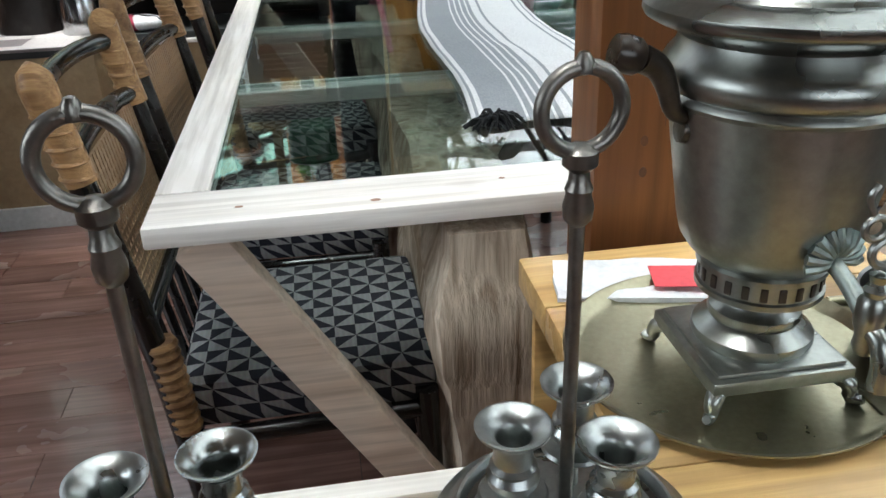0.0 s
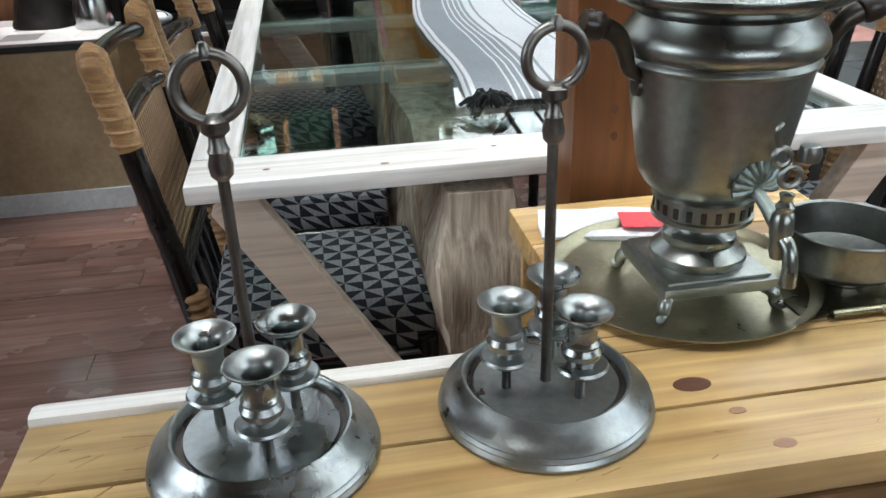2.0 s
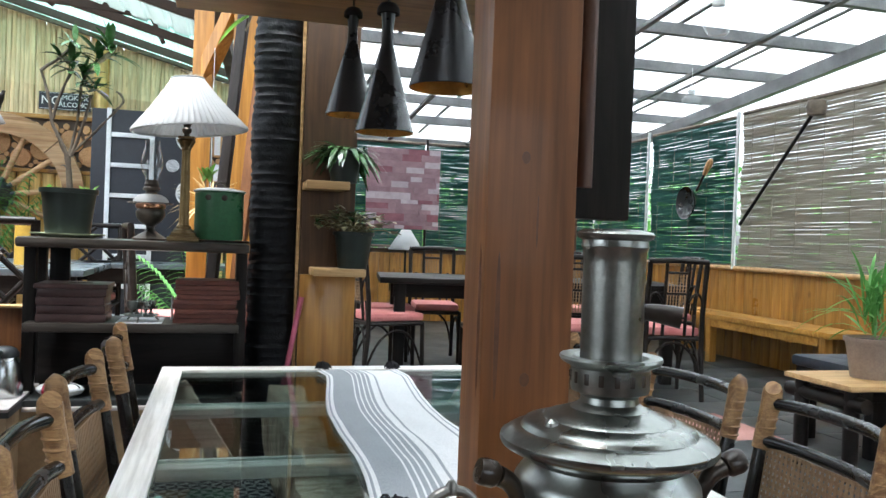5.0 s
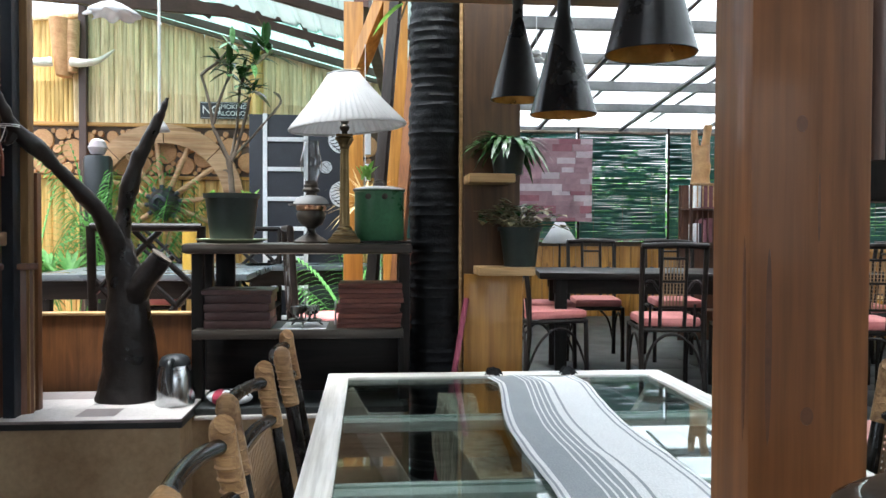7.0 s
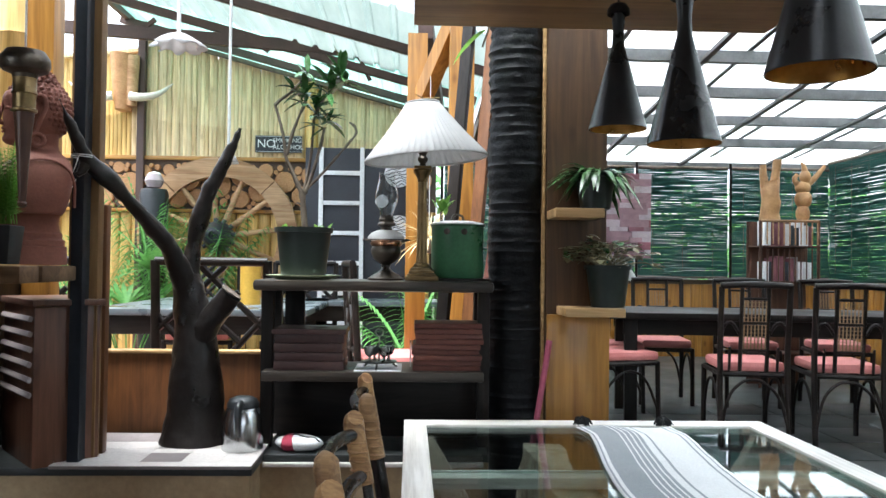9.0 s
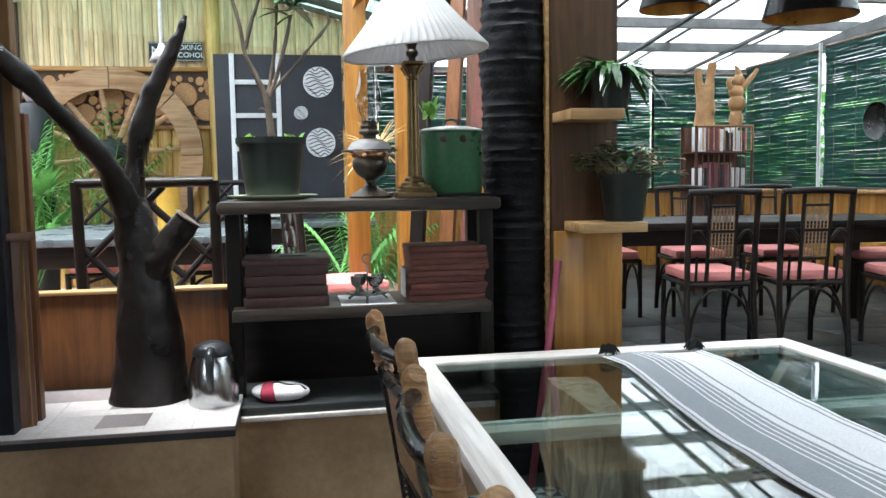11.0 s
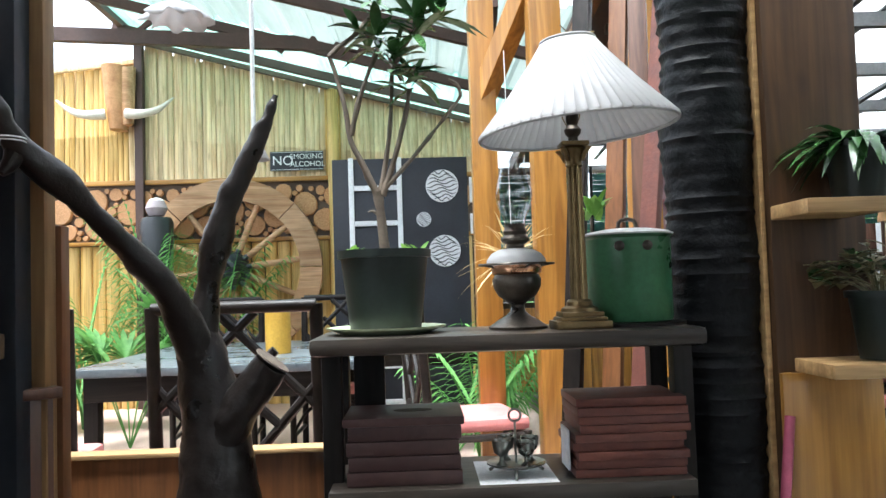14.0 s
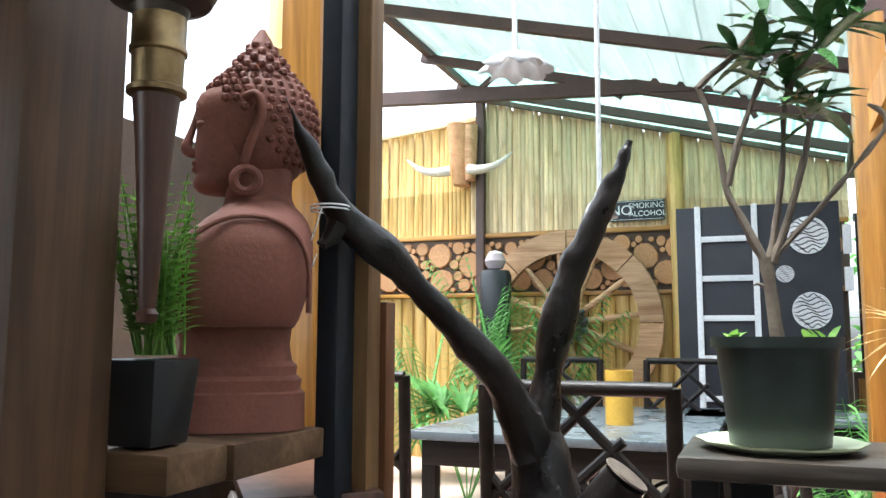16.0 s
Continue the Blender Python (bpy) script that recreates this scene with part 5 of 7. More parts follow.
tube(bm, [(-0.118, 0, 0.66), (-0.085, 0, 0.69), (-0.05, 0, 0.715), (-0.01, 0.0, 0.765)], [0.007, 0.006, 0.006, 0.004], 8, True, 2)
tube(bm, [(-0.01, 0, 0.28), (-0.025, 0, 0.29), (-0.036, 0, 0.285)], [0.006, 0.004, 0.002], 6, True, 1)
part("branching_stem", rough_up(bm, 0.003, 40), M["twig"], pl, "bare branching grey stems")
rl = random.Random(11)
tips = [((-0.008, 0, 0.765), 9, 0.10), ((0.005, -0.01, 0.68), 12, 0.10), ((0.032, 0.01, 0.63), 14, 0.12), ((0.074, -0.01, 0.585), 16, 0.10), ((0.09, 0.0, 0.72), 18, 0.14), ((0.14, 0, 0.76), 12, 0.14), ((-0.05, 0, 0.715), 6, 0.08)]
tw = B()
tube(tw, [(0.03, 0.01, 0.62), (0.06, 0.005, 0.68), (0.09, 0.0, 0.72), (0.14, 0, 0.76)], [0.006, 0.005, 0.005, 0.004], 8, True, 1)
part("upper_stem", tw, M["twig"], pl)
k = 0
for p, cnt, ln in tips:
    for i in range(cnt):
        a = rl.uniform(0, 2 * math.pi)
        el = rl.uniform(-0.35, 1.3)
        d = (math.cos(a) * math.cos(el), math.sin(a) * math.cos(el) * 0.8, math.sin(el))
        q = (p[0] + rl.uniform(-0.012, 0.012), p[1], p[2] + rl.uniform(-0.02, 0.03))
        part("leaf", leaf(B(), q, d, ln * rl.uniform(0.65, 1.1), 0.026 * rl.uniform(0.8, 1.25), rl.uniform(0.1, 0.45)), M["leaf"], pl)
        k += 1
for cx in (-0.06, 0.075):
    for i in range(10):
        a = rl.uniform(0, 6.28)
        part("seedling_leaf", leaf(B(), (cx + rl.uniform(-0.02, 0.02), rl.uniform(-0.03, 0.03), 0.178), (math.cos(a), math.sin(a), rl.uniform(0.4, 1.6)), rl.uniform(0.03, 0.06), 0.018, 0.2), M["leaf_bright"], pl)

# oil lamp
ol = thing("oil_lamp", (-0.725, 2.30, PZ), "old paraffin lamp with a glass chimney on the shelf", "oil lamp")
part("foot", lathe(B(), [(0.0, 0.0), (0.068, 0.0), (0.07, 0.006), (0.06, 0.012), (0.045, 0.022), (0.028, 0.032), (0.018, 0.042), (0.016, 0.056), (0.022, 0.062)], 36), M["bronze"], ol)
part("reservoir", lathe(B(), [(0.022, 0.062), (0.045, 0.078), (0.056, 0.098), (0.058, 0.116), (0.052, 0.128)], 36), M["bronze"], ol)
part("band", lathe(B(), [(0.052, 0.128), (0.058, 0.132), (0.06, 0.142), (0.056, 0.15)], 36), M["copper"], ol, "coppery band")
bm = B()
ring(bm, (0, 0, 0.152), 0.088, 0.0028, "z", 36, 6)
for k in range(4):
    a = math.pi / 2 * k + 0.3
    tube(bm, [(0.056 * math.cos(a), 0.056 * math.sin(a), 0.145), (0.088 * math.cos(a), 0.088 * math.sin(a), 0.152)], 0.0025, 6)
part("gallery_ring", bm, M["bronze"], ol)
part("shade", lathe(B(), [(0.07, 0.152), (0.07, 0.162), (0.058, 0.178), (0.04, 0.187), (0.03, 0.189)], 36), M["shade"], ol, "low white glass shade")
part("burner", lathe(B(), [(0.03, 0.188), (0.022, 0.192), (0.02, 0.2), (0.034, 0.207), (0.034, 0.213), (0.027, 0.221), (0.029, 0.23), (0.025, 0.237), (0.025, 0.247)], 30), M["bronze"], ol)
g = part("chimney", lathe(B(), [(0.024, 0.243), (0.027, 0.262), (0.038, 0.285), (0.044, 0.312), (0.042, 0.335), (0.032, 0.375), (0.029, 0.4), (0.03, 0.41)], 40), M["chimney"], ol, "clear bulbous glass chimney")
g.visible_shadow = False

# table lamp
tl = thing("table_lamp", (-0.59, 2.24, PZ), "brass column table lamp with a pleated white shade", "table lamp")
bm = B()
for z0, z1, s in ((0.0, 0.018, 0.062), (0.018, 0.026, 0.053), (0.026, 0.038, 0.047)):
    box(bm, -s, s, -s, s, z0, z1, 0.003)
lathe(bm, [(0.043, 0.038), (0.041, 0.046), (0.03, 0.052), (0.03, 0.06), (0.024, 0.066)], 28)
part("base", bm, M["brass"], tl)
bm = B()
n = 56
for z0, r0, z1, r1 in ((0.066, 0.0205, 0.375, 0.0165),):
    rows = []
    for z, r in ((z0, r0), (z1, r1)):
        rows.append([bm.verts.new(((r - (0.0022 if i % 4 < 2 else 0)) * math.cos(2 * math.pi * i / n), (r - (0.0022 if i % 4 < 2 else 0)) * math.sin(2 * math.pi * i / n), z)) for i in range(n)])
    for i in range(n):
        bm.faces.new((rows[0][i], rows[0][(i + 1) % n], rows[1][(i + 1) % n], rows[1][i]))
part("column", bm, M["brass"], tl, "fluted brass column")
bm = B()
lathe(bm, [(0.0175, 0.37), (0.02, 0.374), (0.018, 0.38), (0.021, 0.395), (0.03, 0.412), (0.026, 0.418)], 28)
box(bm, -0.032, 0.032, -0.032, 0.032, 0.418, 0.428, 0.003)
for sx in (-1, 1):
    for sy in (-1, 1):
        tube(bm, [(sx * 0.016, sy * 0.016, 0.385), (sx * 0.024, sy * 0.024, 0.405), (sx * 0.033, sy * 0.033, 0.414), (sx * 0.03, sy * 0.03, 0.408)], [0.005, 0.006, 0.005, 0.003], 8, True, 1)
part("capital", bm, M["brass"], tl, "leafy capital")
part("lamp_socket", lathe(B(), [(0.012, 0.428), (0.011, 0.44), (0.018, 0.448), (0.02, 0.458), (0.012, 0.468), (0.015, 0.478), (0.015, 0.50), (0.01, 0.505), (0.0, 0.506)], 22), M["bronze"], tl)
bm = B()
n = 180
rows = []
for z, r in ((0.463, 0.228), (0.47, 0.2265), (0.56, 0.148), (0.635, 0.09), (0.675, 0.062)):
    rows.append([bm.verts.new(((r + 0.022 * r * (i % 3 == 0)) * math.cos(2 * math.pi * i / n), (r + 0.022 * r * (i % 3 == 0)) * math.sin(2 * math.pi * i / n), z)) for i in range(n)])
for a, b in zip(rows, rows[1:]):
    for i in range(n):
        bm.faces.new((a[i], a[(i + 1) % n], b[(i + 1) % n], b[i]))
bmesh.ops.rotate(bm, verts=bm.verts, cent=(0, 0, 0.57), matrix=Matrix.Rotation(radians(-4.5), 3, "Y"))
bmesh.ops.translate(bm, verts=bm.verts, vec=(0.004, 0, -0.008))
sh = part("shade", bm, M["shade"], tl, "pleated white cone shade", solid=0.0015)
for nm, z, r, k in (("top_rim", 0.675, 0.063, 0.0035), ("bottom_rim", 0.463, 0.228, 0.0042)):
    bm = ring(B(), (0, 0, z), r, k, "z", 80, 6)
    bmesh.ops.rotate(bm, verts=bm.verts, cent=(0, 0, 0.57), matrix=Matrix.Rotation(radians(-4.5), 3, "Y"))
    bmesh.ops.translate(bm, verts=bm.verts, vec=(0.004, 0, -0.008))
    part(nm, bm, M["shade"], sh)
bm = B()
for k in range(3):
    a = 2.1 * k
    tube(bm, [(0.0, 0, 0.685), (0.06 * math.cos(a), 0.06 * math.sin(a), 0.688)], 0.0016, 5)
tube(bm, [(0, 0.014, 0.45), (0.026, 0.014, 0.5), (0.022, 0.014, 0.62), (0, 0.014, 0.69), (-0.022, 0.014, 0.62), (-0.026, 0.014, 0.5), (0, 0.014, 0.45)], 0.0016, 5, True, 1)
part("harp", bm, M["brass"], tl)

# green enamel tin
gt = thing("green_pot", (-0.452, 2.32, PZ), "green enamel cooking pot with a white lid and young plants", "cooking pot")
part("mat", lathe(B(), [(0.0, 0.0), (0.13, 0.0), (0.13, 0.008), (0.0, 0.008)], 30), M["dark"], gt, "dark round mat")
part("vessel", lathe(B(), [(0.0, 0.01), (0.096, 0.01), (0.1, 0.016), (0.1, 0.205), (0.104, 0.208), (0.106, 0.212), (0.1, 0.213), (0.097, 0.205), (0.0, 0.2)], 44), M["green_tin"], gt)
ld = part("lid", lathe(B(), [(0.107, 0.213), (0.108, 0.216), (0.095, 0.222), (0.06, 0.228), (0.0, 0.23)], 44), M["skirting"], gt, "off-white enamel lid")
part("lid_handle", tube(B(), [(-0.022, 0, 0.228), (-0.02, 0, 0.248), (0, 0, 0.254), (0.02, 0, 0.248), (0.022, 0, 0.228)], 0.005, 8, True, 1), M["bronze"], ld)
for dx in (-0.045, 0.02):
    part("lug", lathe(B(), [(0.0, 0), (0.011, 0.0), (0.012, 0.006), (0.008, 0.009), (0, 0.01)], 14, Matrix.Translation((dx, -0.094, 0.185)) @ Matrix.Rotation(radians(90), 4, "X")), M["bronze"], gt, "rusty handle lug")
for i in range(9):
    a = rl.uniform(0, 6.28)
    part("leaf", leaf(B(), (-0.06 + rl.uniform(-0.02, 0.02), 0.11, 0.24 + rl.uniform(0, 0.05)), (math.cos(a) * 0.7, math.sin(a) * 0.4, rl.uniform(0.5, 1.3)), rl.uniform(0.05, 0.08), 0.03, 0.15), M["leaf_bright"], gt)
part("leaf_stem", tube(B(), [(-0.06, 0.11, 0.0), (-0.062, 0.11, 0.27)], 0.003, 6), M["twig"], gt)

# plants on the brackets
b1 = thing("potted_cactus", (0.055, 2.20, 1.5465), "trailing flat-leaved plant in a black pot on the upper bracket", "potted plant")
part("pot", lathe(B(), pot_profile(0.055, 0.074, 0.13), 32), M["pot_dark"], b1)
part("soil", lathe(B(), [(0, 0.122), (0.066, 0.118)], 20), M["soil"], b1)
for i in range(120):
    a = rl.uniform(0, 2 * math.pi)
    r0 = rl.uniform(0.0, 0.05)
    up = rl.uniform(0.15, 1.1)
    ln = rl.uniform(0.11, 0.19)
    part("leaf", leaf(B(), (r0 * math.cos(a), r0 * math.sin(a), 0.12), (math.cos(a), math.sin(a) * 0.85, up), ln, 0.024, rl.uniform(0.5, 1.1), segs=5), M["leaf"], b1)
b2 = thing("potted_begonia", (0.105, 2.20, 1.1835), "leggy plant with mottled olive leaves in a black pot", "potted plant")
part("pot", lathe(B(), pot_profile(0.062, 0.082, 0.155), 32), M["pot_dark"], b2)
part("soil", lathe(B(), [(0, 0.147), (0.074, 0.143)], 20), M["soil"], b2)
for i in range(34):
    a = rl.uniform(0, 2 * math.pi)
    ln, up = rl.uniform(0.12, 0.21), rl.uniform(0.25, 1.3)
    d = Vector((math.cos(a) + 0.25, math.sin(a) * 0.8, up)).normalized() * ln
    p0 = Vector((rl.uniform(-0.03, 0.03), rl.uniform(-0.03, 0.03), 0.145))
    e = p0 + d - Vector((0, 0, 0.25 * ln))
    part("stem", tube(B(), [p0, p0 + d * 0.6, e], [0.0028, 0.0022, 0.0015], 5, True, 1), M["leaf_dry"], b2)
    for k in range(5):
        aa = rl.uniform(0, 6.28)
        q = p0.lerp(e, rl.uniform(0.55, 1.0)) + Vector((0, 0, 0.008))
        part("leaf", leaf(B(), q, (math.cos(aa), math.sin(aa), rl.uniform(-0.2, 0.7)), rl.uniform(0.025, 0.05), rl.uniform(0.022, 0.038), 0.3, segs=3), M["leaf_dry" if rl.random() < 0.8 else "leaf"], b2)
single("leaning_stick", tube(B(), [(-0.24, 2.14, 0.30), (-0.10, 2.27, 1.05)], 0.012, 10), M["pinkstick"], "purple-pink stick leaning on the post", "stick")

# ---- bust shelf ----
st = thing("bust_shelf", (0, 0, 0), "rough plank over a black block for the shade below", "cabinet")
# black block added where the space under the plank lies in shade
part("cabinet_body", box(B(), -2.9, -2.13, 1.71, 2.40, 0.649, 1.264, 0.004), M["dark_z"], st)
part("plank", rough_up(box(B(), -2.5, -1.745, 1.705, 1.955, 1.265, 1.314, 0.006), 0.004, 9.0), M["oldplank"], st, "rough-edged pine plank")
part("plank", rough_up(box(B(), -1.96, -1.755, 1.58, 1.703, 1.265, 1.314, 0.006), 0.004, 9.0), M["oldplank"], st, "rough-edged pine plank")
p3 = single("wooden_post", box(B(), -0.09, 0.09, -0.08, 0.08, 0, 2.86, 0.006), M["post_dark"], "square dark pine post beside the bust shelf", "post", at=(-1.925, 1.485, 0), kind="structure")
single("steel_column", box(B(), -0.02, 0.02, -0.032, 0.032, 0.648, 3.3, 0.004), M["steel"], "dark blue painted square steel column", "column", at=(-1.748, 1.992, 0), kind="structure")
single("timber_post", box(B(), -0.05, 0.05, -0.026, 0.026, 0.648, 3.3, 0.005), M["oldpine"], "timber post beside the steel column", "post", at=(-1.753, 2.053, 0), kind="structure")
single("timber_post", box(B(), -0.055, 0.055, -0.05, 0.05, 0.3, 3.3, 0.005), M["yellow"], "pale timber post behind the bust", "post", at=(-2.08, 2.44, 0), kind="structure")
single("rail_stub", box(B(), -0.035, 0.035, -0.02, 0.02, 0, 0.88, 0.004), M["post"], "short brown timber rail end beside the posts", "rail", at=(-1.73, 2.105, 0.649))


# bust: one plain shape
bm = B()
bmesh.ops.create_uvsphere(bm, u_segments=40, v_segments=30, radius=1.0, matrix=Matrix.Translation((0.035, 0, 0.60)) @ Matrix.Diagonal((0.108, 0.095, 0.13, 1)))
for s in (-1, 1):
    tube(bm, [(-0.004, s * 0.092, 0.635), (0.024, s * 0.104, 0.645), (0.034, s * 0.105, 0.60), (0.012, s * 0.1, 0.545), (0.002, s * 0.094, 0.505)], [0.007, 0.009, 0.009, 0.009, 0.008], 10, True, 2)
    ring(bm, (0.006, s * 0.092, 0.472), 0.022, 0.0095, "y", 18, 8)
lathe(bm, [(0.06, 0.69), (0.054, 0.715), (0.048, 0.735), (0.036, 0.745), (0.028, 0.762), (0.02, 0.785), (0.006, 0.808), (0.0, 0.81)], 28, Matrix.Translation((0.03, 0, 0)))
rc = random.Random(5)
for j in range(14):
    el = radians(-38 + 9.2 * j)
    cnt = max(5, int(34 * math.cos(el)))
    for i in range(cnt):
        az = 2 * math.pi * (i + 0.5 * (j % 2)) / cnt
        c = Vector((0.116 * math.cos(el) * math.cos(az), 0.094 * math.cos(el) * math.sin(az), 0.60 + 0.125 * math.sin(el)))
        if c.x < -0.07 + 0.9 * max(0, 0.645 - c.z) and c.z < 0.668:
            continue
        if c.x < 0.02 and c.z < 0.60:
            continue
        bmesh.ops.create_icosphere(bm, subdivisions=1, radius=0.0098, matrix=Matrix.Translation(c + Vector((0.027, 0, 0))))
for j, (r, z) in enumerate(((0.066, 0.705), (0.055, 0.718), (0.049, 0.734), (0.034, 0.75), (0.024, 0.768))):
    for i in range(14 - 2 * j):
        a = 2 * math.pi * i / (14 - 2 * j)
        bmesh.ops.create_icosphere(bm, subdivisions=1, radius=0.010, matrix=Matrix.Translation((0.03 + r * math.cos(a), r * math.sin(a), z)))
bmesh.ops.scale(bm, verts=bm.verts, vec=(0.97, 0.97, 0.97))
# torso: front, back and half width at each height, arms cut off


def loft(sections, power, n=48):
    rows = []
    for z, xf, xb, wy in sections:
        ringv = []
        for i in range(n):
            ca, sa = math.cos(2 * math.pi * i / n), math.sin(2 * math.pi * i / n)
            ca, sa = math.copysign(abs(ca) ** power, ca), math.copysign(abs(sa) ** power, sa)
            ringv.append(bm.verts.new(((xf + xb) / 2 + (xb - xf) / 2 * ca, wy * sa, z)))
        rows.append(ringv)
    for ra, rb_ in zip(rows, rows[1:]):
        for i in range(n):
            bm.faces.new((ra[i], ra[(i + 1) % n], rb_[(i + 1) % n], rb_[i]))
    bm.faces.new(rows[0])
    bm.faces.new(rows[-1])


loft(((0.0, -0.13, 0.125, 0.122), (0.066, -0.128, 0.124, 0.12), (0.07, -0.119, 0.116, 0.114), (0.09, -0.121, 0.118, 0.115), (0.098, -0.111, 0.108, 0.108), (0.115, -0.112, 0.109, 0.108), (0.124, -0.104, 0.1, 0.1), (0.155, -0.1, 0.095, 0.1), (0.19, -0.107, 0.098, 0.118)), 0.62)
loft(((0.186, -0.118, 0.1, 0.158), (0.2, -0.13, 0.108, 0.17), (0.232, -0.136, 0.118, 0.178), (0.28, -0.132, 0.128, 0.182), (0.325, -0.114, 0.132, 0.18), (0.36, -0.09, 0.13, 0.168), (0.385, -0.066, 0.122, 0.146), (0.402, -0.046, 0.112, 0.118), (0.418, -0.034, 0.1, 0.086), (0.434, -0.03, 0.094, 0.066), (0.45, -0.03, 0.092, 0.06), (0.53, -0.036, 0.095, 0.06)), 0.62, 64)
for s in (-1, 1):
    tube(bm, [(-0.12, s * 0.155, 0.2), (-0.118, s * 0.172, 0.27), (-0.08, s * 0.172, 0.345), (-0.01, s * 0.158, 0.385), (0.07, s * 0.162, 0.375), (0.115, s * 0.17, 0.32), (0.115, s * 0.165, 0.21)], 0.005, 8, True, 2)
# face
loft(((0.443, -0.068, 0.04, 0.02), (0.448, -0.08, 0.05, 0.033), (0.456, -0.0875, 0.06, 0.043), (0.466, -0.0895, 0.07, 0.05), (0.475, -0.0855, 0.075, 0.055), (0.482, -0.083, 0.08, 0.058), (0.49, -0.086, 0.085, 0.061), (0.515, -0.087, 0.09, 0.068), (0.545, -0.088, 0.09, 0.073), (0.565, -0.086, 0.09, 0.075), (0.58, -0.086, 0.09, 0.0765), (0.595, -0.09, 0.09, 0.0775), (0.62, -0.0895, 0.09, 0.077), (0.638, -0.082, 0.09, 0.07), (0.65, -0.066, 0.08, 0.058)), 0.94, 56)
tube(bm, [(-0.086, 0, 0.603), (-0.092, 0, 0.575), (-0.1, 0, 0.548), (-0.105, 0, 0.533), (-0.097, 0, 0.524), (-0.084, 0, 0.522)], [0.005, 0.0065, 0.0085, 0.0105, 0.0105, 0.008], 14, True, 3)
tube(bm, [(-0.073, -0.024, 0.499), (-0.086, -0.01, 0.5035), (-0.0875, 0, 0.5025), (-0.086, 0.01, 0.5035), (-0.073, 0.024, 0.499)], [0.002, 0.0052, 0.0055, 0.0052, 0.002], 10, True, 3)
tube(bm, [(-0.073, -0.022, 0.4965), (-0.085, -0.009, 0.491), (-0.0865, 0, 0.49), (-0.085, 0.009, 0.491), (-0.073, 0.022, 0.4965)], [0.002, 0.0055, 0.006, 0.0055, 0.002], 10, True, 3)
for s in (-1, 1):
    tube(bm, [(-0.0875, s * 0.008, 0.598), (-0.083, s * 0.028, 0.607), (-0.066, s * 0.05, 0.598)], [0.003, 0.0042, 0.002], 8, True, 3)
    tube(bm, [(-0.0815, s * 0.014, 0.573), (-0.0785, s * 0.03, 0.577), (-0.062, s * 0.048, 0.572)], [0.004, 0.0085, 0.003], 10, True, 3)
tube(bm, [(-0.09, 0.06, 0.345), (-0.03, -0.075, 0.405), (0.06, -0.075, 0.412), (0.118, -0.03, 0.39), (0.132, 0.06, 0.345)], 0.006, 8, True, 3)
bmesh.ops.scale(bm, verts=bm.verts, vec=(0.9, 0.9, 0.868))
bust = single("terracotta_bust", bm, M["clay"], "reddish terracotta bust with curled hair on the plank", "statue", at=(-1.875, 1.885, 1.317), rz=36)

fp = thing("potted_fern", (-1.835, 1.635, 1.318), "bright green fern in a square black pot beside the bust", "potted plant")
bm = B()
box(bm, -0.045, 0.045, -0.045, 0.045, 0, 0.115, 0.006)
for v in bm.verts:
    f = 0.82 + 0.25 * v.co.z / 0.125
    v.co.x *= f
    v.co.y *= f
part("pot", bm, M["black_plastic"], fp)
for i in range(36):
    a = rl.uniform(0, 6.28)
    base = Vector((rl.uniform(-0.035, 0.035), rl.uniform(-0.035, 0.035), 0.12))
    d = Vector((math.cos(a) * 0.25, math.sin(a) * 0.25, 1)).normalized()
    L = rl.uniform(0.14, 0.27)
    bm = B()
    tube(bm, [base, base + d * L], [0.002, 0.001], 4)
    for k in range(15):
        q = base + d * L * (0.15 + 0.056 * k)
        for s in (-1, 1):
            leaf(bm, q, Vector((-math.sin(a) * s, math.cos(a) * s, 0.35)), 0.03 * (1 - 0.045 * k), 0.014, 0.1, segs=2)
    part("frond", bm, M["leaf_bright"], fp)

hn = thing("ceremonial_horn", (-1.70, 1.47, 1.487), "carved wooden horn with brass bands hung by the post", "horn")
part("tube", lathe(B(), [(0.0, -0.012), (0.01, -0.009), (0.013, 0.0), (0.009, 0.006), (0.01, 0.012), (0.015, 0.1), (0.022, 0.2), (0.027, 0.25)], 22), M["boxwood"], hn)
part("band", lathe(B(), [(0.027, 0.25), (0.034, 0.253), (0.034, 0.259), (0.029, 0.262), (0.03, 0.30), (0.033, 0.302), (0.033, 0.307), (0.031, 0.31), (0.031, 0.345)], 22), M["brass"], hn, "brass band")
part("crown", lathe(B(), [(0.031, 0.345), (0.034, 0.355), (0.058, 0.365), (0.066, 0.38), (0.064, 0.4), (0.05, 0.42), (0.0, 0.43)], 26), M["bronze"], hn, "dark domed crown")
part("hanger", tube(B(), [(0, 0, 0.425), (0, 0, 1.372)], 0.003, 6), M["cord"], hn)

single("bamboo_column", lathe(B(), [(0.085, 0.0), (0.086, 0.9), (0.092, 0.91), (0.085, 0.93), (0.084, 2.0), (0.09, 2.01), (0.083, 2.03), (0.082, 3.4)], 26), M["bamboo_gold"], "stout golden bamboo column behind the bust", "column", at=(-2.36, 2.8, RAISED), kind="structure")
single("white_pipe", tube(B(), [(-2.52, 2.9, RAISED), (-2.52, 2.9, 3.6)], 0.018, 10), M["cord"], "thin white upright pipe", "pipe", kind="structure")

# ---- garden room ----
rg = random.Random(21)


def wall_top(x):
    return 3.90 - 0.267 * (x + 3.6) if x > -3.6 else 3.72 + 0.1 * (x + 3.6)


bw = thing("bamboo_cladding", (0, 0, 0), "upper wall of pale upright bamboo poles", "cladding", kind="structure")
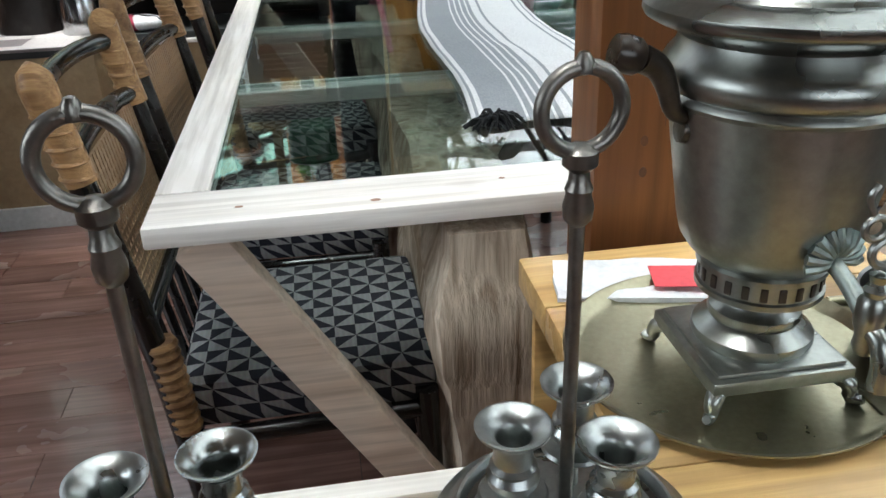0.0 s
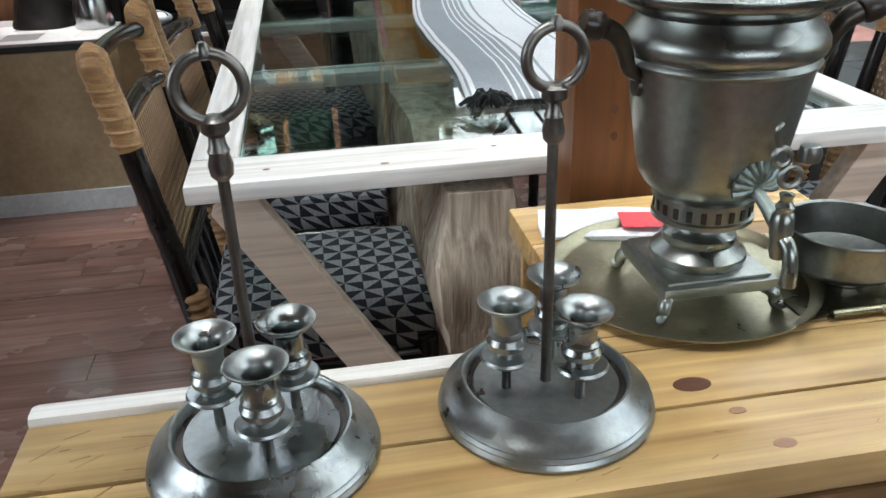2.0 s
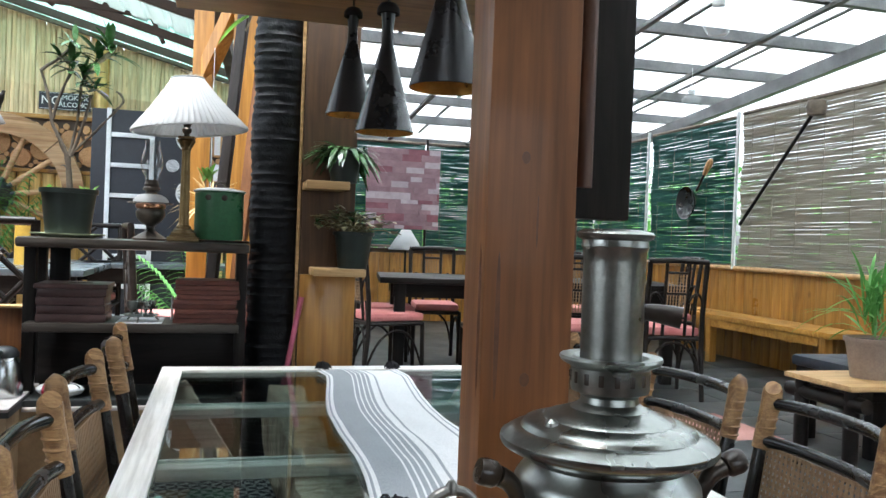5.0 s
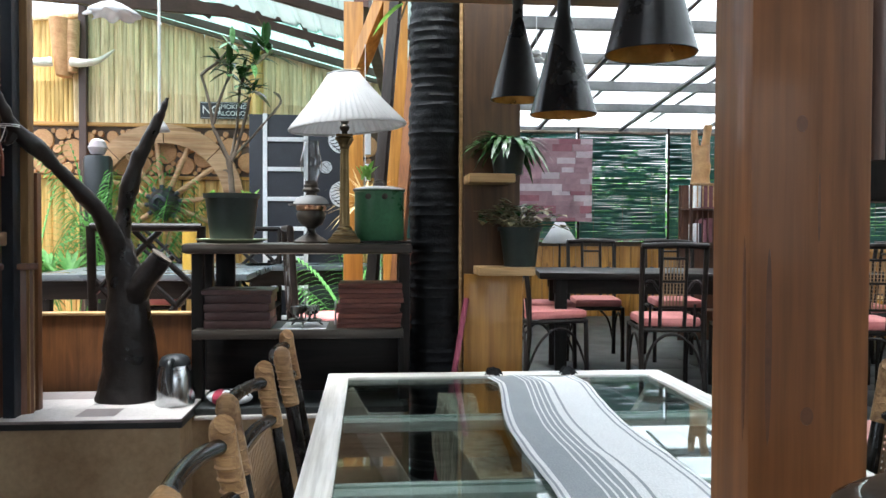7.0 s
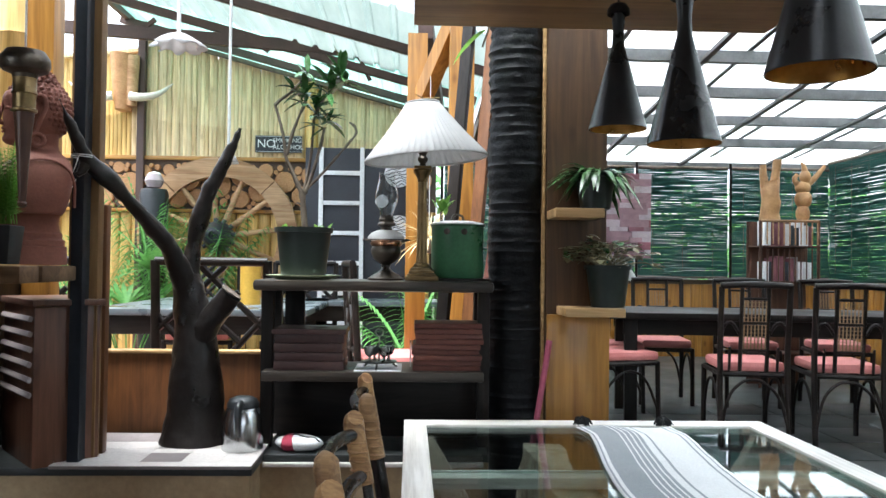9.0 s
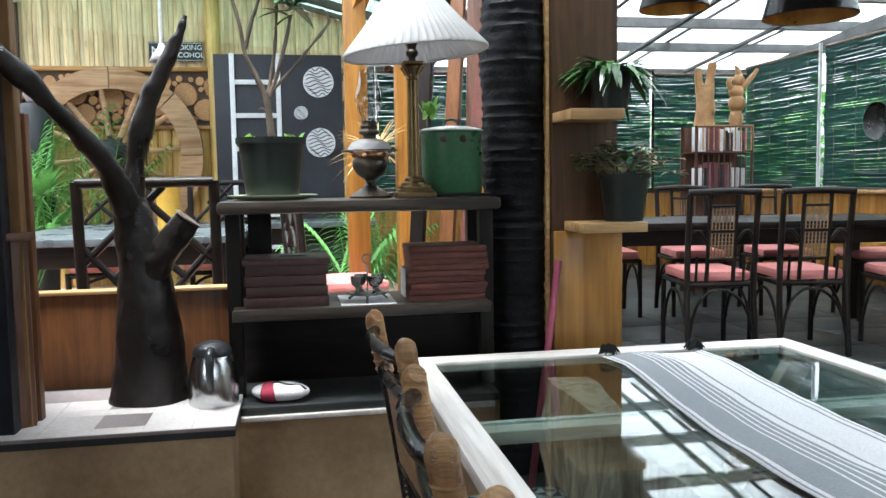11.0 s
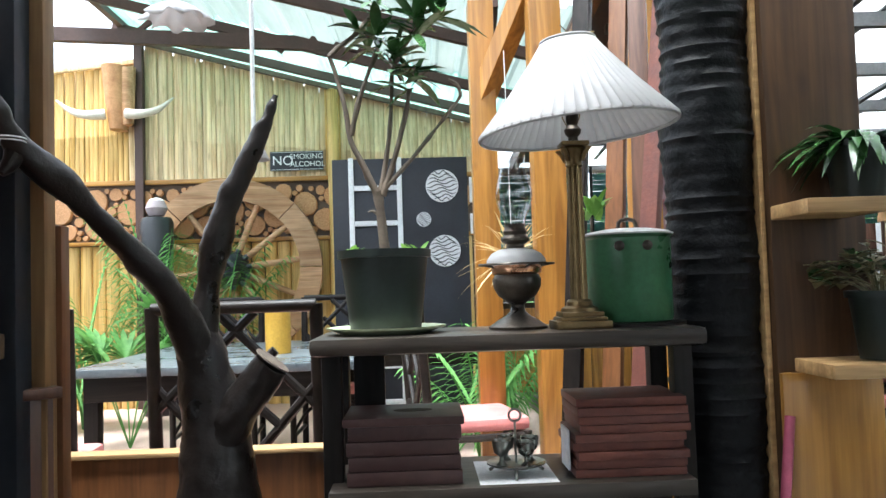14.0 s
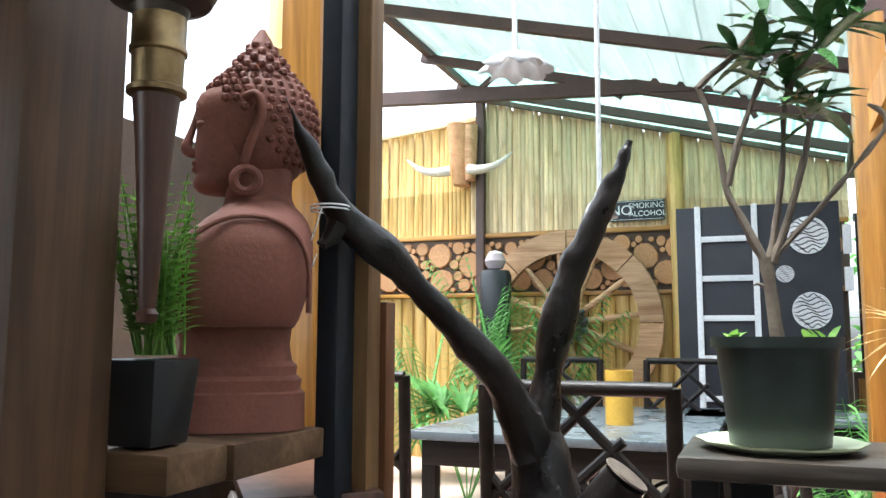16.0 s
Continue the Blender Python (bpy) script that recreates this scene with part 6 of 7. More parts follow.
pole = finish("pole", lathe(B(), [(0.024, 0.0), (0.0245, 0.3), (0.026, 0.302), (0.0245, 0.305), (0.024, 0.62), (0.026, 0.622), (0.024, 0.626), (0.0235, 1.0)], 8), M["bamboo"], bw)
pole_gold = finish("pole", lathe(B(), [(0.024, 0.0), (0.0245, 0.4), (0.026, 0.402), (0.0245, 0.405), (0.0235, 1.0)], 8), M["bamboo_gold"], bw)
x = WX0 + 0.04
first = {}
i = 0
while x < WX1:
    gold = x < -3.75 or abs(x + 1.77) < 0.05
    src = pole_gold if gold else pole
    ob = src if src not in first else bpy.data.objects.new("pole", src.data)
    if src in first:
        scene.collection.objects.link(ob)
        ob.parent = bw
    first[src] = 1
    z0, z1 = 2.52 + rg.uniform(-0.01, 0.0), wall_top(x) - 0.03 + rg.uniform(-0.01, 0.01)
    fat = rg.uniform(0.85, 1.15)
    ob.matrix_basis = Matrix.Translation((x, WY + rg.uniform(-0.004, 0.004), z0)) @ Euler((rg.uniform(-0.01, 0.01), rg.uniform(-0.012, 0.012), rg.choice((0, math.pi)))).to_matrix().to_4x4() @ Matrix.Diagonal((fat * 1.04, fat * 0.4, z1 - z0, 1))
    x += 0.0465 * fat + rg.uniform(0.0, 0.003)
    i += 1
bm = B()
for k in range(18):
    xx = WX0 + k * 0.25
    box(bm, xx, min(xx + 0.25, WX1), WY + 0.022, WY + 0.03, 2.5, wall_top(xx + 0.25) - 0.02)
part("backing", bm, M["bamboo"], bw)
part("top_rail", bar(B(), (-3.6, WY - 0.04, wall_top(-3.59) - 0.02), (WX1, WY - 0.04, wall_top(WX1) - 0.02), 0.05, 0.05, 0.01), M["twig"], bw, "bamboo top rail")
part("top_rail", bar(B(), (WX0, WY - 0.04, wall_top(WX0) - 0.02), (-3.62, WY - 0.04, wall_top(-3.61) - 0.02), 0.05, 0.05, 0.01), M["bamboo"], bw)
part("bottom_rail", box(B(), WX0, WX1, WY - 0.06, WY - 0.025, 2.47, 2.515, 0.006), M["yellow_x"], bw, "varnished pine bottom rail")
part("upright_pole", lathe(B(), [(0.055, RAISED), (0.055, 3.36), (0.0, 3.38)], 14, Matrix.Translation((-1.76, WY - 0.06, 0))), M["bamboo_gold"], bw, "stout golden bamboo upright")

# band of sawn log ends and plank wainscot below
lg = thing("log_end_panel", (0, 0, 0), "wall band set with sawn round log ends", "wall panel", kind="structure")
part("bed", box(B(), WX0, WX1, WY, WY + 0.05, 1.9, 2.46), M["wall"], lg)
placed = []
tries = 0
while len(placed) < 240 and tries < 14000:
    tries += 1
    r = (0.125, 0.105, 0.085, 0.065, 0.048, 0.034, 0.026)[min(tries // 1500, 6)]
    px, pz = rg.uniform(WX0 + 0.1, WX1 - 0.15), rg.uniform(1.93 + r, 2.45 - r)
    if all((px - a) ** 2 + (pz - b) ** 2 > (0.97 * (r + c)) ** 2 for a, b, c in placed):
        placed.append((px, pz, r))
disc = None
for px, pz, r in placed:
    if disc is None:
        ob = disc = finish("log_end", lathe(B(), [(1.0, 0.0), (1.0, 0.8), (0.93, 1.0), (0.0, 1.0)], 11, None, 0.04), M["log_end"], lg)
    else:
        ob = bpy.data.objects.new("log_end", disc.data)
        scene.collection.objects.link(ob)
        ob.parent = lg
    ob.matrix_basis = Matrix.Translation((px, WY, pz)) @ Matrix.Rotation(radians(90), 4, "X") @ Matrix.Rotation(rg.uniform(0, 6), 4, "Z") @ Matrix.Diagonal((r * rg.uniform(0.9, 1.05), r, 0.03 + rg.uniform(0, 0.025), 1))
wp = thing("wainscot", (0, 0, 0), "lower wall of varnished half-round yellow planks", "wall panel", kind="structure")
pk0 = None
x = WX0 + 0.07
while x < WX1:
    if pk0 is None:
        ob = pk0 = finish("plank", lathe(B(), [(0.065, 0.0), (0.066, 0.5), (0.064, 1.0)], 10, Matrix.Diagonal((1, 0.6, 1, 1))), M["bamboo_gold"], wp)
    else:
        ob = bpy.data.objects.new("plank", pk0.data)
        scene.collection.objects.link(ob)
        ob.parent = wp
    ob.matrix_basis = Matrix.Translation((x, WY - 0.0, RAISED)) @ Matrix.Diagonal((rg.uniform(0.9, 1.1), 1, 1.88 - RAISED, 1))
    x += 0.128
part("cap_rail", box(B(), WX0, WX1, WY - 0.07, WY - 0.03, 1.885, 1.925, 0.006), M["yellow_x"], wp)

# cart wheel
wh = thing("cart_wheel", (-2.75, 8.24, 1.62), "old wooden cart wheel with a dark iron hub", "cart wheel")
bm = B()
n = 64
for k in range(8):
    a0, a1 = 2 * math.pi * k / 8 + 0.006, 2 * math.pi * (k + 1) / 8 - 0.006
    bm = B()
    rows = []
    for i in range(9):
        a = a0 + (a1 - a0) * i / 8
        rows.append([bm.verts.new((r * math.cos(a), y, r * math.sin(a))) for r, y in ((0.66, -0.045), (0.87, -0.045), (0.87, 0.045), (0.66, 0.045))])
    for a, b in zip(rows, rows[1:]):
        for j in range(4):
            bm.faces.new((a[j], a[(j + 1) % 4], b[(j + 1) % 4], b[j]))
    bm.faces.new(rows[0])
    bm.faces.new(rows[-1][::-1])
    part("felloe", bm, M["wheel"], wh)
for k in range(12):
    a = 2 * math.pi * k / 12 + 0.12
    part("spoke", tube(B(), [(0.1 * math.cos(a), 0, 0.1 * math.sin(a)), (0.4 * math.cos(a), 0, 0.4 * math.sin(a)), (0.67 * math.cos(a), 0, 0.67 * math.sin(a))], [0.034, 0.03, 0.028], 10), M["wheel"], wh)
    part("spoke_iron", tube(B(), [(0.11 * math.cos(a), -0.03, 0.11 * math.sin(a)), (0.2 * math.cos(a), -0.03, 0.2 * math.sin(a))], [0.03, 0.024], 8), M["hub"], wh, "dark iron spoke strap")
part("hub", lathe(B(), [(0.0, -0.1), (0.16, -0.1), (0.17, 0.02), (0.14, 0.1), (0.12, 0.18), (0.085, 0.24), (0.05, 0.25), (0.05, 0.2), (0.0, 0.2)], 28, Matrix.Rotation(radians(90), 4, "X")), M["hub"], wh, "blue-black iron hub")

# black divider with white ladder and patterned discs
cb = thing("black_divider", (0, 6.8, RAISED), "tall black painted divider with a white ladder and patterned discs", "room divider")
part("panel", box(B(), -1.62, -0.55, 0.0, 0.06, 0, 2.115, 0.004), M["slate"], cb)
ldr = part("ladder", box(B(), -1.49, -1.45, -0.03, -0.002, 0, 2.12, 0.003), M["white"], cb, "white painted ladder")
part("rail", box(B(), -1.11, -1.07, -0.03, -0.002, 0, 2.12, 0.003), M["white"], ldr)
for k in range(7):
    z = 1.88 - 0.28 * k
    part("rung", box(B(), -1.449, -1.111, -0.028, -0.004, z - 0.02, z + 0.02, 0.003), M["white"], ldr)
for cx, cz, r in ((-0.752, 1.884, 0.13), (-0.905, 1.622, 0.058), (-0.745, 1.368, 0.125)):
    dsk = part("disc", lathe(B(), [(0.0, 0.018), (r * 0.98, 0.018), (r, 0.012), (r, 0.002)], 40, Matrix.Translation((cx, 0, cz)) @ Matrix.Rotation(radians(90), 4, "X")), M["white"], cb, "white disc with dark wavy lines")
    for k in range(9):
        z = -r * 0.82 + r * 1.64 * k / 8
        hw = math.sqrt(max(r * r * 0.9 - z * z, 0.0001))
        pts = [(cx - hw + 2 * hw * j / 8, -0.019, cz + z + 0.014 * r / 0.13 * math.sin(j * 1.3 + k)) for j in range(9)]
        part("wavy_line", tube(B(), pts, [0.001] + [0.0042 * r / 0.13] * 7 + [0.001], 5), M["slate"], dsk)
part("side_plaque", box(B(), -0.535, -0.48, 0.0, 0.03, 1.75, 1.95, 0.003), M["paper"], cb, "small pale framed plaque")
part("side_plaque", box(B(), -0.535, -0.48, 0.0, 0.03, 1.5, 1.66, 0.003), M["paper"], cb, "small pale framed plaque")

# sign


def letters(text, size, loc, material, parent):
    cu_ = bpy.data.curves.new("lettering", "FONT")
    cu_.body, cu_.size, cu_.extrude, cu_.align_x, cu_.align_y = text, size, 0.002, "LEFT", "CENTER"
    tmp = bpy.data.objects.new("lettering", cu_)
    scene.collection.objects.link(tmp)
    me = bpy.data.meshes.new_from_object(tmp.evaluated_get(bpy.context.evaluated_depsgraph_get()))
    bpy.data.objects.remove(tmp)
    me.materials.append(material)
    ob = new("lettering", me)
    ob.parent = parent
    ob.matrix_basis = pose(*loc, 90, 0, 0)
    return ob


sg = thing("notice_sign", (-2.38, 8.33, 2.57), "black sign lettered in white on the bamboo wall", "sign")
part("plate", box(B(), 0, 0.52, 0, 0.015, 0, 0.19, 0.003), M["slate"], sg)
part("border", box(B(), 0.008, 0.512, -0.003, -0.0005, 0.008, 0.012), M["white"], sg)
part("border", box(B(), 0.008, 0.512, -0.003, -0.0005, 0.178, 0.182), M["white"], sg)
letters("NO", 0.13, (0.02, -0.003, 0.095), M["white"], sg)
letters("SMOKING", 0.072, (0.195, -0.003, 0.135), M["white"], sg)
letters("ALCOHOL", 0.072, (0.195, -0.003, 0.06), M["white"], sg)

# horned skull board
bh = thing("horn_trophy", (-3.83, 8.28, 2.98), "horn trophy on a split log on the bamboo wall", "trophy")
part("log", rough_up(lathe(B(), [(0.0, 0), (0.09, 0.02), (0.11, 0.3), (0.14, 0.64), (0.0, 0.66)], 14), 0.03, 6), M["log_end"], bh)
part("log", rough_up(lathe(B(), [(0.0, 0.05), (0.06, 0.06), (0.07, 0.4), (0.08, 0.62), (0.0, 0.64)], 12, Matrix.Translation((0.11, -0.03, 0))), 0.02, 6), M["wheel"], bh)
for s, b0 in ((-1, -0.08), (1, 0.12)):
    part("horn", tube(B(), [(b0, -0.1, 0.16), (b0 + s * 0.12, -0.13, 0.14), (b0 + s * 0.3, -0.13, 0.17), (b0 + s * 0.46, -0.12, 0.3)], [0.05, 0.045, 0.032, 0.008], 12, True, 2), M["horn"], bh, "bleached curved horn")

# drum pot with ball, yellow seat, boards
dc = thing("dark_column_vase", (-3.35, 7.9, RAISED), "tall black jar with a red and white ball on it", "jar")
part("jar", lathe(B(), [(0.0, 0), (0.13, 0), (0.15, 0.4), (0.14, 1.2), (0.15, 1.75), (0.13, 1.8), (0.0, 1.8)], 24), M["black_plastic"], dc)
part("ball", lathe(B(), [(0.0, 1.8), (0.07, 1.82), (0.1, 1.89), (0.07, 1.96), (0.0, 1.98)], 22), M["fabric_pale"], dc, "red and white ball")
part("ball_cap", lathe(B(), [(0.0735, 1.955), (0.05, 1.975), (0.0, 1.988)], 22), M["white"], dc)


def dark_table(name, at, sx, sy, label):
    t = thing(name, at, label, "table")
    part("tabletop", box(B(), -sx, sx, -sy, sy, 0.70, 0.74, 0.006), M["sky_sheen_top"], t, "dark top with sky reflection put into its colour")
    part("apron", box(B(), -sx + 0.06, sx - 0.06, -sy + 0.05, -sy + 0.08, 0.58, 0.699, 0.003), M["dark"], t)
    part("apron", box(B(), -sx + 0.06, sx - 0.06, sy - 0.08, sy - 0.05, 0.58, 0.699, 0.003), M["dark"], t)
    for ax in (-1, 1):
        for ay in (-1, 1):
            part("leg", box(B(), ax * (sx - 0.09) - 0.035, ax * (sx - 0.09) + 0.035, ay * (sy - 0.09) - 0.035, ay * (sy - 0.09) + 0.035, 0, 0.699, 0.004), M["dark_z"], t)
    return t


dark_table("garden_table", (-1.95, 5.2, RAISED), 0.68, 0.92, "black garden room table, its top coloured like reflected sky")
dark_table("side_table", (-0.95, 5.9, RAISED), 0.55, 0.3, "dark narrow table before the black divider")
vs = thing("yellow_vase", (-1.75, 4.95, RAISED + 0.741), "tall yellow painted tin on the garden table", "vase")
part("tin", lathe(B(), [(0.0, 0), (0.07, 0), (0.07, 0.27), (0.064, 0.27), (0.062, 0.02), (0, 0.02)], 26), M["yellow_pot"], vs)
gj = thing("glass_jar", (-1.92, 4.8, RAISED + 0.741), "small clear glass jar on the garden table", "jar")
part("jar", lathe(B(), [(0.0, 0), (0.045, 0), (0.05, 0.03), (0.05, 0.1), (0.035, 0.13), (0.04, 0.15)], 22), M["clear"], gj)


def lattice_chair(at, rz):
    """Dark rattan chair with crossed bars in its back; faces +y."""
    t = thing("lattice_chair", at, "dark rattan chair with a crossed-bar back and pink cushion", "chair", "chairs in the garden room", rz)
    w = 0.25
    for s in (-1, 1):
        part("back_post", tube(B(), [(s * w, 0.02, 0), (s * w, 0.0, 0.45), (s * w, -0.04, 1.04)], 0.021, 10, True, 1), M["rattan"], t)
        part("front_leg", tube(B(), [(s * w, 0.44, 0), (s * w, 0.44, 0.43)], 0.02, 10), M["rattan"], t)
        part("side_rail", tube(B(), [(s * w, 0.0, 0.41), (s * w, 0.44, 0.41)], 0.017, 8), M["rattan"], t)
        part("side_stretcher", tube(B(), [(s * w, 0.02, 0.18), (s * w, 0.44, 0.18)], 0.014, 8), M["rattan"], t)
        part("curved_brace", tube(B(), [(s * w, 0.44, 0.2), (s * w * 0.6, 0.44, 0.36), (0, 0.44, 0.4)], 0.011, 8, True, 2), M["rattan"], t)
    for z in (1.035, 0.52):
        part("back_rail", tube(B(), [(-w, -0.002 - 0.065 * (z - 0.45), z), (w, -0.002 - 0.065 * (z - 0.45), z)], 0.02, 10), M["rattan"], t)
    part("front_rail", tube(B(), [(-w, 0.44, 0.41), (w, 0.44, 0.41)], 0.017, 8), M["rattan"], t)
    for a, b in (((-w, 0.72), (0.06, 1.02)), ((-0.06, 1.02), (w, 0.72)) , ((-w, 0.8), (0.0, 0.52)), ((0.0, 0.52), (w, 0.8)), ((-0.12, 0.9), (0.14, 0.66)), ((0.12, 0.9), (-0.14, 0.66))):
        part("cross_bar", tube(B(), [(a[0], -0.02, a[1]), (b[0], -0.02, b[1])], 0.015, 8), M["rattan"], t)
    bm = B()
    box(bm, -w + 0.01, w - 0.01, 0.02, 0.46, 0.43, 0.49, 0.025)
    part("cushion", bm, M["pink"], t, "faded pink seat cushion")
    return t


lc = lattice_chair((-1.525, 2.93, RAISED), 0)
for p in (pose(-2.45, 3.3, RAISED, 0, 0, 6), pose(-1.5, 5.95, RAISED, 0, 0, 178), pose(-2.3, 6.0, RAISED, 0, 0, 184), pose(-0.97, 4.19, RAISED, 0, 0, -80)):
    copy_thing(lc, p)


def palm(at, height, count, seed, label, material="leaf_palm", spread=0.6):
    """A clump of arching feather fronds."""
    r = random.Random(seed)
    t = thing("palm_plant", at, label, "palm")
    for i in range(count):
        a = r.uniform(0, 6.28)
        L = height * r.uniform(0.7, 1.1)
        lean = r.uniform(0.15, spread)
        bm = B()
        pts = []
        for k in range(9):
            f = k / 8
            out = lean * L * f ** 1.6
            pts.append(Vector((math.cos(a) * out, math.sin(a) * out, L * (f - 0.42 * lean * f * f * f))))
        tube(bm, pts, [0.008 * (1 - 0.8 * k / 8) for k in range(9)], 5)
        for k in range(3, 9):
            for j in range(3):
                f = (k - 1 + j / 3) / 8
                q = pts[k - 1].lerp(pts[k], j / 3)
                for s in (-1, 1):
                    d = Vector((-math.sin(a) * s + 0.6 * math.cos(a), math.cos(a) * s + 0.6 * math.sin(a), 0.25))
                    leaf(bm, q, d, 0.3 * height * 0.75 * (1.25 - f) + 0.04, 0.02, 0.55, segs=3)
        part("frond", bm, M[material], t)
    return t


for at, h, c, sd in (((-3.15, 7.3, RAISED + 0.3), 1.7, 13, 1), ((-3.75, 7.2, RAISED), 1.5, 11, 2), ((-2.7, 7.6, RAISED + 0.2), 1.5, 9, 3), ((-0.62, 5.2, RAISED), 1.1, 12, 4), ((-0.3, 6.4, RAISED), 0.9, 9, 5)):
    palm(at, h, c, sd, "feathery green palm in the garden room")
fanp = thing("fan_palm", (-3.05, 6.3, RAISED), "broad fan palm with spreading bright leaves", "palm")
for i in range(8):
    a, h = rg.uniform(0, 6.28), rg.uniform(0.55, 1.0)
    c = Vector((math.cos(a) * 0.25, math.sin(a) * 0.25, h))
    part("stalk", tube(B(), [(0, 0, 0), c], 0.006, 5), M["leaf_palm"], fanp)
    bm = B()
    for k in range(15):
        b = radians(-95 + 190 * k / 14)
        d = Vector((math.cos(a) * math.cos(b) * 0.6 - math.sin(a) * math.sin(b), math.sin(a) * math.cos(b) * 0.6 + math.cos(a) * math.sin(b), 0.75 * math.cos(b)))
        leaf(bm, c, d, 0.38, 0.05, 0.2, segs=3)
    part("fan_leaf", bm, M["leaf_palm"], fanp)
sp = thing("spider_plant", (-0.52, 4.15, 1.5), "straw-coloured spiky plant hung on the timber post", "hanging plant")
for i in range(46):
    a, el = rg.uniform(0, 6.28), rg.uniform(-0.3, 1.2)
    part("blade", leaf(B(), (0, 0, 0), (math.cos(a) * math.cos(el), math.sin(a) * math.cos(el), math.sin(el)), rg.uniform(0.2, 0.36), 0.012, rg.uniform(0.1, 0.5), segs=4), M["leaf_straw"], sp)
part("basket", lathe(B(), [(0.0, -0.1), (0.05, -0.09), (0.07, -0.02), (0.065, 0.0)], 18), M["twig"], sp)
part("hanger", tube(B(), [(0, 0, 0), (0, 0.05, 1.0)], 0.002, 5), M["cord"], sp)

# timber frame between garden room and hall
for (x, y, w, h) in ((-0.60, 4.55, 0.13, 2.55), (-0.33, 4.2, 0.15, 3.2), (0.02, 3.82, 0.12, 2.75)):
    single("timber_post", box(B(), -w / 2, w / 2, -w / 2, w / 2, 0, h, 0.005), M["yellow"], "orange stained timber frame post", "post", "timber frame posts", at=(x, y, RAISED), kind="structure")
structure("timber_brace", bar(B(), (-0.60, 4.55, 2.35), (-0.33, 4.2, 2.95), 0.1, 0.1, 0.004), M["yellow"], "orange stained diagonal timber brace", "beam")
structure("timber_brace", bar(B(), (-0.33, 4.2, 3.1), (0.25, 3.7, 3.1), 0.11, 0.13, 0.004), M["yellow"], "orange stained timber beam", "beam")
structure("timber_beam", bar(B(), (-0.55, 4.55, 2.9), (-0.3, 8.3, 2.9), 0.1, 0.14, 0.004), M["purlin_brown"], "brown beam along the room divide", "beam")
for k, (x, y, tilt) in enumerate(((-0.30, 2.78, 0.10), (-0.38, 2.82, 0.14), (-0.45, 2.86, 0.10), (-0.25, 2.74, 0.16))):
    single("leaning_plank", bar(B(), (x - 0.12 * k * 0.4, y, RAISED), (x + tilt, y + 0.25, 2.45 + 0.08 * k), 0.06, 0.03, 0.003), M[("boxwood", "post", "dark_z", "brick")[k]], "long plank leaning behind the trunk", "plank", "leaning planks")
vine = thing("hanging_vine", (-0.27, 2.25, 2.28), "vine with two large green leaves by the beam", "vine")
part("stem", tube(B(), [(-0.12, 0.2, 0.5), (-0.1, 0.1, 0.2), (-0.06, 0.02, 0.0), (-0.1, 0.0, -0.12)], 0.004, 6, True, 2), M["twig"], vine)
for p, d in (((-0.06, 0.0, 0.02), (-0.6, -0.3, -0.05)), ((-0.03, -0.02, 0.1), (0.5, -0.6, 0.1)), ((-0.09, 0, -0.06), (-0.7, 0, -0.5))):
    part("leaf", leaf(B(), p, d, 0.15, 0.075, 0.3, segs=6), M["leaf_bright"], vine)

# hanging glass lamps of the garden room
fl2 = thing("frilled_lamp", (-1.95, 3.8, 2.56), "frilled white glass lamp on a white rod", "ceiling lamp")
bm = B()
rows = []
n = 48
for r, z, f in ((0.02, 0.06, 0.0), (0.06, 0.045, 0.02), (0.11, 0.01, 0.12), (0.135, -0.02, 0.2)):
    rows.append([bm.verts.new((r * (1 + f * math.sin(8 * 2 * math.pi * i / n)) * math.cos(2 * math.pi * i / n), r * (1 + f * math.sin(8 * 2 * math.pi * i / n)) * math.sin(2 * math.pi * i / n), z + f * 0.06 * math.cos(8 * 2 * math.pi * i / n))) for i in range(n)])
for a, b in zip(rows, rows[1:]):
    for i in range(n):
        bm.faces.new((a[i], a[(i + 1) % n], b[(i + 1) % n], b[i]))
part("shade", bm, M["shade"], fl2, "frilled white glass shade", solid=0.004)
part("rod", tube(B(), [(0, 0, 0.05), (0, 0, 0.95)], 0.011, 8), M["cord"], fl2)
cl = thing("cord_lamp", (-1.42, 2.72, 1.76), "small white bell lamp on a long white cord", "ceiling lamp")
part("shade", lathe(B(), [(0.045, 0.0), (0.03, 0.03), (0.014, 0.05), (0.01, 0.065)], 22), M["shade"], cl, solid=0.002)
part("cord", tube(B(), [(0, 0, 0.06), (0, 0, 1.6)], 0.0065, 8), M["cord"], cl)

# ---- hall with reed blinds ----
rh = random.Random(31)


def blind(name, a, b, z0, z1, material, label):
    """Reed blind hung from a to b (plan), from z1 down to z0: single reeds with light between them."""
    t = thing(name, (0, 0, 0), label, "blind", "reed blinds")
    a, b = Vector((*a, 0)), Vector((*b, 0))
    L, u = (b - a).length, (b - a).normalized()
    nrm = Vector((-u.y, u.x, 0))
    verts, faces = [], []
    z = z0
    while z < z1 - 0.02:
        h = rh.uniform(0.011, 0.016)
        segs, lift = 7, rh.uniform(-0.002, 0.002)
        ph = rh.uniform(0, 6)
        base = len(verts)
        for s in range(segs + 1):
            p = a + u * (L * s / segs) + nrm * (0.006 * math.sin(s * 1.3 + ph) + 0.012 * math.sin(z * 9))
            dz = lift + 0.0035 * math.sin(s * 0.9 + ph) + rh.uniform(-0.0012, 0.0012)
            for dn, dh in ((-0.003, 0), (0.003, 0.0), (0.003, h), (-0.003, h)):
                verts.append(p + nrm * dn + Vector((0, 0, z + dz + dh)))
        for s in range(segs):
            q, r = base + 4 * s, base + 4 * s + 4
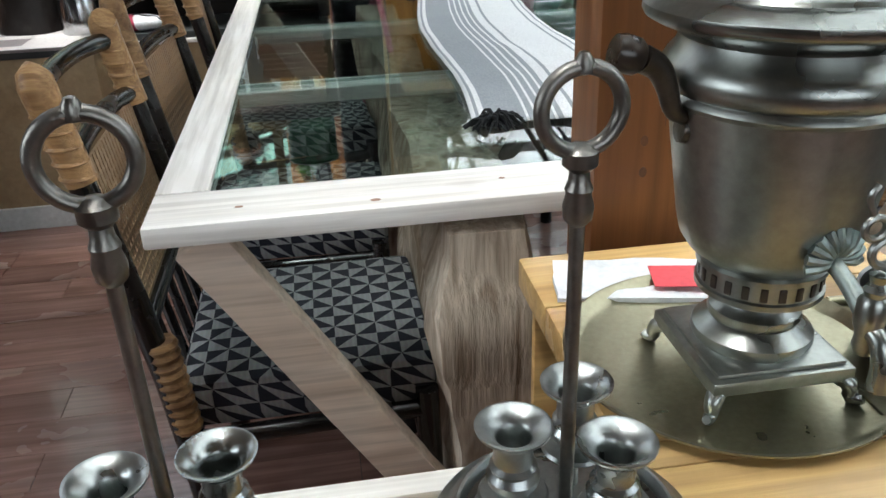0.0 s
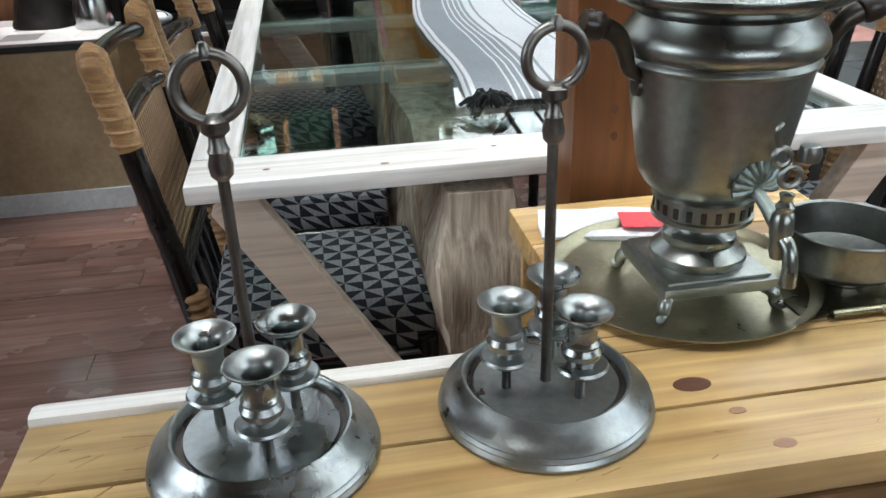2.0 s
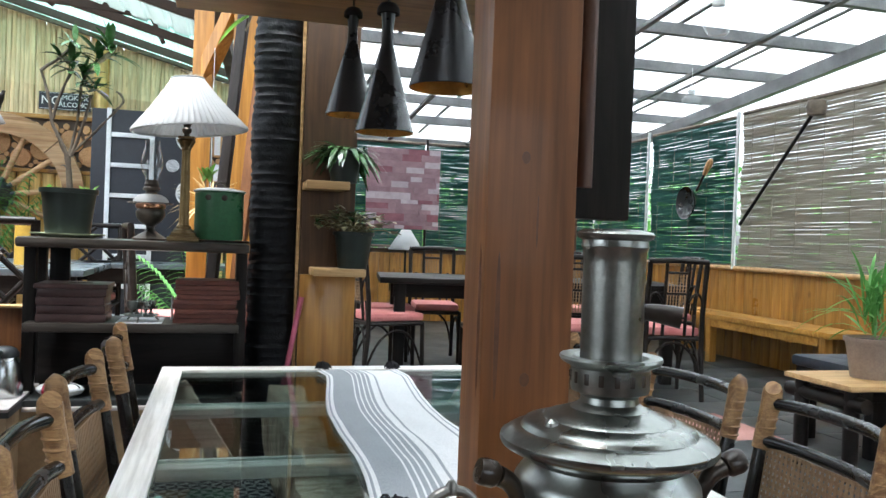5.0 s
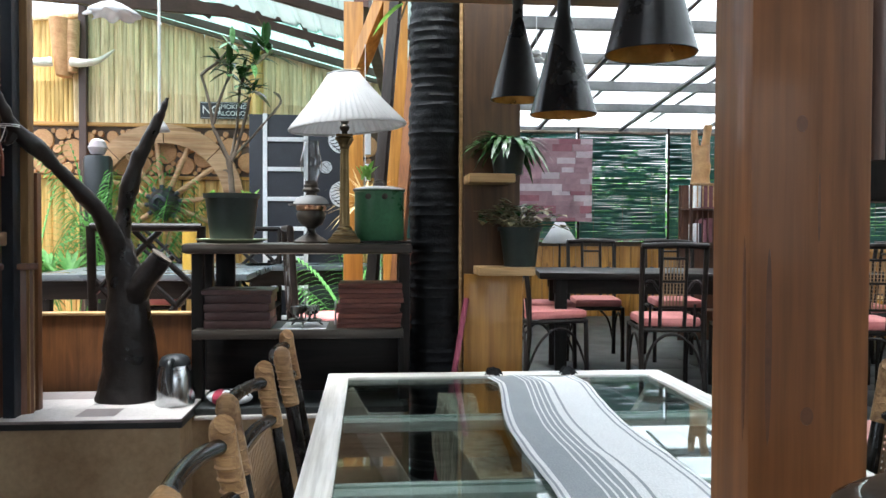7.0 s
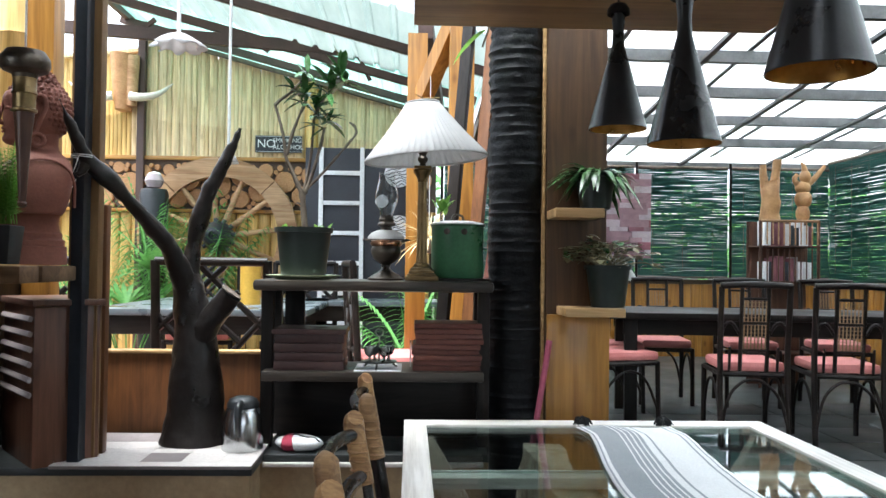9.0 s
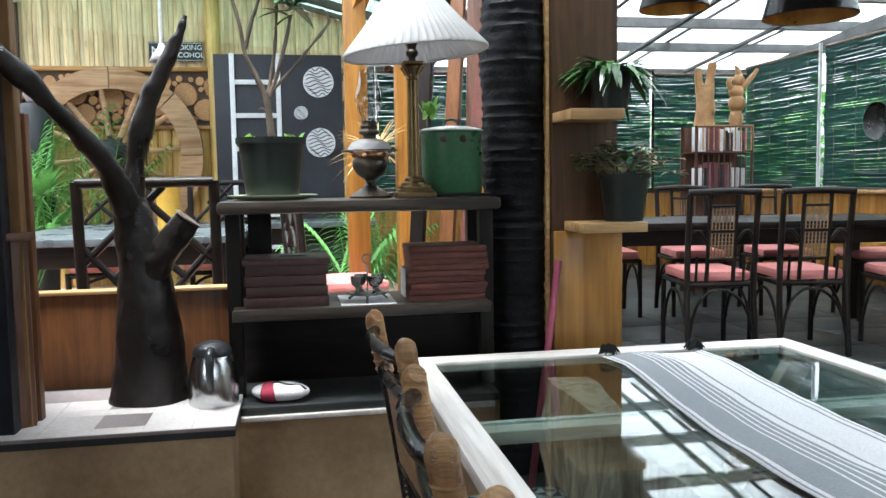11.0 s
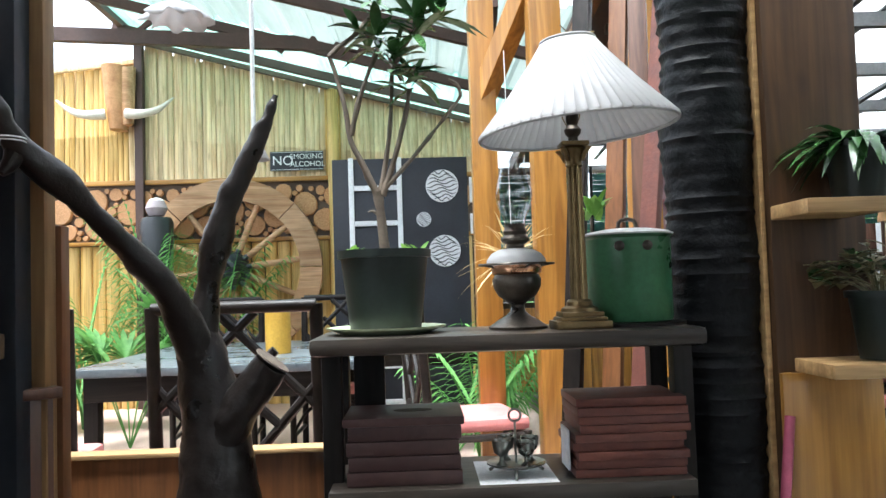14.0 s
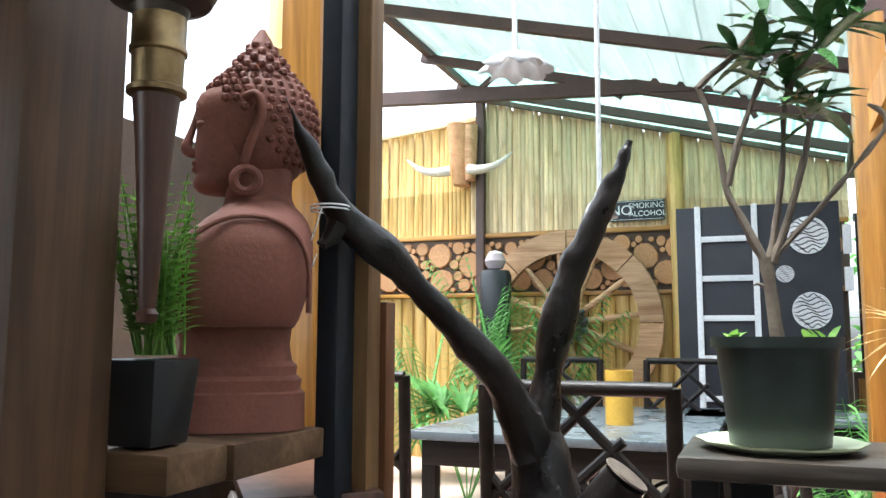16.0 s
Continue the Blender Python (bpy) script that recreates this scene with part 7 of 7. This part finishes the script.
            for k in range(4):
                faces.append((q + k, q + (k + 1) % 4, r + (k + 1) % 4, r + k))
        z += h * 0.95 + rh.uniform(-0.002, 0.0014) + (0.006 if rh.random() < 0.035 else 0)
    me = bpy.data.meshes.new("reeds")
    me.from_pydata(verts, [], faces)
    me.materials.append(M[material])
    ob = new("reeds", me)
    ob.parent = t
    ob["kind"] = "stuff"
    part("head_pole", tube(B(), [a + Vector((0, 0, z1)), b + Vector((0, 0, z1))], 0.02, 10), M["twig"], t)
    part("foot_lath", tube(B(), [a + Vector((0, 0, z0 - 0.012)), b + Vector((0, 0, z0 - 0.012))], 0.014, 8), M["twig"], t)
    k = max(2, int(L / 0.28))
    for i in range(k):
        p = a + u * (L * (i + 0.5) / k) - nrm * 0.012
        part("binding_cord", tube(B(), [p + Vector((0, 0, z0)), p + Vector((0, 0, z1))], 0.002, 4), M["twig"], t)
    return t


EX = 4.28
blind("reed_blind", (EX, 8.55), (EX, 7.18), 1.20, 2.58, "blind_green", "faded green reed blind hung on the east side")
blind("reed_blind", (EX, 7.08), (EX, 5.50), 1.20, 2.60, "blind_green", "faded green reed blind hung on the east side")
blind("reed_blind", (EX, 5.42), (EX, 3.55), 1.17, 2.62, "blind_straw", "weathered straw reed blind hung on the east side")
blind("reed_blind", (EX, 3.28), (EX, 1.6), 1.17, 2.60, "blind_straw", "weathered straw reed blind hung on the east side")
blind("reed_blind", (EX, 1.5), (EX, -0.4), 1.17, 2.60, "blind_straw", "weathered straw reed blind hung on the east side")
for y in (7.13, 5.46, 3.42):
    single("blind_post", tube(B(), [(EX - 0.03, y, 1.15), (EX - 0.03, y, 2.64)], 0.018, 10), M["skirting"], "thin pale post between the blinds", "post", "blind posts", kind="structure")
NY = 8.5
for x0, x1 in ((-0.25, 0.78), (0.82, 1.95), (1.99, 3.05), (3.09, 4.25)):
    blind("reed_blind", (x0, NY), (x1, NY), 1.24, 2.5, "blind_green", "faded green reed blind on the north side")
for x in (-0.28, 0.80, 1.97, 3.07):
    single("blind_post", tube(B(), [(x, NY - 0.04, 1.2), (x, NY - 0.04, 2.55)], 0.016, 8), M["dark_z"], "thin dark post between the north blinds", "post", "blind posts", kind="structure")

# patchwork hanging
ft = thing("patchwork_hanging", (0, 8.44, 0), "pieced pink, white and mauve cloth hanging on the north blinds", "wall hanging")
zz = 1.44
while zz < 2.40:
    hh = min(rh.uniform(0.045, 0.095), 2.421 - zz)
    xx = 1.22
    while xx < 2.12:
        ww = min(rh.uniform(0.1, 0.38), 2.132 - xx)
        bm = box(B(), xx, xx + ww - 0.001, -0.004 + 0.008 * math.sin(xx * 9), 0.002, zz, zz + hh - 0.0006)
        part("patch", bm, M[rh.choice(["fabric", "fabric_pale", "fabric_grey", "fabric_grey", "fabric_grey"])], ft)
        xx += ww
    zz += hh

# wainscots
for nm, rng in (("wainscot_north", [(x, 8.60, 0) for x in np.arange(-0.25, 4.2, 0.135)]), ("wainscot_east", [(4.30, y, 90) for y in np.arange(-3.1, 8.6, 0.135)])):
    wn_ = thing(nm, (0, 0, 0), "low wall faced with varnished yellow pine boards", "wall panel", kind="structure")
    src = None
    for x, y, r in rng:
        if src is None:
            ob = src = finish("board", box(B(), -0.0655, 0.0655, -0.01, 0.008, 0, 0.845, 0.004), M["yellow"], wn_)
        else:
            ob = bpy.data.objects.new("board", src.data)
            scene.collection.objects.link(ob)
            ob.parent = wn_
        ob.matrix_basis = pose(x, y, RAISED, 0, 0, r)
part("cap", tube(B(), [(4.27, -3.1, 1.155), (4.27, 2.0, 1.15), (4.26, 5.0, 1.16), (4.27, 8.55, 1.16)], 0.022, 10), M["bright"], bpy.data.objects["wainscot_east"], "round pale pole along the top")

# bench along the east wall
bn = thing("long_bench", (0, 0, RAISED), "long varnished pine bench along the east wall", "bench")
part("seat", box(B(), 3.85, 4.24, 3.7, 6.6, 0.40, 0.445, 0.005), M["yellow_x"], bn)
for y in (3.75, 5.2, 6.5):
    part("leg", box(B(), 3.86, 3.93, y, y + 0.07, 0, 0.399, 0.004), M["yellow"], bn)
part("front_rail", box(B(), 3.862, 3.888, 3.83, 6.5, 0.33, 0.399, 0.003), M["yellow_x"], bn)

# ladle and stick on the blinds
sk = thing("hanging_ladle", (4.24, 6.2, 1.80), "black iron ladle hung on the green blind", "ladle")
part("bowl", lathe(B(), [(0.0, 0.0), (0.12, 0.02), (0.165, 0.06), (0.17, 0.075), (0.16, 0.065), (0.1, 0.03), (0.0, 0.015)], 28, Matrix.Rotation(radians(-90), 4, "Y")), M["black_metal"], sk)
part("handle", tube(B(), [(-0.02, -0.12, 0.12), (-0.02, -0.25, 0.28)], 0.014, 10), M["black_metal"], sk)
part("grip", tube(B(), [(-0.02, -0.25, 0.28), (-0.02, -0.33, 0.38), (-0.02, -0.36, 0.42)], [0.02, 0.036, 0.02], 12, True, 1), M["carved"], sk, "brown wooden grip")
mt = thing("long_mallet", (4.23, 4.87, 2.05), "long dark stick with a round head on the straw blind", "mallet")
part("shaft", tube(B(), [(0, 0.48, -0.48), (0, -0.44, 0.43)], 0.016, 8), M["dark_z"], mt)
part("head", lathe(B(), [(0.0, -0.07), (0.07, -0.06), (0.085, 0.0), (0.07, 0.06), (0.0, 0.07)], 18, Matrix.Translation((0, -0.48, 0.47))), M["twig"], mt, "round grey-brown head")


# dark rattan chairs and long table
def splat_chair(at, rz):
    """Dark rattan chair with a caned centre splat; its back stands at -y, it faces +y."""
    t = thing("rattan_chair", at, "dark rattan dining chair with a caned splat and pink cushion", "chair", "chairs round the long table", rz)
    w = 0.188
    for s in (-1, 1):
        part("back_post", tube(B(), [(s * w * 1.02, -0.05, 0), (s * w, 0.0, 0.45), (s * w * 1.02, -0.06, 0.93)], 0.017, 10, True, 1), M["rattan"], t)
        part("front_leg", tube(B(), [(s * w, 0.42, 0), (s * w, 0.41, 0.43)], 0.016, 8), M["rattan"], t)
        part("side_rail", tube(B(), [(s * w, 0.0, 0.42), (s * w, 0.41, 0.42)], 0.014, 8), M["rattan"], t)
        part("inner_post", tube(B(), [(s * 0.075, 0.0, 0.44), (s * 0.075, -0.055, 0.93)], 0.012, 8), M["rattan"], t)
        part("hoop", tube(B(), [(s * w, -0.02, 0.62), (s * w * 0.93, -0.025, 0.70), (s * w * 0.7, -0.03, 0.735), (s * 0.085, -0.025, 0.66)], 0.009, 8, True, 2), M["rattan"], t)
        part("rear_arch", tube(B(), [(s * w, -0.045, 0.1), (s * w * 0.78, -0.02, 0.30), (s * w * 0.3, 0.0, 0.385), (0, 0.0, 0.39)], 0.009, 8, True, 2), M["rattan"], t)
        part("side_arch", tube(B(), [(s * w, 0.42, 0.1), (s * w, 0.33, 0.33), (s * w, 0.2, 0.39), (s * w, 0.06, 0.3), (s * w, -0.03, 0.1)], 0.009, 8, True, 2), M["rattan"], t)
        part("spindle", tube(B(), [(s * 0.135, 0.0, 0.44), (s * 0.135, -0.015, 0.58)], 0.008, 6), M["rattan"], t)
    part("top_rail", tube(B(), [(-w * 1.06, -0.06, 0.935), (0, -0.085, 0.945), (w * 1.06, -0.06, 0.935)], 0.019, 10, True, 2), M["rattan"], t)
    part("seat_ring", tube(B(), [(-w, 0.0, 0.42), (w, 0.0, 0.42), (w, 0.41, 0.42), (-w, 0.41, 0.42), (-w, 0.0, 0.42)], 0.015, 8), M["rattan"], t)
    for z in (0.56, 0.72, 0.86):
        part("splat_bar", tube(B(), [(-0.075, -0.01 - 0.1 * (z - 0.5), z), (0.075, -0.01 - 0.1 * (z - 0.5), z)], 0.009, 6), M["rattan"], t)
    bm = B()
    for i in range(7):
        x = -0.06 + 0.02 * i
        bar(bm, (x, -0.022, 0.57), (x, -0.038, 0.71), 0.007, 0.002)
        bar(bm, (x, -0.04, 0.73), (x, -0.052, 0.85), 0.007, 0.002)
    for j in range(13):
        z = 0.575 + 0.022 * j
        bar(bm, (-0.068, -0.021 - 0.1 * (z - 0.56), z), (0.068, -0.021 - 0.1 * (z - 0.56), z), 0.007, 0.002)
    part("cane_splat", bm, M["cane"], t, "open cane panel in the splat", False)["kind"] = "stuff"
    bm = B()
    box(bm, -w + 0.005, w - 0.005, 0.0, 0.43, 0.435, 0.495, 0.028)
    part("cushion", bm, M["pink"], t, "faded pink seat cushion")
    return t


sc = splat_chair((1.36, 3.84, RAISED), -8)
for p in (pose(1.88, 3.76, RAISED, 0, 0, -10), pose(2.50, 3.58, RAISED, 0, 0, -12), pose(0.52, 4.45, RAISED, 0, 0, -75), pose(0.62, 5.1, RAISED, 0, 0, -95), pose(1.35, 5.62, RAISED, 0, 0, 172), pose(1.98, 5.52, RAISED, 0, 0, 170), pose(2.62, 5.4, RAISED, 0, 0, 168), pose(3.3, 4.75, RAISED, 0, 0, 80)):
    copy_thing(sc, p)
lt = thing("long_table", (1.85, 4.62, RAISED), "long dark wooden dining table in the hall", "table", rz=-9)
part("tabletop", box(B(), -1.15, 1.15, -0.42, 0.42, 0.70, 0.745, 0.008), M["dark"], lt)
for sx in (-1, 1):
    part("apron", box(B(), -1.05, 1.05, sx * 0.34 - 0.012, sx * 0.34 + 0.012, 0.6, 0.699, 0.003), M["dark"], lt)
    for sy in (-1, 1):
        part("leg", box(B(), sx * 1.0 - 0.04, sx * 1.0 + 0.04, sy * 0.32 - 0.04, sy * 0.32 + 0.04, 0, 0.699, 0.004), M["dark_z"], lt)
# small lamp, bookcase, carvings
wl = thing("reading_lamp", (1.5, 7.4, RAISED), "small lamp with a white cone shade on a dark stand", "floor lamp")
part("stand", lathe(B(), [(0.0, 0), (0.14, 0), (0.14, 0.02), (0.015, 0.04), (0.012, 0.95), (0.0, 0.95)], 18), M["dark_z"], wl)
part("shade", lathe(B(), [(0.19, 0.9), (0.05, 1.12)], 30), M["shade"], wl, "white cone shade", solid=0.002)
bc = thing("rattan_bookcase", (2.68, 6.3, RAISED), "slatted rattan bookcase with books and carvings", "bookcase")
for x in (-0.26, 0.26):
    for y in (-0.13, 0.13):
        part("upright", tube(B(), [(x, y, 0), (x, y, 1.46)], 0.014, 8), M["boxwood"], bc)
for z in (0.3, 0.62, 0.93, 1.24):
    part("shelf_board", box(B(), -0.26, 0.26, -0.13, 0.13, z - 0.012, z, 0.002), M["boxwood"], bc)
for k in range(11):
    x = -0.25 + 0.05 * k
    part("slat", tube(B(), [(x, -0.135, 1.25), (x, -0.135, 1.46)], 0.006, 6), M["wheel"], bc)
    part("slat", tube(B(), [(x, -0.135, 0.93), (x, -0.135, 1.22)], 0.006, 6), M["boxwood"], bc)
part("back_panel", box(B(), -0.25, 0.25, 0.115, 0.128, 0.0, 1.46, 0.002), M["boxwood"], bc, "dark brown back panel")
part("top_rail", tube(B(), [(-0.26, -0.135, 1.455), (0.26, -0.135, 1.455)], 0.012, 8), M["binding"], bc)
for z in (0.93, 1.24):
    x = -0.2
    while x < 0.2:
        w_ = rh.uniform(0.02, 0.045)
        single("book", box(B(), 0, w_, -0.09, 0.07, 0, rh.uniform(0.16, 0.22), 0.002), M[rh.choice(["paper", "board_dark", "fabric", "paper", "skirting", "hub"])], "book standing on the rattan bookcase", "book", "books on the bookcase", at=(2.68 + x, 6.3, RAISED + z))
        x += w_ + 0.004
cv = thing("wood_carving", (2.56, 6.3, RAISED + 1.462), "tall carved driftwood piece on the bookcase", "carving")
bm = B()
tube(bm, [(0, 0, 0), (0.01, 0, 0.2), (0.0, 0, 0.36)], [0.09, 0.08, 0.07], 14, True, 2)
tube(bm, [(0.04, 0, 0.3), (0.06, 0, 0.45), (0.07, 0, 0.54)], [0.04, 0.035, 0.03], 10, True, 1)
tube(bm, [(-0.04, 0, 0.3), (-0.06, 0, 0.42), (-0.065, 0, 0.5)], [0.04, 0.035, 0.03], 10, True, 1)
part("wood", rough_up(bm, 0.02, 9), M["carved"], cv)
bm = B()
for p, r in (((0, 0, 0.07), (0.06, 0.06, 0.09)), ((0.005, 0, 0.2), (0.075, 0.065, 0.085)), ((0.0, 0, 0.3), (0.07, 0.055, 0.06)), ((0.02, 0, 0.4), (0.05, 0.05, 0.06))):
    bmesh.ops.create_uvsphere(bm, u_segments=20, v_segments=14, radius=1, matrix=Matrix.Translation(p) @ Matrix.Diagonal((*r, 1)))
tube(bm, [(0.03, 0, 0.32), (0.12, 0, 0.4), (0.2, 0, 0.5)], [0.03, 0.026, 0.016], 10, True, 1)
tube(bm, [(-0.04, 0, 0.32), (-0.08, 0, 0.38), (-0.05, 0, 0.42)], [0.028, 0.024, 0.018], 10, True, 1)
tube(bm, [(0.02, 0, 0.43), (0.01, 0, 0.5), (-0.02, 0, 0.53)], [0.03, 0.02, 0.006], 10, True, 1)
single("figure_carving", bm, M["carved"], "plain carved wooden figure with a raised arm", "statue", at=(2.86, 6.3, RAISED + 1.46))
# glass globe lamps under the hall roof
for x, y, z in ((0.62, 4.4, 2.42), (2.1, 2.6, 2.55), (3.2, 4.6, 2.5)):
    gl = thing("globe_lamp", (x, y, z), "clear glass globe lamp hung from the roof steel", "ceiling lamp", "globe lamps")
    part("globe", lathe(B(), [(0.0, -0.085), (0.05, -0.07), (0.085, -0.01), (0.075, 0.04), (0.035, 0.07), (0.03, 0.09)], 26), M["clear"], gl)
    part("cap", lathe(B(), [(0.034, 0.085), (0.036, 0.11), (0.012, 0.125), (0.0, 0.126)], 18), M["cord"], gl)
    part("cord", tube(B(), [(0, 0, 0.12), (0, 0, 2.79 - z)], 0.003, 6), M["cord"], gl)
dl = thing("dark_lantern", (0.62, 0.7, 2.35), "dark green round lantern hung beside the post", "lantern")
part("body", lathe(B(), [(0.0, -0.11), (0.07, -0.1), (0.115, -0.03), (0.115, 0.02), (0.07, 0.09), (0.03, 0.11), (0.0, 0.115)], 26), M["green_tin"], dl)
part("cord", tube(B(), [(0, 0, 0.11), (0, 0, 0.5)], 0.004, 6), M["black_plastic"], dl)

# plant stand by the east side
ws = thing("wheel_stand", (2.53, 1.9, RAISED), "dark timber side stand with a pale board top", "side table")
part("top", box(B(), -0.3, 0.3, -0.22, 0.22, 0.42, 0.445, 0.004), M["bright"], ws)
for sx in (-1, 1):
    for sy in (-1, 1):
        part("leg", tube(B(), [(sx * 0.24, sy * 0.16, 0), (sx * 0.24, sy * 0.16, 0.419)], 0.035, 10), M["rattan"], ws)
    part("side_rail", tube(B(), [(sx * 0.24, -0.25, 0.36), (sx * 0.24, 0.25, 0.36)], 0.035, 10), M["rattan"], ws)
dp = thing("potted_dracaena", (2.53, 1.9, RAISED + 0.446), "spiky striped plant in a tan clay pot", "potted plant")
part("pot", lathe(B(), pot_profile(0.085, 0.115, 0.19), 30), M["pot_tan"], dp)
part("soil", lathe(B(), [(0, 0.18), (0.105, 0.175)], 20), M["soil"], dp)
for i in range(70):
    a, el = rh.uniform(0, 6.28), rh.uniform(0.2, 1.45)
    h = rh.uniform(0.0, 0.22)
    part("blade", leaf(B(), (rh.uniform(-0.04, 0.04), rh.uniform(-0.04, 0.04), 0.18 + h), (math.cos(a) * math.cos(el), math.sin(a) * math.cos(el), math.sin(el)), rh.uniform(0.24, 0.4), 0.017, rh.uniform(0.15, 0.6), segs=5), M["leaf_palm"], dp)
bl = thing("blue_cushion_bench", (3.0, 2.3, RAISED), "low bench with a dark blue slatted cushion", "bench")
part("cushion", box(B(), -0.35, 0.5, -0.3, 0.3, 0.40, 0.46, 0.02), M["hub"], bl)
part("frame", box(B(), -0.33, 0.48, -0.28, 0.28, 0.3, 0.399, 0.004), M["dark"], bl)
for sx in (-0.28, 0.43):
    for sy in (-0.23, 0.23):
        part("leg", box(B(), sx - 0.03, sx + 0.03, sy - 0.03, sy + 0.03, 0, 0.299, 0.003), M["dark_z"], bl)
single("floor_rug", box(B(), 1.75, 2.55, 2.5, 3.15, RAISED + 0.001, RAISED + 0.009, 0.002), M["runner_pink"], "faded pink woven rug on the slate floor", "rug")

# garden beyond the openings
hd = B()
for i in range(900):
    side_ = rh.random()
    if side_ < 0.55:
        p = Vector((rh.uniform(5.3, 8.0), rh.uniform(-4, 14), rh.uniform(-0.2, 2.6)))
    else:
        p = Vector((rh.uniform(-1, 8), rh.uniform(9.6, 12), rh.uniform(-0.2, 2.5)))
    for k in range(7):
        a, el = rh.uniform(0, 6.28), rh.uniform(-0.4, 1.2)
        leaf(hd, p + Vector((rh.uniform(-0.25, 0.25), rh.uniform(-0.25, 0.25), rh.uniform(-0.25, 0.25))), (math.cos(a) * math.cos(el), math.sin(a) * math.cos(el), math.sin(el)), rh.uniform(0.15, 0.35), 0.11, 0.4, segs=2)
tagged(finish("garden_shrubs", hd, M["leaf_palm"]), "sunlit garden shrubs beyond the blinds", "shrubs", "", "stuff")

# ---- floors in boards and slabs ----
fl0 = thing("floor_boards", (0, 0, -0.006), "red-brown laminate boards of the nook floor", "floor", kind="structure")
rf = random.Random(41)
src = None
y = -3.15
while y < 2.03:
    x = -3.4 - rf.uniform(0, 0.8)
    while x < 1.5:
        L = 1.2
        x0, x1 = max(x, -3.4), min(x + L - 0.002, 1.5)
        if x1 - x0 > 0.05:
            if src is None:
                ob = src = finish("board", box(B(), 0, 1, 0, 0.127, 0, 0.006), M["floor"], fl0)
            else:
                ob = bpy.data.objects.new("board", src.data)
                scene.collection.objects.link(ob)
                ob.parent = fl0
            ob.matrix_basis = Matrix.Translation((x0, y, 0)) @ Matrix.Diagonal((x1 - x0, 1, 1, 1))
        x += L
    y += 0.1285
sl = thing("floor_slabs", (0, 0, RAISED), "dark slate slabs of the hall floor", "floor", kind="structure")
src = None
for i in range(9):
    for j in range(14):
        x0, y0 = 1.52 + (i - 3) * 0.45, -1.0 + j * 0.45
        if x0 < 1.5 and y0 < 2.1 or x0 < 0.1:
            continue
        if src is None:
            ob = src = finish("slab", box(B(), 0.003, 0.447, 0.003, 0.447, 0.0005, 0.007, 0.002), M["stone"], sl)
        else:
            ob = bpy.data.objects.new("slab", src.data)
            scene.collection.objects.link(ob)
            ob.parent = sl
        ob.matrix_basis = Matrix.Translation((x0, y0, rf.uniform(-0.0004, 0.0008)))
